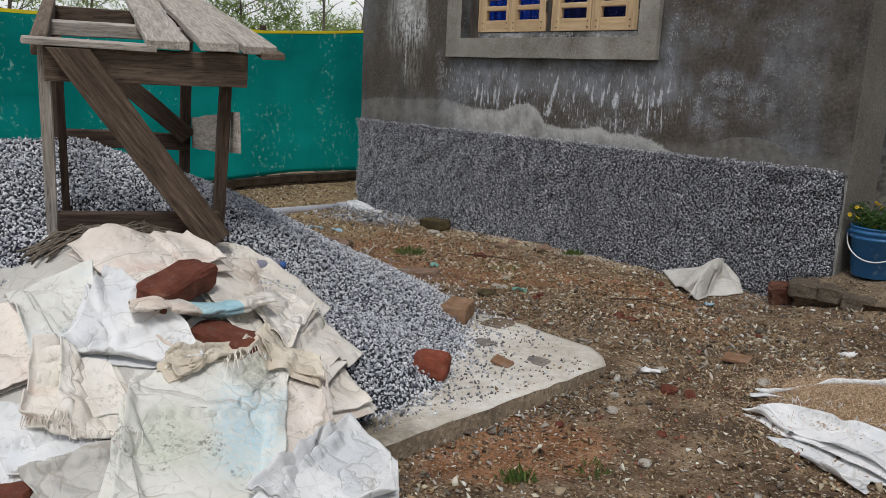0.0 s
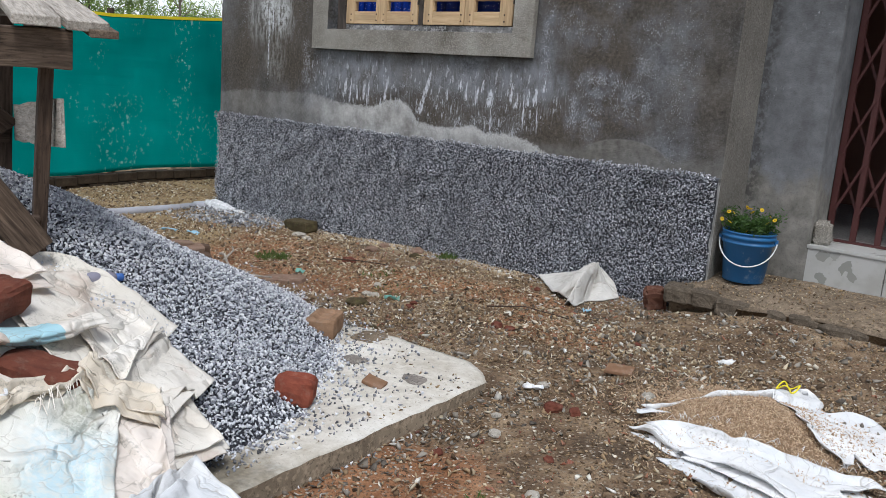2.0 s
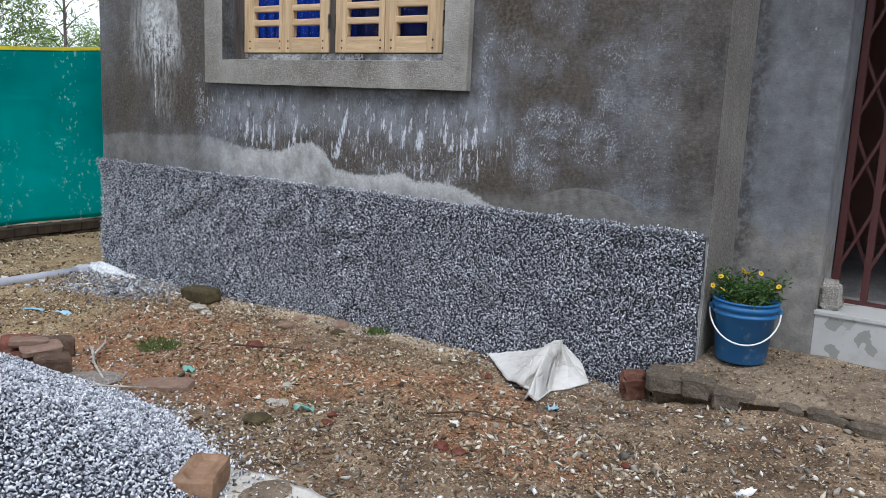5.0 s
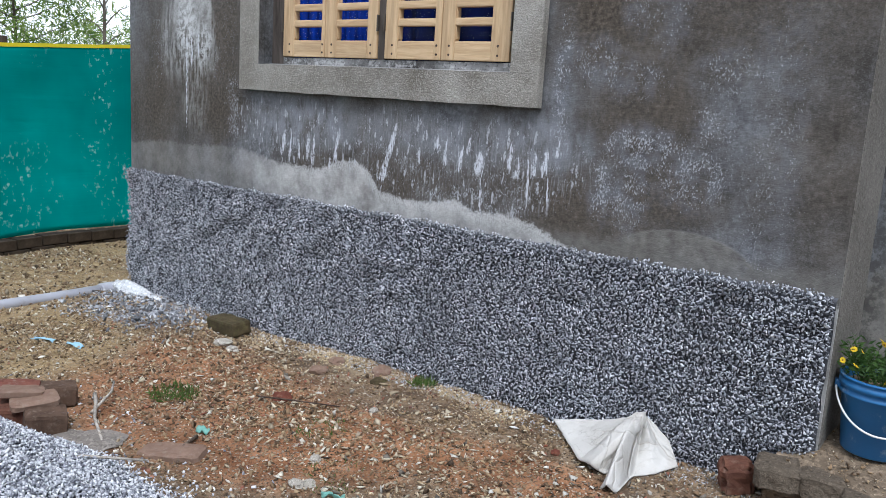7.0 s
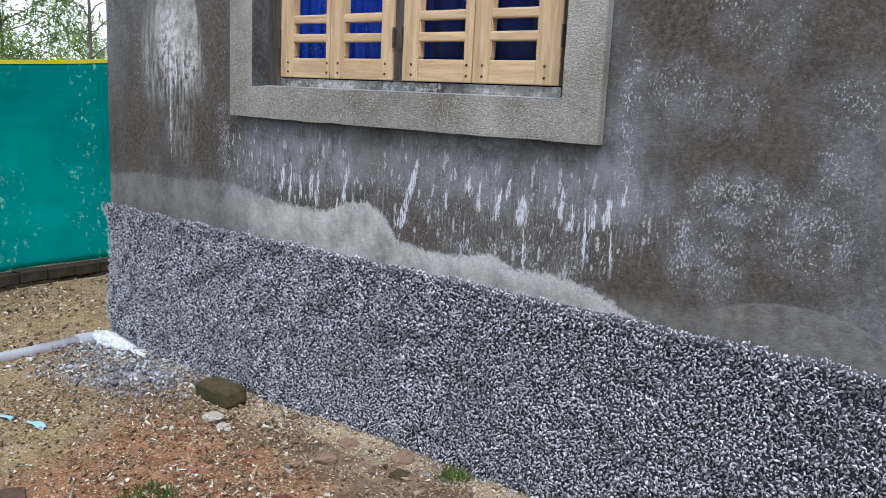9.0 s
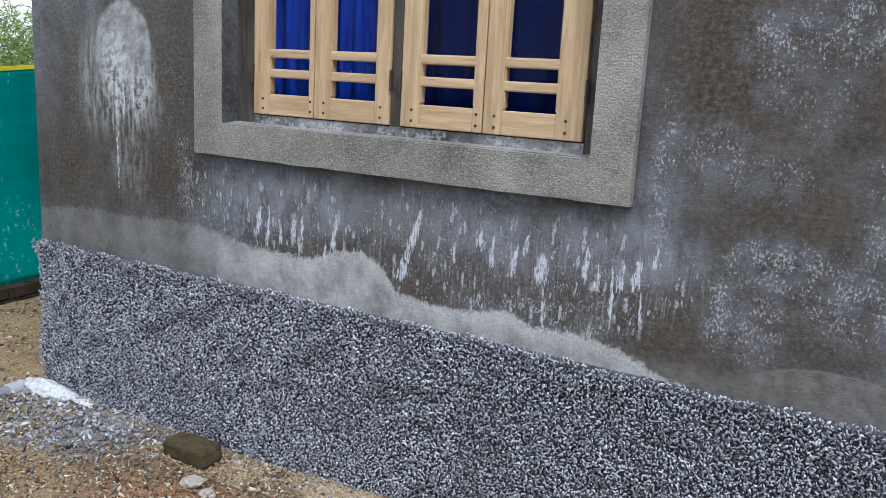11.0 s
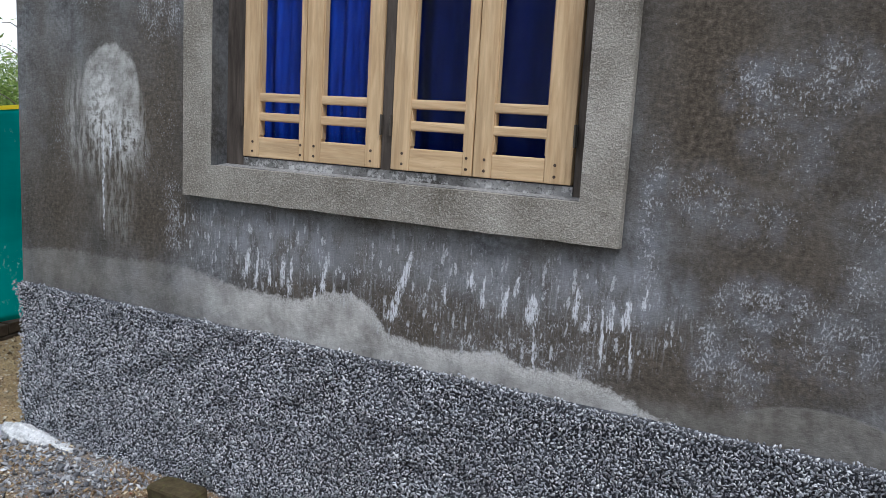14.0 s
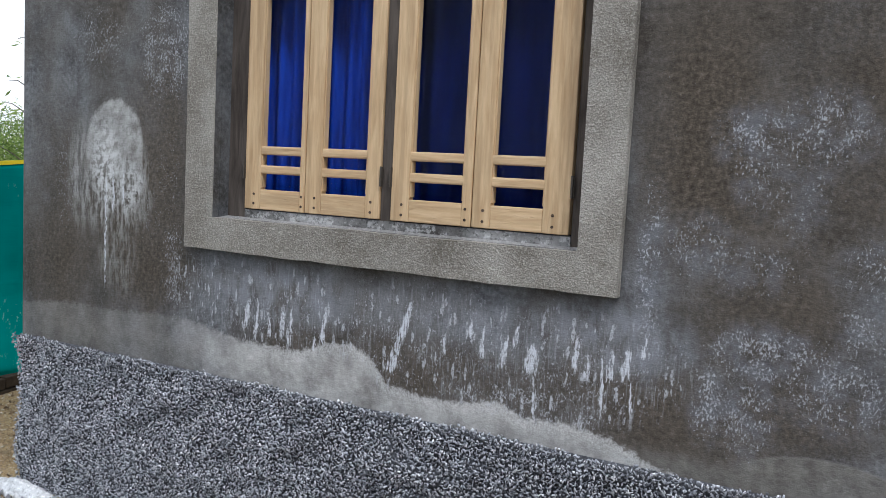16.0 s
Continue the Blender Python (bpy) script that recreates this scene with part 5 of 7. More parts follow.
tree(-6.0, 1.95, 3.2, 0.95, 9500, 0.10, 3, "bushy light green tree behind the net fence")
tree(-2.5, 1.2, 2.7, 0.32, 130, 0.10, 5, "thin sapling with sparse pointed leaves")
tree(-2.65, 1.85, 2.5, 0.30, 110, 0.10, 8, "slender sapling with hanging pointed leaves")
tree(-6.7, -0.9, 3.8, 1.2, 5500, 0.085, 11, "dense green tree behind the net fence")
tree(-7.4, 0.4, 3.2, 1.1, 4500, 0.085, 14, "leafy green tree behind the net fence")
tree(-8.5, 4.6, 1.8, 1.1, 7000, 0.10, 17, "low spreading green tree further off")
tree(-10.5, 7.6, 1.9, 1.5, 7000, 0.12, 19, "low spreading green tree further off")
tree(-7.6, 5.6, 1.9, 0.9, 4000, 0.09, 23, "low leafy bush behind the fence", "shrub")
tree(-8.6, -3.0, 3.6, 1.4, 7000, 0.10, 29, "dense green tree behind the net fence")

nx = 80
ax = np.linspace(-160, 60, nx)
hh = 10 + 7 * fbm(ax, 0 * ax, 0.018, 3, 3) + 4 * np.exp(-((ax + 105) / 30) ** 2)
rows = np.stack([np.stack([ax, np.full(nx, 150.0) - 0.35 * ax, np.full(nx, -2.0)], -1), np.stack([ax, 165.0 - 0.35 * ax, hh], -1), np.stack([ax, 200.0 - 0.35 * ax, np.full(nx, -2.0)], -1)], 1)
me = raw_mesh("hill", rows.reshape(-1, 3), grid_faces(nx, 3))
az = np.linspace(radians(60), radians(255), 90)
CA, CH = np.meshgrid(az, np.linspace(-4, 150, 8), indexing="ij")
cloud = raw_mesh("backdrop", np.stack([330 * np.cos(CA), 330 * np.sin(CA), CH], -1).reshape(-1, 3), grid_faces(90, 8))
tagged(link_mesh("backdrop", cloud, CLOUD), "white overcast cloud low over the horizon", "sky", kind="structure")
tagged(link_mesh("hill", me, HILL), "distant hazy grey-green hill", "hill", kind="structure")


# ---------- scaffold bench on the stone heap ----------
bench = thing("scaffold_bench", pose(2.861, -3.063, 0.487, 0, 0, 72.5) @ pose(0, 0, 0, 9, 0, 0), "rough weathered timber scaffold bench standing in the gravel", "bench")


def timber_bar(name, a, b, w, t, material, label="", up=(0, 0, 1), seed=1):
    """A rough board from a to b, w wide across, t thick along up."""
    a, b = Vector(a), Vector(b)
    d = (b - a).normalized()
    s = d.cross(Vector(up)).normalized()
    u = s.cross(d)
    L = (b - a).length
    bm = bmesh.new()
    box(bm, (0, -w / 2, -t / 2), (L, w / 2, t / 2))
    bmesh.ops.subdivide_edges(bm, edges=[e for e in bm.edges if e.calc_length() > 0.8 * L], cuts=12)
    bmesh.ops.bevel(bm, geom=[e for e in bm.edges if len(e.link_faces) == 2 and e.calc_face_angle() > 0.8], offset=min(w, t) * 0.09, segments=1, affect="EDGES")
    for v in bm.verts:
        k = noise.noise(Vector((v.co.x * 5 + seed * 9, v.co.y * 12, v.co.z * 12)))
        v.co.y += k * w * 0.05
        v.co.z += k * t * 0.05
        if v.co.x > L * 0.97 or v.co.x < L * 0.03:
            v.co.x += noise.noise(Vector((v.co.y * 60 + seed, v.co.z * 40, seed))) * 0.012
    ob = part(name, bm, material, bench, label)
    ob.matrix_local = Matrix((( d.x, s.x, u.x, a.x), (d.y, s.y, u.y, a.y), (d.z, s.z, u.z, a.z), (0, 0, 0, 1)))
    return ob


BD = 1.05
UL, UR, BT = -0.105, 0.415, 0.60
FWD = (0, 1, 0)
timber_bar("leg", (UL - 0.005, 0, -0.02), (UL, 0, BT), 0.034, 0.05, GREY_WOOD, "", FWD, 1)
timber_bar("leg", (UR - 0.02, 0.03, -0.12), (UR + 0.005, 0.03, BT - 0.09), 0.036, 0.045, DARK_WOOD, "", FWD, 2)
timber_bar("leg", (UL + 0.035, 0.10, -0.10), (UL + 0.035, 0.10, BT), 0.024, 0.03, DARK_WOOD, "", FWD, 3)
timber_bar("leg", (UR - 0.02, BD, -0.25), (UR, BD, BT - 0.02), 0.045, 0.045, DARK_WOOD, "", FWD, 4)
timber_bar("leg", (UL, BD, -0.25), (UL, BD, BT - 0.02), 0.045, 0.045, DARK_WOOD, "", FWD, 5)
timber_bar("apron", (UL + 0.0, -0.035, BT - 0.055), (0.475, -0.035, BT - 0.055), 0.03, 0.105, BRACE_WOOD, "cracked brown front board", (0, 0, 1), 6)
timber_bar("apron", (UL - 0.02, BD + 0.03, BT - 0.055), (UR + 0.03, BD + 0.03, BT - 0.055), 0.03, 0.10, BRACE_WOOD, "", (0, 0, 1), 7)
timber_bar("top_strip", (UL - 0.055, -0.04, BT + 0.008), (0.20, -0.05, BT + 0.004), 0.05, 0.018, GREY_WOOD, "", (0, 0, 1), 8)
timber_bar("side_rail", (UL - 0.012, 0.0, BT - 0.01), (UL - 0.012, BD + 0.1, BT - 0.01), 0.045, 0.06, OLD_WOOD, "", (0, 0, 1), 9)
timber_bar("side_rail", (UR + 0.01, 0.0, BT - 0.03), (UR + 0.01, BD + 0.1, BT - 0.03), 0.045, 0.06, OLD_WOOD, "", (0, 0, 1), 10)
timber_bar("cross_bar", (UL, 0.52, BT - 0.022), (UR, 0.52, BT - 0.022), 0.05, 0.05, GREY_WOOD, "", (0, 0, 1), 11)
timber_bar("lower_rail", (UL + 0.01, -0.01, 0.045), (UR - 0.02, -0.01, 0.035), 0.032, 0.07, DARK_WOOD, "", (0, 0, 1), 12)
timber_bar("lower_rail", (UL, BD - 0.03, 0.07), (UR, BD - 0.03, 0.05), 0.03, 0.07, DARK_WOOD, "", (0, 0, 1), 13)
brace = timber_bar("brace", (-0.105, -0.068, BT + 0.085), (0.385, -0.068, -0.012), 0.096, 0.025, BRACE_WOOD, "long diagonal brown board", (0, 1, 0), 14)
fall = brace.matrix_basis.col[0].z
for v in brace.data.vertices:
    over = (brace.matrix_basis @ v.co).z - (BT - 0.006)
    if over > 0:
        v.co.x += over / -fall
timber_bar("brace", (0.05, BD - 0.06, 0.40), (UR, BD - 0.06, 0.08), 0.075, 0.025, DARK_WOOD, "", (0, 1, 0), 15)
timber_bar("side_panel", (UR + 0.034, -0.06, 0.352), (UR + 0.02, BD * 0.98, 0.09), 0.012, 0.135, GREY_WOOD, "grey split board nailed across the legs", (0, 0, 1), 16)
for k, (a, w, ln, off) in enumerate(((0.235, 0.125, 1.5, -0.07), (0.385, 0.115, 1.55, -0.085), (0.508, 0.105, 1.5, -0.08))):
    timber_bar("plank", (a, off, BT + 0.018 + 0.004 * (k % 2)), (a + 0.01 - 0.02 * k, ln, BT + 0.02), w, 0.026, GREY_WOOD, "silvery weathered top plank", (0, 0, 1), 20 + k)
timber_bar("plank", (0.545, -0.10, BT + 0.003), (0.53, 0.55, BT + 0.003), 0.07, 0.02, OLD_WOOD, "frayed brown plank end", (0, 0, 1), 27)


# ---------- bricks and stones ----------
MORTAR = cement("mortar_rubble", (0.15, 0.13, 0.11), (0.32, 0.285, 0.25), 60)

def brick(name, m, size, material, label, seed, frog=False, rough=0.006, category="brick", group=""):
    bm = bmesh.new()
    l, w, h = size
    box(bm, (-l / 2, -w / 2, 0), (l / 2, w / 2, h))
    bmesh.ops.subdivide_edges(bm, edges=bm.edges[:], cuts=5, use_grid_fill=True)
    o = Vector((seed * 3.1, seed * 1.7, seed))
    for v in bm.verts:
        c = v.co.copy()
        near = sum(abs(abs(a) - b) < 1e-4 for a, b in ((c.x, l / 2), (c.y, w / 2), (c.z - h / 2, h / 2)))
        if near >= 2:
            k = 0.5 + 0.5 * noise.noise(c * 26 + o)
            v.co += (Vector((0, 0, h / 2)) - c).normalized() * rough * (0.5 + 1.6 * k * k) * (near - 1)
        if frog and c.z > h - 1e-4 and abs(c.x) < l * 0.34 and abs(c.y) < w * 0.30:
            v.co.z -= 0.012
        v.co += Vector((noise.noise(c * 30 + o), noise.noise(c * 31 - o), noise.noise(c * 29 + 2 * o))) * rough * 0.55
    ob = part(name, bm, material)
    ob.matrix_world = m
    return tagged(ob, label, category, group)


def lump_stone(name, x, y, z, r, squash, material, label, seed, category="stone", group=""):
    bm = bmesh.new()
    bmesh.ops.create_icosphere(bm, subdivisions=3, radius=r)
    o = Vector((seed * 2.3, seed, -seed))
    for v in bm.verts:
        d = v.co.normalized()
        k = noise.noise(d * 1.6 + o) * 0.35 + abs(noise.noise(d * 4 + o)) * 0.16
        v.co = Vector((v.co.x, v.co.y * 0.8, v.co.z * squash)) * (1 + k)
    ob = part(name, bm, material)
    ob.matrix_world = pose(x, y, z, 0, 0, seed * 47)
    return tagged(ob, label, category, group)


brick("brick", pose(3.150, -1.722, 0.060, 2, 3, 125), (0.185, 0.108, 0.076), BRICK_TAN, "dusty tan brick with a frog, at the foot of the gravel", 1, True)
brick("half_brick", pose(3.605, -2.245, 0.062, -7, 4, 38), (0.112, 0.10, 0.088), BRICK_CLEAN, "red half brick lying on the gravel edge", 2, True, 0.009)
brick("brick", pose(1.175, -0.165, -0.03, 4, -3, -3), (0.235, 0.11, 0.072), BRICK_MOSS, "dark mossy brick lying by the wall", 3)
G = "broken bricks beside the gravel"
brick("broken_brick", pose(1.80, -1.385, -0.005, 3, 4, 68), (0.135, 0.115, 0.078), BRICK_STACK, "dark brown broken brick beside the gravel", 6, False, 0.006, "brick", G)
brick("broken_brick", pose(1.665, -1.445, 0.0, 5, -5, 52), (0.16, 0.11, 0.072), BRICK_RUST, "red-brown broken brick beside the gravel", 7, False, 0.007, "brick", G)
brick("broken_brick", pose(1.555, -1.228, -0.02, -3, 4, 66), (0.14, 0.11, 0.078), BRICK_STACK, "dark brown broken brick beside the gravel", 8, False, 0.006, "brick", G)
brick("broken_brick", pose(1.50, -1.350, -0.01, 3, 5, 62), (0.16, 0.115, 0.085), BRICK_RED, "red broken brick beside the gravel", 9, False, 0.007, "brick", G)
brick("broken_brick", pose(1.73, -1.385, 0.071, 8, -3, 72), (0.15, 0.10, 0.026), BRICK_DUST, "thin brown brick slice on broken bricks", 10, False, 0.008, "brick", G)
brick("broken_brick", pose(1.665, -1.40, 0.088, -5, 4, 60), (0.14, 0.09, 0.026), BRICK_DUST, "thin brown brick slice on broken bricks", 11, False, 0.008, "brick", G)
KERB = cement("muddy_kerb", (0.06, 0.048, 0.035), (0.15, 0.12, 0.088), 70)
K = "kerb bricks along the plinth"
for i, (x, y, w, turn) in enumerate(((3.83, -0.185, 0.115, 12), (3.955, -0.165, 0.12, 3), (4.09, -0.14, 0.13, 14), (4.24, -0.155, 0.16, -4), (4.40, -0.115, 0.13, 6), (4.56, -0.09, 0.17, 2), (4.75, -0.08, 0.18, 5), (4.95, -0.07, 0.2, 1))):
    z = 0.070 + (0.012 if i < 2 else -0.010 * (i % 2))
    brick("kerb_brick", pose(x, -0.105 + 0.04 * (x - 4.0) + 0.02 * math.sin(i * 2.2), z, 3 - 2 * (i % 4), 0, turn), (w + 0.02, 0.13, 0.085), KERB, "worn mortar-covered brick edging the plinth", 20 + i, False, 0.012, "brick", K)
rng = np.random.default_rng(19)
gx_, gy_ = rng.uniform(3.84, 5.0, 2600), rng.uniform(-0.13, 0.32, 2600)
pz_ = np.interp(gy_, PY[30], PZ[30])
tagged(link_mesh("grit", scatter("grit", np.stack([gx_, gy_, pz_ + 0.001], -1), 0.004 + 0.016 * rng.random(2600) ** 3, chip_shapes(12, 0.3, 20), 21, 0.5), RUBBLE), "fine grit and dust on the plinth", "grit", kind="stuff")
brick("mortar_lump", pose(4.285, 0.395, 0.386, 0, -6, 8), (0.08, 0.08, 0.115), SURROUND, "rough grey mortar lump at the foot of the door jamb", 77, False, 0.014, "mortar")
brick("half_brick", pose(3.712, -0.10, 0.012, 6, -8, 28), (0.105, 0.085, 0.115), BRICK_RUST, "weathered red-brown half brick against the wall", 13, False, 0.018)
lump_stone("stone", 2.79, -1.20, 0.012, 0.05, 0.45, BRICK_MOSS, "flat dark stone in the yard", 5)
lump_stone("stone", 2.16, -0.10, 0.005, 0.045, 0.6, BRICK_DUST, "brown stone at the foot of the wall", 6)
lump_stone("stone", 2.24, -0.20, 0.0, 0.035, 0.6, BRICK_MOSS, "dark stone at the foot of the wall", 9)
lump_stone("stone", 1.93, -0.14, 0.0, 0.04, 0.5, BRICK_DUST, "brown stone at the foot of the wall", 10)
lump_stone("mortar_slab", 1.98, -1.30, -0.006, 0.10, 0.13, MORTAR, "flat greyish broken mortar slab beside the gravel", 81, "mortar")
lump_stone("mortar_slab", 1.90, -1.36, -0.004, 0.07, 0.14, MORTAR, "flat greyish broken mortar slab beside the gravel", 84, "mortar")
brick("brick_slab", pose(2.255, -1.185, -0.028, 4, -5, 27), (0.215, 0.095, 0.05), BRICK_DUST, "flat brown brick half sunk in the red earth", 83, False, 0.010)
lump_stone("stone", 1.97, -0.29, 0.005, 0.04, 0.5, BRICK_DUST, "brown stone at the foot of the wall", 85)
lump_stone("pale_stone", 2.50, -0.867, 0.0, 0.035, 0.35, PALE_STONE, "flat pale stone on the earth", 86)
lump_stone("pale_stone", 2.72, -1.02, 0.0, 0.035, 0.35, PALE_STONE, "flat pale stone on the earth", 87)
lump_stone("pale_stone", 1.35, -0.33, -0.01, 0.045, 0.35, PALE_STONE, "flat pale stone by the mossy brick", 88)
lump_stone("stone", 2.10, -0.60, 0.0, 0.04, 0.5, BRICK_DARK, "dark red stone on the bare earth", 12)
R = "brick fragments in the yard"
for i, (x, y, r) in enumerate(((3.41, -0.975, 0.034), (3.49, -1.0, 0.026), (4.09, -1.6, 0.036), (4.15, -1.57, 0.026), (3.94, -0.73, 0.018), (3.0, -1.08, 0.026), (2.97, -1.02, 0.02), (4.0, -2.05, 0.02), (4.27, -1.9, 0.018), (3.15, -0.28, 0.02))):
    lump_stone("brick_fragment", x, y, float(ground_z(x, y)) + r * 0.25, r * 0.85, 0.65, BRICK_DARK, "small red brick fragment on the ground", 30 + i, "brick", R)
for i, (x, y, r) in enumerate(((4.28, -1.33, 0.03), (3.96, -1.46, 0.02), (3.75, -1.25, 0.018), (4.35, -2.1, 0.02), (4.05, -1.85, 0.022), (2.7, -1.05, 0.026), (3.98, -1.75, 0.016), (2.45, -0.45, 0.02), (2.62, -0.9, 0.022), (1.45, -0.35, 0.03))):
    lump_stone("pale_stone", x, y, float(ground_z(x, y)) + r * 0.25, r, 0.55, PALE_STONE, "small pale stone on the ground", 60 + i, "stone", "pale stones in the yard")
bm = bmesh.new()
box(bm, (-0.05, -0.035, 0), (0.05, 0.035, 0.012), 0.003)
for v in bm.verts:
    v.co.x += 0.4 * v.co.y
shard = part("tile_shard", bm, ORANGE_TILE)
shard.matrix_world = pose(4.075, -1.142, 0.045, 8, 6, 40)
tagged(shard, "orange clay tile shard on the ground", "tile")
bm = bmesh.new()
box(bm, (-0.035, -0.025, 0), (0.035, 0.025, 0.012), 0.003)
shard = part("tile_shard", bm, ORANGE_TILE)
shard.matrix_world = pose(3.64, -1.948, 0.062, 10, 14, 20)
tagged(shard, "orange clay tile shard on the slab", "tile")
lump_stone("mortar_cake", 3.282, -1.605, 0.056, 0.075, 0.12, PLINTH, "flat brown mortar cake on the slab", 71, "mortar")
lump_stone("mortar_cake", 3.685, -1.81, 0.056, 0.05, 0.10, MORTAR, "flat grey mortar cake on the slab", 72, "mortar")
lump_stone("mortar_cake", 3.425, -1.835, 0.056, 0.045, 0.25, MORTAR, "small grey mortar lump on the slab", 73, "mortar")


# ---------- loose grit ----------
def fill(name, n, region, lo, hi, material, label, category, seed, lie=0.3, bias=None, shapes=None):
    rng = np.random.default_rng(seed)
    x, y = rng.uniform(region[0], region[1], n), rng.uniform(region[2], region[3], n)
    keep = np.ones(n, bool) if bias is None else rng.random(n) < bias(x, y)
    keep &= ~((x > 2.3) & (x < 3.84) & (y < -1.48)) & ~((x > 0) & (y > -0.03) & (x < X1)) & ~((x > 3.78) & (y > -0.17))
    keep &= pile_z(x, y) < ground_z(x, y) + 0.02
    x, y = x[keep], y[keep]
    size = lo + (hi - lo) * rng.random(len(x)) ** 2.2
    z = ground_z(x, y) + size * 0.16
    me = scatter(name, np.stack([x, y, z], -1), size, shapes or FLAT, seed + 1, lie)
    return tagged(link_mesh(name, me, material), label, category, kind="stuff")


FLAT = [(v * np.array((1.05, 1.0, 1.0)), f) for v, f in chip_shapes(24, 0.28, 7)]
patchy = lambda x, y: np.clip(0.62 + 0.70 * fbm(x, y, 2.3, 14, 4), 0.28, 1)
fill("grit", 135000, (0.3, 5.2, -2.9, -0.02), 0.006, 0.026, RUBBLE, "fine mixed grit, chips and dry litter over the earth", "grit", 41, 0.6, patchy)
fill("pale_flakes", 8000, (-0.2, 5.2, -2.9, -0.03), 0.009, 0.040, FLAKE, "pale flat mortar flakes strewn over the earth", "grit", 42, 0.75, patchy)
fill("clods", 3000, (-0.4, 5.4, -3.2, -0.02), 0.010, 0.036, chip_stone("soil_clods", [(0.0, (0.06, 0.038, 0.022)), (0.5, (0.17, 0.11, 0.062)), (1.0, (0.32, 0.205, 0.115))], 0.95, (0.3, 0.2, 0.12)), "small dark clods of earth", "clods", 44, 0.2, patchy, SH)
fill("rubble", 9000, (-0.4, 5.4, -3.2, -0.02), 0.010, 0.044, RUBBLE, "scattered small stones and mortar bits", "rubble", 43, 0.5, patchy)
fill("pale_stones", 8000, (1.9, 5.2, -3.0, -0.05), 0.010, 0.042, STONES, "grey and whitish stone chips and mortar bits", "rubble", 45, 0.45, lambda x, y: np.clip(0.45 + 1.1 * fbm(x, y, 1.6, 61, 3), 0.05, 1) * (0.25 + 0.75 * np.clip((x - 2.6) / 0.9, 0, 1)))
fill("pale_stones", 1100, (3.84, 4.25, -2.7, -1.5), 0.010, 0.040, STONES, "stone chips and mortar bits beside the slab", "rubble", 46, 0.4, lambda x, y: np.exp(-((x - 3.90) / 0.12) ** 2))
fill("brick_crumbs", 5200, (0.6, 5.2, -3.0, -0.05), 0.006, 0.03, CRUMBS, "scattered red brick crumbs", "brick crumbs", 47, 0.3, lambda x, y: np.clip(0.4 + 0.9 * fbm(x, y, 1.9, 31, 3), 0.03, 1))
fill("grit", 26000, (-2.3, 0.4, -1.6, 2.4), 0.008, 0.034, RUBBLE, "fine mixed grit over the earth beside the house", "grit", 53, 0.6, patchy)
fill("rubble", 3000, (-2.3, -0.3, -1.6, 2.4), 0.014, 0.05, RUBBLE, "scattered stones beside the house", "rubble", 56, 0.5, patchy)
fill("sawdust", 20000, (0.9, 2.9, -0.24, -0.02), 0.005, 0.015, SAWDUST, "pale yellow sawdust along the foot of the wall", "sawdust", 57, 0.4, lambda x, y: np.clip(0.25 + 0.9 * fbm(x, y, 4, 51, 3), 0, 1) * np.exp(-((y + 0.08) / 0.10) ** 2))
fill("pale_flakes", 2500, (-2.3, 0.3, -1.6, 2.4), 0.012, 0.04, FLAKE, "pale flat flakes over the earth beside the house", "grit", 54, 0.75, patchy)
fill("grey_chips", 4200, (-0.1, 1.2, -0.62, -0.02), 0.014, 0.050, CRUST, "grey stone chips fallen beside the pipe", "grit", 59, 0.2, lambda x, y: np.exp(-((x - 0.45) / 0.42) ** 2 - ((y + 0.2) / 0.25) ** 2))
fill("grey_chips", 2600, (0.6, 3.9, -0.16, -0.02), 0.006, 0.016, DASH, "grey chips fallen along the foot of the wall", "grit", 61, 0.2)
rng = np.random.default_rng(67)
x, y = rng.uniform(3.05, 3.85, 4200), rng.uniform(-2.75, -1.5, 4200)
d = pile_z(x, y) - SLAB_TOP
keep = (rng.random(4200) < np.exp(d * 11) * 0.75) & (d < 0.02) & (y < -1.56)
x, y = x[keep], y[keep]
size = rng.uniform(0.008, 0.018, len(x))
u, v = rng.uniform(2.5, 3.84, 9000), rng.uniform(-2.7, -1.53, 9000)
keep = (rng.random(9000) < np.exp((u - 3.84) * 30) * 0.4 + np.exp((v + 1.56) * 16) * 0.5) & (pile_z(u, v) < SLAB_TOP) & (v < -1.56 - 0.06 * (u - 2.3))
u, v = u[keep], v[keep]
tagged(link_mesh("grit", scatter("grit", np.stack([u, v, np.full(len(u), SLAB_TOP + 0.001)], -1), 0.005 + 0.018 * rng.random(len(u)) ** 2, FLAT, 69, 0.6), RUBBLE), "brown grit washed over the slab edge", "grit", kind="stuff")
tagged(link_mesh("stray_chips", scatter("stray_chips", np.stack([x, y, np.full(len(x), SLAB_TOP + 0.003)], -1), size, SH, 68), chip_stone("stray_stone", [(0.0, (0.05, 0.05, 0.055)), (1.0, (0.30, 0.30, 0.32))])), "stray dark stone chips on the slab", "gravel", kind="stuff")


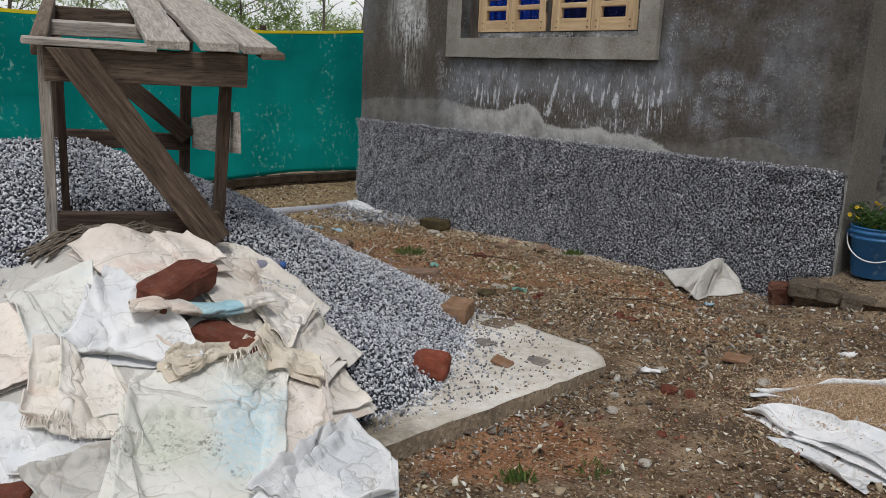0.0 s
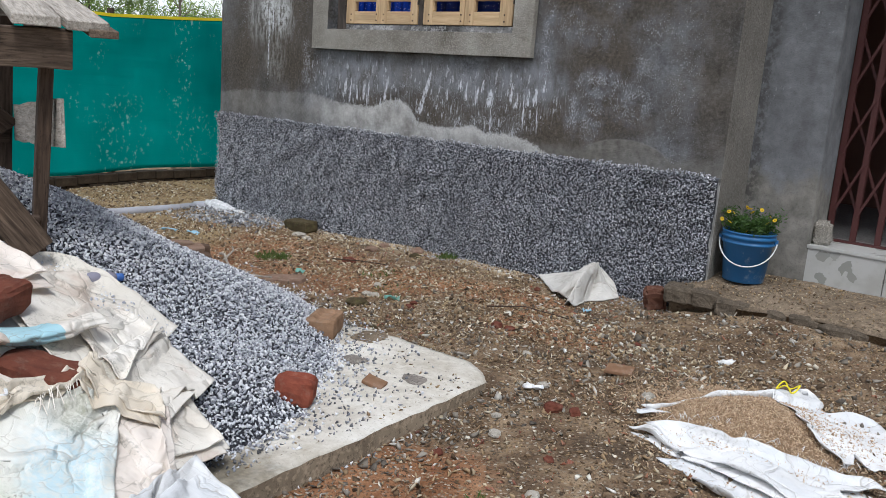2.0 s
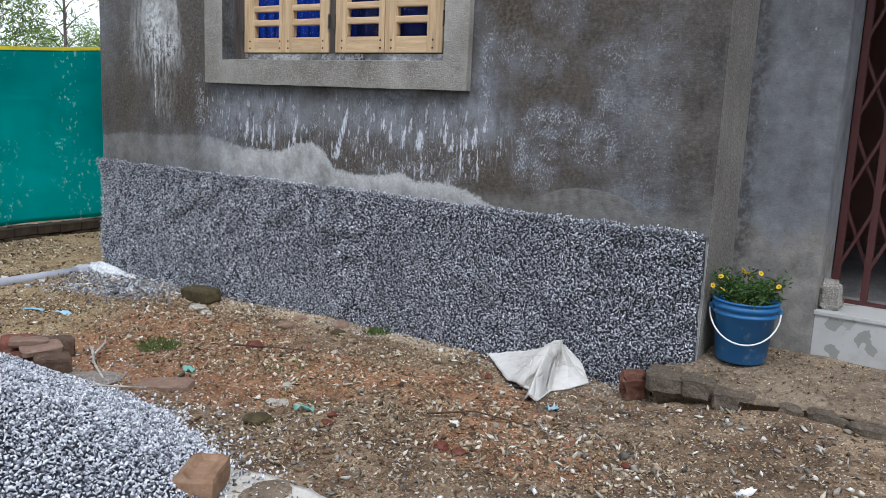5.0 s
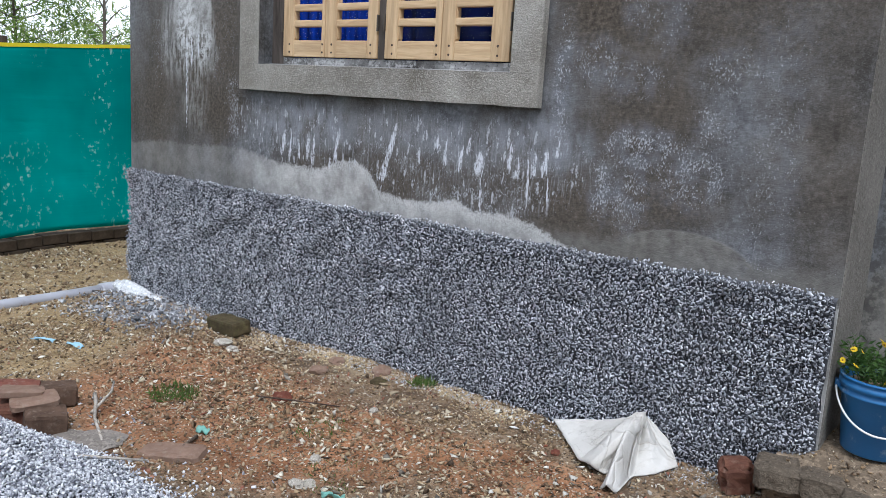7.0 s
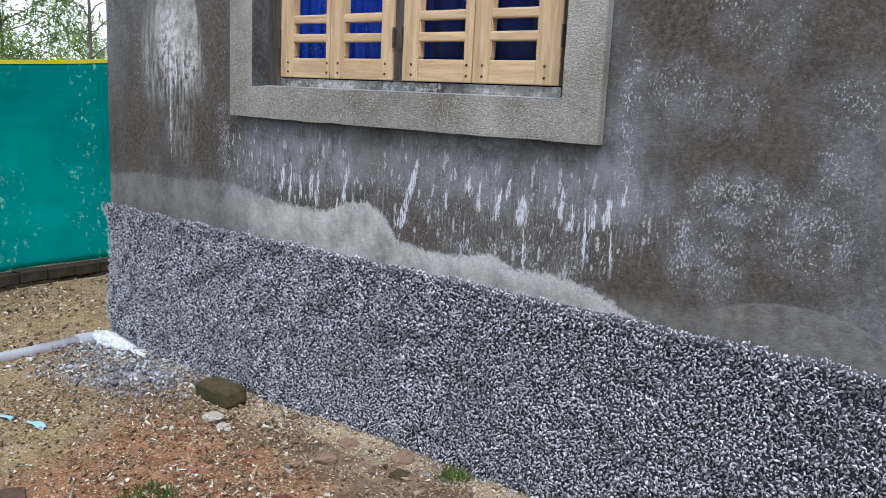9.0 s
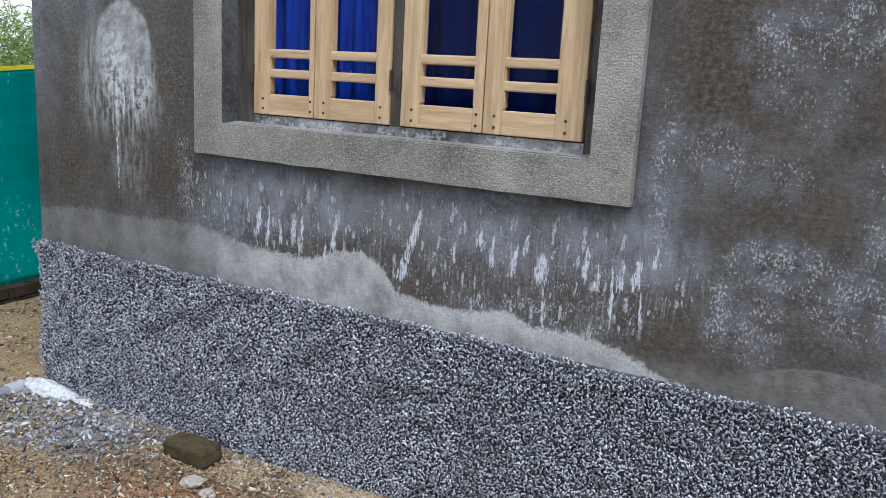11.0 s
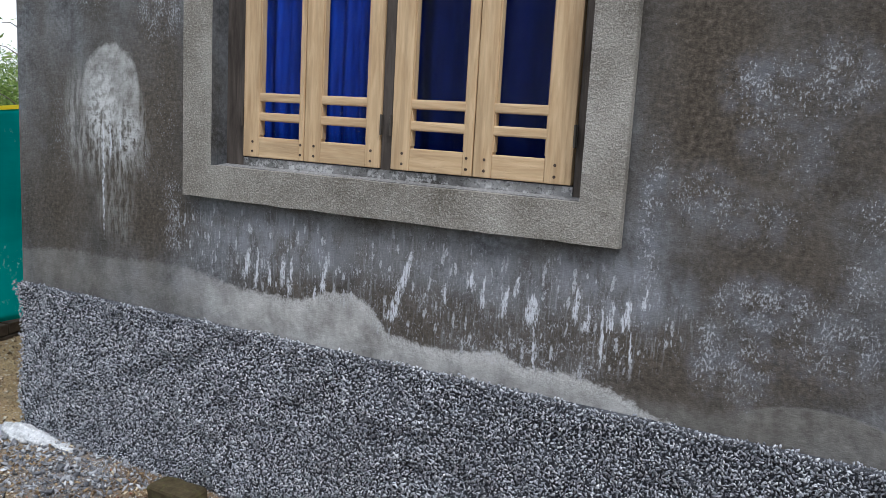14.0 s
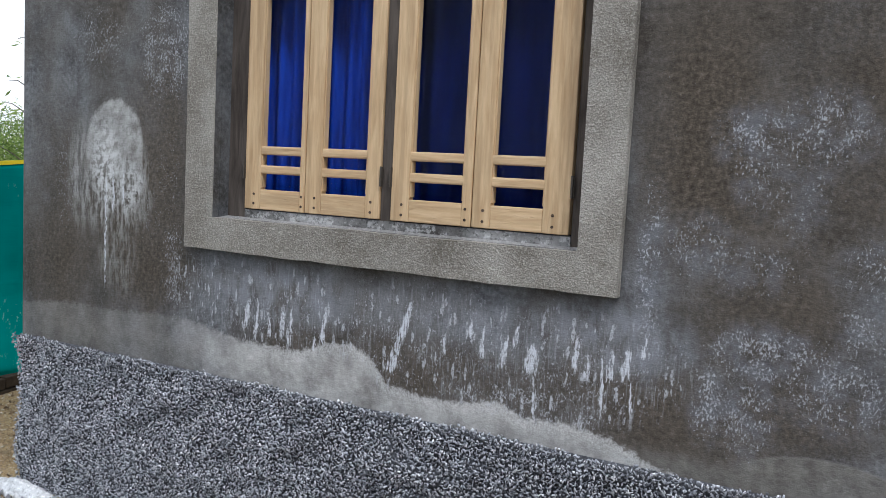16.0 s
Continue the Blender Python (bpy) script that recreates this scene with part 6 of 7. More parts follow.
# ---------- sacks ----------
class Relief:
    """A height map that grows as sacks are laid on it."""

    def __init__(self, x0, x1, y0, y1, base, cell=0.012):
        self.x0, self.y0, self.cell = x0, y0, cell
        gx, gy = np.arange(x0, x1, cell), np.arange(y0, y1, cell)
        self.h = base(*np.meshgrid(gx, gy, indexing="ij"))

    def at(self, x, y):
        u = np.clip((x - self.x0) / self.cell, 0, self.h.shape[0] - 1.001)
        v = np.clip((y - self.y0) / self.cell, 0, self.h.shape[1] - 1.001)
        i, j = u.astype(int), v.astype(int)
        a, b, h = u - i, v - j, self.h
        return (h[i, j] * (1 - a) + h[i + 1, j] * a) * (1 - b) + (h[i, j + 1] * (1 - a) + h[i + 1, j + 1] * a) * b

    def add(self, p):
        q = np.concatenate([p.reshape(-1, 3), ((p[1:] + p[:-1]) / 2).reshape(-1, 3), ((p[:, 1:] + p[:, :-1]) / 2).reshape(-1, 3)])
        i = np.clip(((q[:, 0] - self.x0) / self.cell + 0.5).astype(int), 0, self.h.shape[0] - 1)
        j = np.clip(((q[:, 1] - self.y0) / self.cell + 0.5).astype(int), 0, self.h.shape[1] - 1)
        np.maximum.at(self.h, (i, j), q[:, 2] + 0.017)


def settle(corners, relief, slack, seed, n, steps=150, ragged=0.05, lift=0.03):
    """Cloth a little too large for its place, dropped on the relief: it buckles into creases and hangs over edges."""
    rng = np.random.default_rng(seed)
    c = np.array(corners, float)
    U, V = np.meshgrid(np.linspace(0, 1, n), np.linspace(0, 1, n), indexing="ij")
    U2 = U + ragged * fbm(V * 1.0, U * 0.4, 2.6, seed, 3) * np.abs(2 * U - 1) ** 2
    V2 = V + ragged * fbm(U * 1.0, V * 0.4, 2.6, seed + 5, 3) * np.abs(2 * V - 1) ** 2
    P = c[0] * ((1 - U2) * (1 - V2))[..., None] + c[1] * (U2 * (1 - V2))[..., None] + c[2] * (U2 * V2)[..., None] + c[3] * ((1 - U2) * V2)[..., None]
    z = relief.at(P[..., 0], P[..., 1])
    p = np.concatenate([P, z[..., None]], -1)
    links = []
    for du, dv, k in ((1, 0, 1.0), (0, 1, 1.0), (1, 1, 0.5), (1, -1, 0.5), (2, 0, 0.30), (0, 2, 0.30)):
        a = (slice(0, n - du), slice(max(0, -dv), n - max(0, dv)))
        b = (slice(du, n), slice(max(0, dv), n + min(0, dv)))
        stretch = 1 + slack * (1.0 if du + abs(dv) < 3 else 0.75)
        links.append((a, b, np.linalg.norm(p[b] - p[a], axis=-1) * stretch, k))
    p[..., 2] += lift + 0.008 * fbm(p[..., 0], p[..., 1], 6, seed + 3, 2) + rng.normal(0, 0.0008, (n, n))
    old = p.copy()
    for it in range(steps):
        vel = (p - old) * 0.90
        old = p.copy()
        p = p + vel
        p[..., 2] -= 0.0005
        for _ in range(3):
            for a, b, rest, k in links:
                d = p[b] - p[a]
                ln = np.linalg.norm(d, axis=-1)
                m = (0.35 * k * (ln - rest) / np.maximum(ln, 1e-6))[..., None] * d
                p[a] += m
                p[b] -= m
        floor_ = relief.at(p[..., 0], p[..., 1]) + 0.004
        hit = p[..., 2] < floor_
        p[..., 2] = np.where(hit, floor_, p[..., 2])
        old[hit] = old[hit] * 0.2 + p[hit] * 0.8
    return p


HEAP = Relief(2.3, 4.6, -4.3, -2.1, top_z)


def sack(corners, material, label, seed, slack=0.07, layers=2, relief=None, n=52, name="sack", group="old sacks in the heap", ragged=0.018, lift=0.03):
    """A flattened empty sack: a settled upper cloth, with the edges of its under layers showing."""
    relief = relief or HEAP
    p = settle(corners, relief, slack * (0.55 if name == "sack" else 0.7), seed, n, ragged=ragged, lift=lift)
    under = relief.at(p[..., 0], p[..., 1])
    relief.add(p)
    ob = thing(name, Matrix.Identity(4), label, "sack", group)
    for l in range(layers):
        q = p.copy()
        if l:
            mid_ = p.mean((0, 1))
            a = 0.05 * math.sin(seed * 3.1 + l * 2.0)
            d = q[..., :2] - mid_[:2]
            q[..., 0] = mid_[0] + (d[..., 0] * math.cos(a) - d[..., 1] * math.sin(a)) + 0.020 * math.cos(seed + 2 * l)
            q[..., 1] = mid_[1] + (d[..., 0] * math.sin(a) + d[..., 1] * math.cos(a)) + 0.020 * math.sin(seed + 2 * l)
            q[..., 2] = np.maximum(p[..., 2] - 0.015 * l, np.minimum(under + 0.002, p[..., 2] - 0.008))
        else:
            w_ = np.linspace(-1, 1, n)
            rim = np.maximum(np.abs(w_)[:, None], np.abs(w_)[None, :]) ** 9
            q[..., 2] += 0.026 * rim * (0.50 + 0.8 * fbm(q[..., 0], q[..., 1], 8, seed + 9, 2))
        me = raw_mesh("cloth_layer", q.reshape(-1, 3), grid_faces(n, n))
        me.polygons.foreach_set("use_smooth", [True] * len(me.polygons))
        co = link_mesh("cloth_layer", me, material, ob)
        md = co.modifiers.new("thick", "SOLIDIFY")
        md.thickness, md.offset = 0.003, 0.0
    return ob


sack(((2.95, -3.75), (3.56, -3.68), (3.80, -2.95), (3.08, -2.62)), SACK_GREY, "dusty cream sack at the bottom of the heap", 1, 0.04, 1, n=60)
sack(((2.884, -2.928), (3.001, -2.640), (3.270, -2.425), (3.66, -2.90)), SACK_CREAM, "large cream woven sack spread over the gravel edge", 2, 0.07, 2, n=60)
sack(((3.640, -2.84), (3.630, -2.63), (3.815, -2.64), (3.84, -2.825)), SACK_CREAM, "folded cream sack at the edge of the heap", 4, 0.10, 3)
sack(((3.60, -2.86), (3.360, -2.515), (3.535, -2.49), (3.720, -2.75)), SACK_CREAM, "cream sack with crumpled corners", 3, 0.10, 3)
sack(((3.40, -2.80), (3.25, -2.60), (3.38, -2.55), (3.62, -2.78)), SACK_CREAM, "creased cream sack folded over the large one", 19, 0.08, 2)
sack(((3.10, -3.56), (3.20, -3.36), (3.515, -3.335), (3.50, -3.56)), SACK_PINK, "pinkish worn cloth sack on the heap", 7, 0.10, 2)
sack(((3.07, -3.190), (2.885, -2.885), (3.23, -2.790), (3.345, -3.105)), SACK_PINK, "pinkish cream sack folded on top of the heap", 5, 0.10, 3)
sack(((3.150, -3.385), (3.200, -3.175), (3.455, -3.235), (3.465, -3.40)), SACK_BLUE, "faded sack with a pale blue tinge", 6, 0.07, 2)
sack(((3.530, -3.52), (3.60, -3.40), (3.785, -3.295), (3.72, -3.525)), SACK_WHITE, "bluish white folded sack at the foot of the heap", 13, 0.08, 3)
sack(((3.730, -3.50), (3.785, -3.30), (3.93, -3.33), (3.88, -3.47)), SACK_GREY, "crumpled worn sack at the foot of the heap", 14, 0.14, 2)
hem_a = sack(((3.462, -3.40), (3.485, -3.325), (3.690, -3.385), (3.630, -3.475)), SACK_CREAM, "cream sack with a frayed hem", 11, 0.07, 2)
hem_b = sack(((3.485, -3.340), (3.545, -3.245), (3.785, -3.255), (3.685, -3.41)), SACK_CREAM, "cream sack with a frayed hem", 12, 0.07, 2)
sack(((3.665, -2.85), (3.72, -2.75), (3.90, -2.83), (3.95, -3.01)), SACK_PINK, "pinkish sack corner hanging from the heap", 16, 0.16, 3)
hem_c = sack(((3.475, -3.10), (3.465, -2.98), (3.65, -2.89), (3.675, -3.01)), SACK_CREAM, "strip of cream sack with loose threads", 10, 0.14, 2, ragged=0.06)
sack(((3.605, -3.21), (3.680, -2.82), (4.03, -3.035), (3.93, -3.385)), SACK_PRINT, "large stained sack with blue and green faded print", 15, 0.05, 2, n=56)
sack(((3.300, -3.20), (3.280, -3.03), (3.44, -3.035), (3.475, -3.20)), SACK_CREAM, "ruffled cream sack under a brick", 18, 0.22, 2)
sack(((3.250, -3.145), (3.525, -3.035), (3.650, -3.055), (3.475, -3.335)), SACK_WHITE, "smooth bluish white folded sack", 8, 0.07, 2)
sack(((3.86, -2.745), (3.985, -2.70), (4.13, -2.80), (4.02, -3.12)), SACK_WHITE, "white sack corner standing up beside the slab", 17, 0.08, 2, lift=0.06)


def roll_of_cloth(pts, radius, material, label, seed, group, lift=0.012):
    """A sack rolled to a soft, flattened tube that lies on the heap; its loose edge shows along it."""
    ob = thing("rolled_sack", Matrix.Identity(4), label, "sack", group)
    p = np.array(pts)
    n, m = 60, 22
    t = np.linspace(0, 1, n)
    key = np.linspace(0, 1, len(p))
    cx, cy = np.interp(t, key, p[:, 0]) + 0.006 * vnoise(t, 0 * t, 9, seed), np.interp(t, key, p[:, 1])
    cz = np.convolve(np.pad(HEAP.at(cx, cy), 6, mode="edge"), np.ones(13) / 13, "valid")
    a = np.linspace(0, 2 * np.pi, m, endpoint=False)
    d = np.stack([np.gradient(cx), np.gradient(cy)], -1)
    d /= np.linalg.norm(d, axis=1)[:, None]
    T, A2 = np.meshgrid(t, a, indexing="ij")
    r = radius * (1 + 0.16 * vnoise(T * 5, 0.5 + 0.5 * np.cos(A2), 2.0, seed) + 0.16 * np.sin(A2 * 3 + T * 7 + seed) + 0.07 * np.sin(A2 * 7 - T * 16)) * (0.55 + 0.45 * np.sin(np.pi * (0.12 + 0.76 * T)))
    off, up = np.cos(A2) * r * 1.75, np.sin(A2) * r * 0.62
    X = cx[:, None] - d[:, 1][:, None] * off
    Y = cy[:, None] + d[:, 0][:, None] * off
    Z = (cz + lift)[:, None] + radius * 0.35 + up
    i, j = np.meshgrid(np.arange(n - 1), np.arange(m), indexing="ij")
    k2 = (j + 1) % m
    faces = np.stack([i * m + j, (i + 1) * m + j, (i + 1) * m + k2, i * m + k2], -1).reshape(-1, 4)
    me = raw_mesh("rolled_cloth", np.stack([X, Y, Z], -1).reshape(-1, 3), faces)
    me.polygons.foreach_set("use_smooth", [True] * len(me.polygons))
    link_mesh("rolled_cloth", me, material, ob)
    return ob, np.stack([X, Y, Z], -1)


rolled, rolled_at = roll_of_cloth(((3.45, -3.16), (3.465, -3.05), (3.475, -2.90), (3.445, -2.745)), 0.027, SACK_CREAM, "rolled cream sack with a faded blue band", 9, "old sacks in the heap")
band = rolled_at[27:44].copy()
centre = band.mean(1, keepdims=True)
band = centre + (band - centre) * 1.025
nb, mb = band.shape[:2]
ii, jj = np.meshgrid(np.arange(nb - 1), np.arange(mb), indexing="ij")
me = raw_mesh("printed_band", band.reshape(-1, 3), np.stack([ii * mb + jj, (ii + 1) * mb + jj, (ii + 1) * mb + (jj + 1) % mb, ii * mb + (jj + 1) % mb], -1).reshape(-1, 4))
me.polygons.foreach_set("use_smooth", [True] * len(me.polygons))
link_mesh("printed_band", me, BLUE_PRINT, rolled, "faded light blue print")
sack(((3.615, -3.12), (3.605, -2.85), (3.665, -2.86), (3.675, -3.12)), SACK_TAN, "crumpled tan strip of sack lying across the heap", 21, 0.16, 2, n=44, ragged=0.05)
sack(((3.60, -2.87), (3.68, -2.735), (3.765, -2.755), (3.665, -2.89)), SACK_TAN, "tan turned-out corner of a sack", 22, 0.12, 2, n=36, ragged=0.05)

for x, y, m, size, label, seed in ((3.365, -2.995, (9, -9, 116), (0.235, 0.112, 0.075), "dark red brick weighing down the sacks", 4), (3.552, -2.938, (4, 12, 40), (0.20, 0.10, 0.065), "dark red brick tucked between the sacks", 5)):
    brick("brick", pose(x, y, float(HEAP.at(np.array(x), np.array(y))) + (0.0 if seed == 4 else -0.052), *m), size, BRICK_DARK, label, seed, False, 0.010)



def fringe(owner, a, b, count, length, seed):
    """Loose threads along a torn hem from a to b."""
    rr = random.Random(seed)
    bm = bmesh.new()
    for k in range(count):
        u = (k + rr.random()) / count
        x, y = a[0] + (b[0] - a[0]) * u, a[1] + (b[1] - a[1]) * u
        l = length * rr.uniform(0.4, 1.3)
        z = float(HEAP.at(np.array(x), np.array(y))) - 0.004
        dx, dy = 0.75 + 0.4 * rr.uniform(-1, 1), -0.35 + 0.5 * rr.uniform(-1, 1)
        x2, y2 = x + dx * l, y + dy * l
        z2 = max(float(HEAP.at(np.array(x2), np.array(y2))) + 0.002, z - l * 0.9)
        tube(bm, [(x, y, z), ((x + x2) / 2, (y + y2) / 2, (z + z2) / 2 + 0.003), (x2, y2, z2)], 0.0011, 3)
    part("frayed_hem", bm, SACK_CREAM, owner, "loose cream threads")


fringe(hem_a, (3.632, -3.47), (3.69, -3.39), 50, 0.020, 1)
fringe(hem_b, (3.69, -3.405), (3.785, -3.26), 60, 0.022, 2)
fringe(hem_c, (3.655, -2.90), (3.675, -3.005), 22, 0.03, 3)

# stiff grass tied behind the sacks
bm = bmesh.new()
rr = random.Random(5)
for k in range(70):
    y0 = -3.30 + 0.22 * rr.random()
    p = [Vector((2.93 + 0.12 * rr.random(), y0 + 0.30 * u - 0.08 * u * u, 0.45 + 0.20 * u - 0.16 * u * u + 0.025 * rr.random())) for u in (0, 0.35, 0.7, 1.0)]
    tube(bm, p, 0.0035, 4, 0.5)
ob = part("straw_bundle", bm, timber("dry_straw", (0.10, 0.08, 0.06), (0.24, 0.20, 0.155)))
tagged(ob, "bundle of dry grey-brown straw behind the sacks", "straw", kind="stuff")

# bottle at the foot of the heap
bottle = thing("plastic_bottle", pose(3.80, -3.47, 0.088, 84, 8, 115) @ Matrix.Scale(0.8, 4), "small bottle with a pale blue label among the sacks", "bottle")
bm = bmesh.new()
lathe(bm, [(0.001, -0.06), (0.03, -0.06), (0.033, -0.05), (0.033, 0.02), (0.026, 0.05), (0.013, 0.07), (0.013, 0.085), (0.001, 0.085)], 20)
part("body", bm, paint("brown_plastic", (0.10, 0.05, 0.03), 0.3), bottle, "", True)
bm = bmesh.new()
lathe(bm, [(0.0336, -0.04), (0.0336, 0.015)], 20)
part("label", bm, BLUE_SCRAP, bottle, "faded pale blue label", True)
z = float(HEAP.at(np.array(3.085), np.array(-2.545)))
flask = thing("plastic_bottle", pose(3.085, -2.545, z + 0.002, -96, 0, 4) @ Matrix.Scale(0.72, 4), "empty clear plastic bottle with a blue cap on the sacks", "bottle")
bm = bmesh.new()
lathe(bm, [(0.001, -0.085), (0.022, -0.085), (0.026, -0.078), (0.0255, -0.03), (0.0245, -0.025), (0.026, -0.02), (0.026, 0.02), (0.024, 0.034), (0.014, 0.052), (0.012, 0.054)], 20)
part("body", bm, paint("hazy_clear_plastic", (0.30, 0.29, 0.36), 0.2, (0.30, 0.24, 0.28), 0.5, 30), flask, "", True)
bm = bmesh.new()
lathe(bm, [(0.012, 0.050), (0.0165, 0.050), (0.0165, 0.080), (0.015, 0.083), (0.001, 0.083)], 20)
part("cap", bm, paint("blue_cap", (0.05, 0.14, 0.42), 0.4), flask, "blue screw cap", True)
brick("brick", pose(3.68, -3.56, 0.06, 0, 0, 48), (0.22, 0.11, 0.075), BRICK_DARK, "dark red brick at the foot of the sack heap", 91)


# ---------- grain husk on torn sacks ----------
def yard(x, y):
    return ground_z(x, y) + 0.004


def husk_z(x, y):
    return ground_z(x, y) + 0.05 * np.exp(-((x - 4.60) / 0.22) ** 2 - ((y + 1.29) / 0.20) ** 2) + 0.006


TS = "torn sacks in the yard"
YARD = Relief(4.2, 5.3, -2.0, -0.7, lambda x, y: husk_z(x, y) - 0.003)
sack(((4.36, -1.42), (4.38, -1.36), (4.72, -0.96), (4.66, -0.90)), SACK_WHITE, "frayed white sack hem under the husk", 43, 0.06, 1, YARD, 30, "torn_sack", TS, 0.15)
sack(((4.50, -1.68), (4.60, -1.60), (4.90, -1.62), (4.80, -1.80)), SACK_WHITE, "shredded strip of white sack", 42, 0.12, 1, YARD, 36, "torn_sack", TS, 0.18)
sack(((4.39, -1.60), (4.40, -1.53), (4.93, -1.50), (4.97, -1.72)), SACK_WHITE, "torn bluish white sack edge before the husk", 41, 0.10, 2, YARD, 48, "torn_sack", TS, 0.16)
sack(((4.62, -1.10), (4.66, -0.86), (5.00, -1.16), (4.90, -1.46)), SACK_WHITE, "crumpled torn white sack beside the husk", 44, 0.22, 2, YARD, 56, "torn_sack", TS, 0.16, 0.06)
nx = 60
HX, HY = np.meshgrid(np.linspace(4.28, 4.96, nx), np.linspace(-1.62, -0.95, nx), indexing="ij")
HZ = husk_z(HX, HY) - 0.012 * np.clip(((HX - 4.61) / 0.3) ** 2 + ((HY + 1.29) / 0.3) ** 2 - 0.75, 0, 2) * 4
husk = thing("husk_heap", Matrix.Identity(4), "low heap of tan grain husk spilled on a torn sack", "husk", kind="stuff")
link_mesh("bed", raw_mesh("bed", np.stack([HX, HY, HZ], -1).reshape(-1, 3), grid_faces(nx, nx)), cement("husk_dust", (0.26, 0.17, 0.10), (0.42, 0.29, 0.18), 200), husk)
rng = np.random.default_rng(71)
x, y = rng.normal(4.60, 0.18, 11000), rng.normal(-1.29, 0.16, 11000)
grain = chip_shapes(8, 0.3, 73)
grain = [(v * np.array((1.5, 0.5, 1.0)), f) for v, f in grain]
link_mesh("husks", scatter("husks", np.stack([x, y, husk_z(x, y) + rng.uniform(-0.001, 0.003, 11000)], -1), rng.uniform(0.008, 0.015, 11000), grain, 74, 0.3), HUSK, husk)
bm = bmesh.new()
rr = random.Random(9)
for k in range(46):
    x, y = 4.44 + 0.5 * rr.random(), -1.50 + 0.06 * rr.random()
    if k > 30:
        x, y = 4.84 + 0.1 * rr.random(), -1.5 + 0.15 * rr.random()
    a, l = rr.uniform(0, 6.28), rr.uniform(0.01, 0.032)
    z = float(husk_z(x, y)) + 0.010
    tube(bm, [(x, y, z), (x + l * 0.5 * math.cos(a), y + l * 0.5 * math.sin(a), z + 0.012), (x + l * math.cos(a + 0.5), y + l * math.sin(a + 0.5), z - 0.004)], 0.0009, 3)
tagged(part("sack_threads", bm, SACK_WHITE), "loose white threads from the torn sack", "thread", kind="stuff")
bm = bmesh.new()
loop = [Vector((4.60 + 0.030 * math.cos(t) * (1 + 0.3 * math.sin(2 * t)), -0.96 + 0.026 * math.sin(t), 0.10 + 0.012 * math.sin(3 * t))) for t in np.linspace(0, 11.5, 50)]
tube(bm, loop, 0.0026, 6)
tagged(part("yellow_cord", bm, YELLOW, smooth=True), "loose loop of yellow plastic cord on the torn sack", "cord")

# ---------- pale cloth by the wall ----------
nr, na = 30, 150
Rr, An = np.meshgrid(np.linspace(0, 1, nr), np.linspace(0, 1, na), indexing="ij")
key = (0, 0.08, 0.20, 0.33, 0.43, 0.45, 0.50, 0.530, 0.565, 0.60, 0.66, 0.76, 0.86, 0.93, 1.0)
bx = np.interp(An, key, (3.31, 3.23, 3.01, 3.244, 3.307, 3.345, 3.362, 3.386, 3.414, 3.440, 3.421, 3.465, 3.507, 3.45, 3.40))
by = np.interp(An, key, (-0.035, -0.04, -0.07, -0.293, -0.33, -0.30, -0.265, -0.405, -0.42, -0.388, -0.242, -0.17, -0.08, -0.045, -0.035))
bz = np.interp(An, key, (0.10, 0.085, 0.04, 0.03, 0.045, 0.01, 0.01, 0.012, 0.045, 0.012, 0.01, 0.012, 0.02, 0.09, 0.12))
fold = np.interp(An, key, (0, 0, -0.012, 0.015, 0.060, -0.11, -0.125, -0.03, 0.060, 0.0, -0.040, 0.012, 0.0, 0, 0))
fat = np.sin(np.pi * Rr ** 0.75)
cx_, cy_ = 3.357 + (bx - 3.357) * Rr + 0.045 * fat * np.exp(-(((An - 0.43) / 0.018) ** 2)) - 0.018 * fat * np.exp(-(((An - 0.545) / 0.02) ** 2)), -0.058 + (by + 0.058) * Rr
cz_ = 0.158 + (bz - 0.158) * Rr + fold * fat + 0.003 * vnoise(cx_, cy_, 45, 3)
cz_ = np.maximum(cz_, ground_z(cx_, cy_) + 0.008)
me = raw_mesh("cloth", np.stack([cx_, cy_, cz_], -1).reshape(-1, 3), grid_faces(nr, na))
me.polygons.foreach_set("use_smooth", [True] * len(me.polygons))
ob = link_mesh("cloth", me, SACK_GREY)
md = ob.modifiers.new("thick", "SOLIDIFY")
md.thickness = 0.005
tagged(ob, "stiff off-white sack cloth draped in folds against the wall", "cloth")

# ---------- bucket with flowers ----------
bucket = thing("bucket", pose(4.04, 0.09, 0.206, 0, 0, 16) @ Matrix.Diagonal((0.885, 0.885, 0.95, 1)), "blue plastic bucket with white stains and a wire handle", "bucket")
bm = bmesh.new()
lathe(bm, [(0.001, 0.0), (0.100, 0.0), (0.104, 0.004), (0.124, 0.185), (0.133, 0.188), (0.134, 0.197), (0.128, 0.199), (0.129, 0.212), (0.137, 0.214), (0.138, 0.228), (0.131, 0.231), (0.132, 0.240), (0.138, 0.241), (0.137, 0.248), (0.128, 0.248), (0.124, 0.20), (0.122, 0.19)], 48)
part("body", bm, BUCKET_BLUE, bucket, "", True)
bm = bmesh.new()
lathe(bm, [(0.001, 0.225), (0.06, 0.222), (0.128, 0.212)], 24)
part("soil", bm, PLINTH, bucket)
bm = bmesh.new()
tube(bm, [(0.143 * math.cos(t) * (1.0 if abs(math.cos(t)) > 0.2 else 1.0), -0.143 * math.sin(t) * 0.98 - 0.002, 0.205 - 0.115 * math.sin(t) ** 1.0) for t in np.linspace(0, math.pi, 30)], 0.0035, 8)
part("handle", bm, WIRE, bucket, "white wire handle", True)
for s in (-1, 1):
    box_part("lug", (s * 0.138 - 0.01, -0.012, 0.192), (s * 0.138 + 0.01, 0.012, 0.218), BUCKET_BLUE, bucket, 0.004)

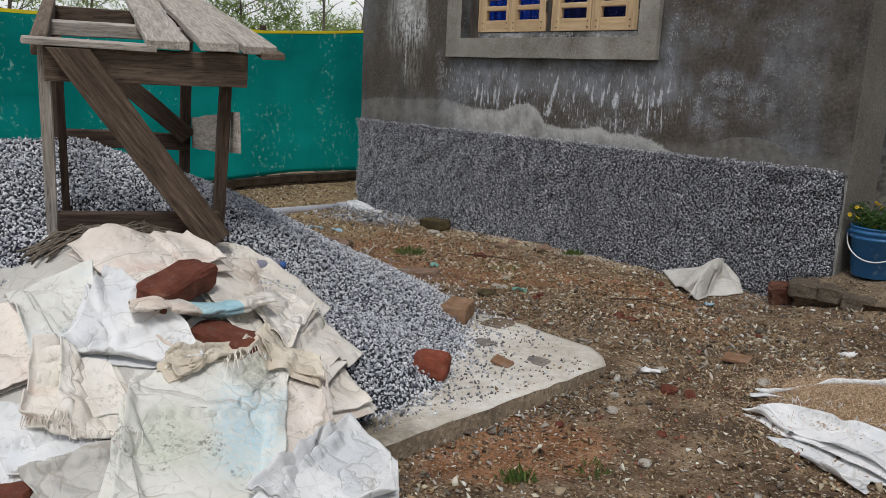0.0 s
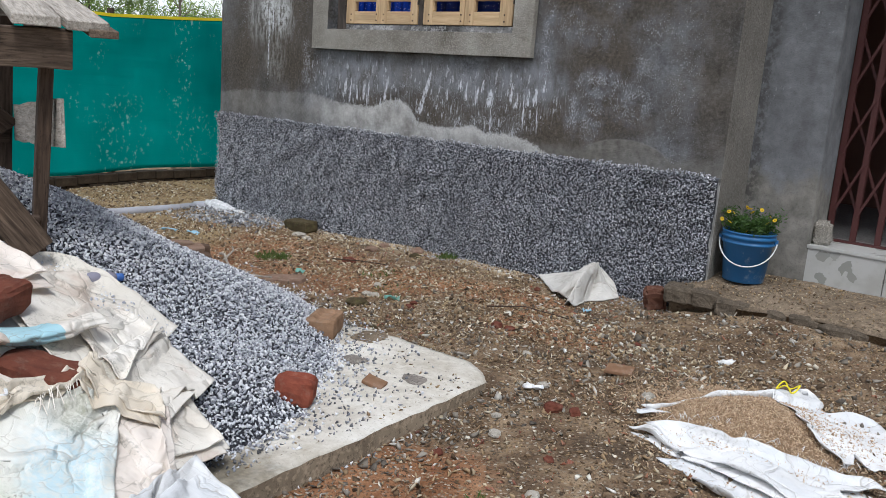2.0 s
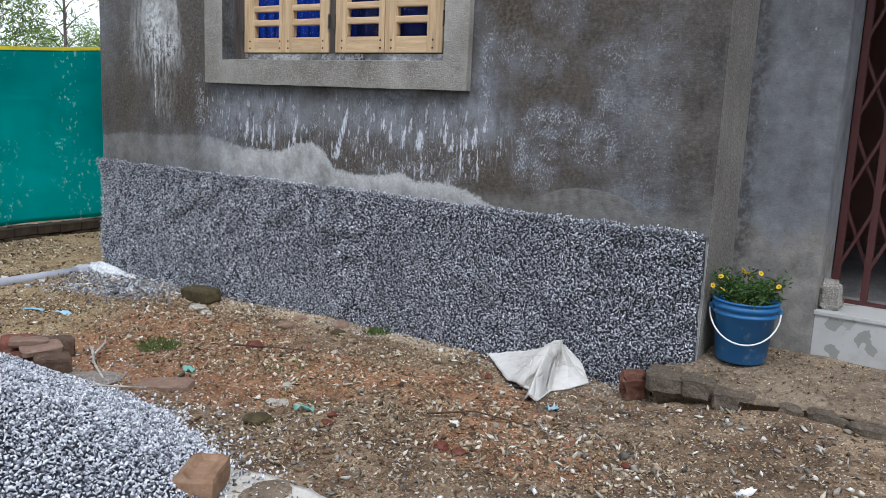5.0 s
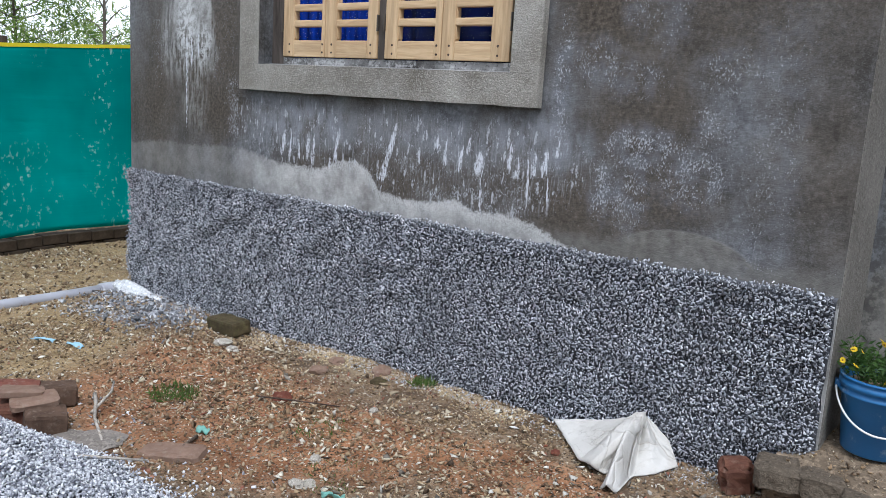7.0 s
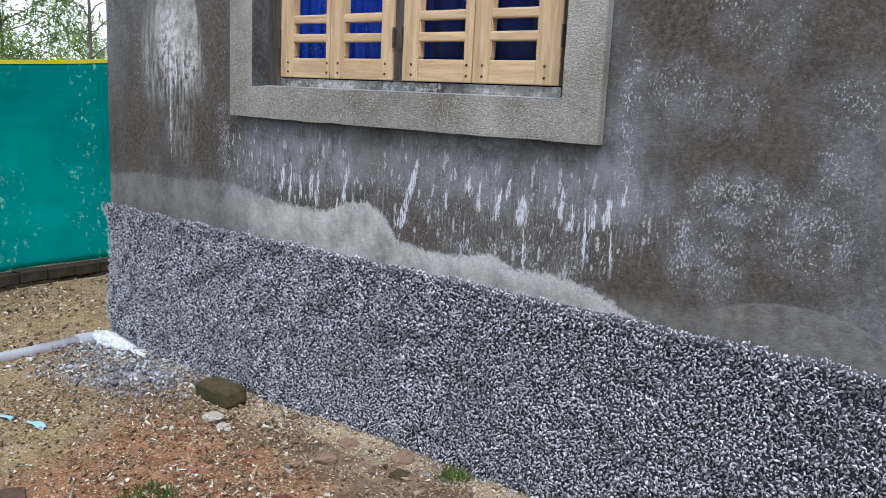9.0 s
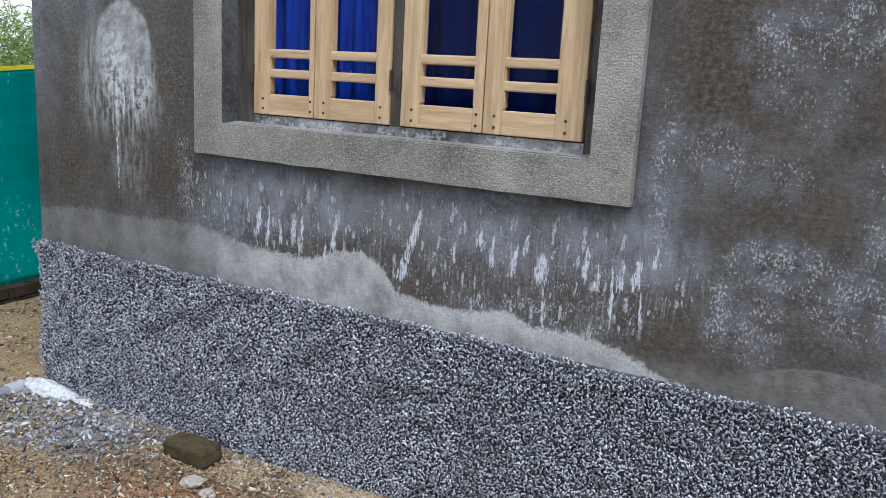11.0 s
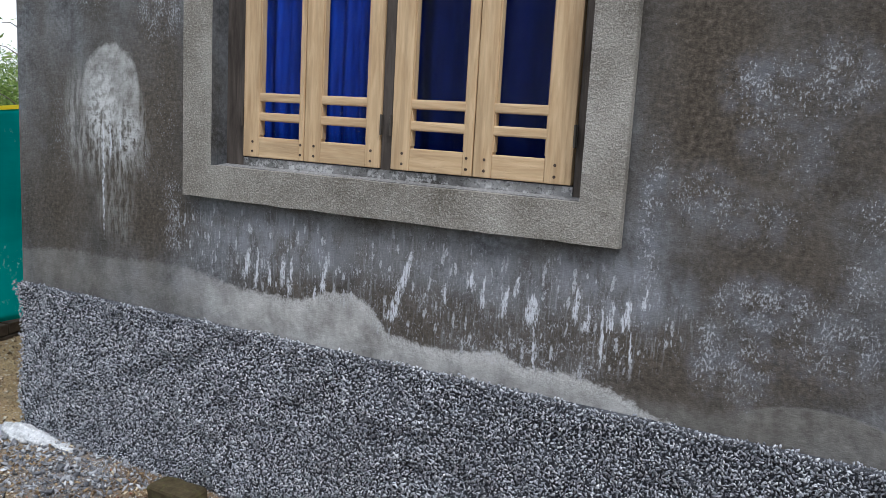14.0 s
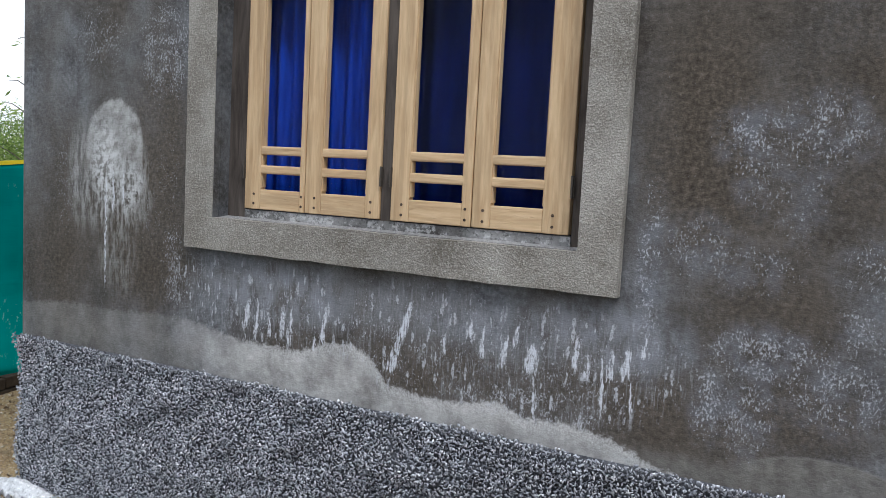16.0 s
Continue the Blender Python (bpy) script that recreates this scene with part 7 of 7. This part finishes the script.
plant = thing("flowering_plant", Matrix.Translation((4.045, 0.09, 0.414)) @ Matrix.Scale(0.83, 4), "bushy plant with small yellow daisy flowers in the bucket", "plant")
rng = np.random.default_rng(83)
bm = bmesh.new()
tips, mids = [], []
for k in range(60):
    a, r = rng.uniform(0, 6.28), 0.10 * math.sqrt(rng.random())
    out = rng.uniform(0.2, 1.0)
    p0 = Vector((r * math.cos(a), r * math.sin(a), 0))
    tip = p0 + Vector((math.cos(a) * 0.10 * out, math.sin(a) * 0.10 * out, rng.uniform(0.05, 0.15)))
    mid = p0.lerp(tip, 0.5) + Vector((0, 0, 0.02))
    tube(bm, [p0, mid, tip], 0.0018, 4, 0.6)
    tips.append(tip)
    mids += [p0.lerp(mid, 0.7), mid, mid.lerp(tip, 0.5), tip]
part("stems", bm, STEM, plant)
c = np.array([m[:] for m in mids])
c = np.repeat(c, 6, 0) + rng.normal(0, 0.012, (len(c) * 6, 3))
link_mesh("leaves", leaf_mesh("leaves", c, 0.030, 0.009, rng, -0.1), PLANT, plant)
for k, (u, v, w) in enumerate(((-0.10, -0.10, 0.135), (-0.13, -0.11, 0.09), (-0.085, -0.11, 0.08), (-0.07, -0.11, 0.135), (-0.01, -0.08, 0.17), (0.01, -0.09, 0.165), (0.03, -0.10, 0.15), (0.02, -0.12, 0.045),
                               (0.11, -0.08, 0.10), (0.14, -0.06, 0.12), (0.05, -0.02, 0.16), (-0.03, -0.01, 0.165), (0.10, -0.02, 0.13))):
    fl = bmesh.new()
    m = Matrix.Translation((u, v, w)) @ Euler((radians(48 + 18 * math.sin(k * 2.1)), radians(20 * math.sin(k * 1.3)), k * 0.7)).to_matrix().to_4x4()
    for j in range(8):
        t = j * math.pi / 4
        q = [(0.003, -0.0025, 0), (0.009, -0.0045, 0.002), (0.0135, 0, 0.001), (0.009, 0.0045, 0.002), (0.003, 0.0025, 0)]
        fl.faces.new([fl.verts.new(m @ Matrix.Rotation(t, 4, "Z") @ Vector(z)) for z in q])
    flower = part("flower", fl, PETAL, plant, "small yellow flower")
    hb = bmesh.new()
    bmesh.ops.create_icosphere(hb, subdivisions=1, radius=0.0042, matrix=m @ Matrix.Diagonal((1, 1, 0.6, 1)))
    part("heart", hb, HEART, flower)

# ---------- pipe, scraps, twigs ----------
pipe = thing("waste_pipe", Matrix.Translation((-0.06, -0.12, -0.055)), "grey-white plastic waste pipe lying on the ground", "pipe")
bm = bmesh.new()
tube(bm, [(0.0, 0.0, 0.0), (0.03, -0.35, 0.004), (0.06, -0.75, 0.012), (0.10, -1.35, 0.03), (0.12, -2.0, 0.05)], 0.032, 18)
part("tube", bm, PVC, pipe, "", True)
bm = bmesh.new()
tube(bm, [(-0.001, 0.03, -0.001), (0.0, 0.012, 0), (0.004, -0.045, 0), (0.005, -0.055, 0)], 0.041, 18)
part("collar", bm, PVC, pipe, "wider white socket", True)
mort = bmesh.new()
bmesh.ops.create_icosphere(mort, subdivisions=4, radius=1.0)
for v in mort.verts:
    d = v.co.copy()
    k = 1 + 0.25 * noise.noise(d * 2.2) + 0.10 * noise.noise(d * 6)
    v.co = Vector((d.x * 0.17 * k, d.y * 0.05 * k, max(d.z, -0.4) * 0.055 * k * (1 - 0.45 * d.x)))
ob = part("lime_mortar", mort, LIME, smooth=True)
ob.matrix_world = pose(0.115, -0.075, -0.045, 0, 0, 6)
tagged(ob, "white lime mortar packed round the pipe joint", "mortar")
mort = bmesh.new()
bmesh.ops.create_icosphere(mort, subdivisions=3, radius=1.0)
for v in mort.verts:
    d = v.co.copy()
    k = 1 + 0.4 * noise.noise(d * 2.5 + Vector((4, 2, 1)))
    v.co = Vector((d.x * 0.10 * k, d.y * 0.028 * k, max(d.z, -0.2) * 0.015))
ob = part("lime_mortar", mort, LIME, smooth=True)
ob.matrix_world = pose(0.33, -0.055, -0.045, 0, 0, -4)
tagged(ob, "white lime mortar splash at the foot of the wall", "mortar")


def scrap(x, y, l, w, turn, material, label, seed):
    n = 10
    U, V = np.meshgrid(np.linspace(-1, 1, n), np.linspace(-1, 1, n), indexing="ij")
    X = U * l / 2 * (1 + 0.3 * vnoise(V, 0 * V, 1.5, seed))
    Y = V * w / 2 * (1 + 0.4 * vnoise(U, 0 * U, 1.5, seed + 1)) + 0.012 * vnoise(U, 0 * V, 1.2, seed + 2)
    me = raw_mesh("plastic_scrap", np.stack([X, Y, 0.008 + 0.012 * vnoise(U, V, 1.6, seed + 3)], -1).reshape(-1, 3), grid_faces(n, n))
    ob = link_mesh("plastic_scrap", me, material)
    md = ob.modifiers.new("thick", "SOLIDIFY")
    md.thickness = 0.002
    ob.matrix_world = pose(x, y, float(ground_z(x, y)) + 0.006, 0, 0, turn)
    tagged(ob, label, "plastic scrap", "plastic scraps in the yard")


scrap(0.75, -0.89, 0.10, 0.03, 30, BLUE_SCRAP, "pale blue crumpled plastic scrap on the earth", 1)
scrap(0.93, -0.84, 0.09, 0.022, 10, BLUE_SCRAP, "pale blue crumpled plastic scrap on the earth", 2)
scrap(2.18, -1.02, 0.045, 0.02, 15, TEAL_SCRAP, "small teal plastic scrap on the earth", 3)
scrap(2.86, -1.05, 0.06, 0.010, 35, TEAL_SCRAP, "thin green plastic strip on the earth", 4)
scrap(3.52, -0.42, 0.035, 0.025, 60, BLUE_SCRAP, "small blue and white plastic scrap", 5)
scrap(3.96, -1.52, 0.06, 0.025, 20, SACK_WHITE, "torn white plastic scrap among grit", 6)
scrap(4.36, -1.45, 0.11, 0.05, 40, SACK_WHITE, "torn white plastic scrap beside the husk", 7)
scrap(4.30, -0.72, 0.075, 0.014, 65, SACK_WHITE, "thin white strip on the earth", 8)


def twig(pts, r, label, material=None):
    bm = bmesh.new()
    tube(bm, pts, r, 6, 0.6)
    tagged(part("twig", bm, material or OLD_WOOD, smooth=True), label, "twig", "twigs on the ground")


twig([(2.07, -1.60, 0.075), (2.20, -1.46, 0.062), (2.335, -1.325, 0.05)], 0.006, "straight pale stick beside the gravel", GREY_WOOD)
twig([(1.60, -1.10, 0.0), (1.74, -1.17, 0.03), (1.86, -1.24, 0.02), (2.02, -1.30, 0.005)], 0.008, "forked dry pale twig on the earth", GREY_WOOD)
twig([(1.80, -1.22, 0.015), (1.72, -1.10, 0.04), (1.60, -1.02, 0.03)], 0.006, "short dry pale twig on the earth", GREY_WOOD)
twig([(2.20, -1.06, 0.005), (2.26, -1.15, 0.02), (2.33, -1.22, 0.005)], 0.007, "short dry brown twig on the earth")
twig([(3.22, -0.80, 0.03), (3.36, -0.70, 0.045), (3.56, -0.66, 0.03)], 0.004, "thin dark curved twig on the earth", DARK_WOOD)
twig([(2.05, -0.68, 0.01), (2.2, -0.62, 0.02), (2.34, -0.52, 0.01)], 0.004, "thin dry twig on the earth", DARK_WOOD)


def tuft(x, y, r, n, h, seed, label):
    rng = np.random.default_rng(seed)
    a, d = rng.uniform(0, 6.28, n), r * np.sqrt(rng.random(n))
    px, py = x + d * np.cos(a), y + d * np.sin(a)
    c = np.stack([px, py, ground_z(px, py)], -1)
    me = leaf_mesh("grass_tuft", c, h, h * 0.16, rng, -0.75)
    tagged(link_mesh("grass_tuft", me, GRASS), label, "grass", kind="stuff")


tuft(1.76, -0.86, 0.10, 340, 0.034, 1, "small green grass tuft on the red earth")
tuft(2.39, -0.09, 0.05, 110, 0.04, 2, "small green weed at the foot of the wall")
tuft(2.45, -0.72, 0.10, 90, 0.025, 3, "sparse green weed on the earth")
tuft(2.75, -0.95, 0.12, 70, 0.022, 4, "sparse green weed on the earth")
tuft(4.20, -2.45, 0.05, 120, 0.035, 5, "small green grass tuft beside the slab")
tuft(4.30, -2.25, 0.05, 50, 0.03, 6, "sparse green grass tuft on the earth")
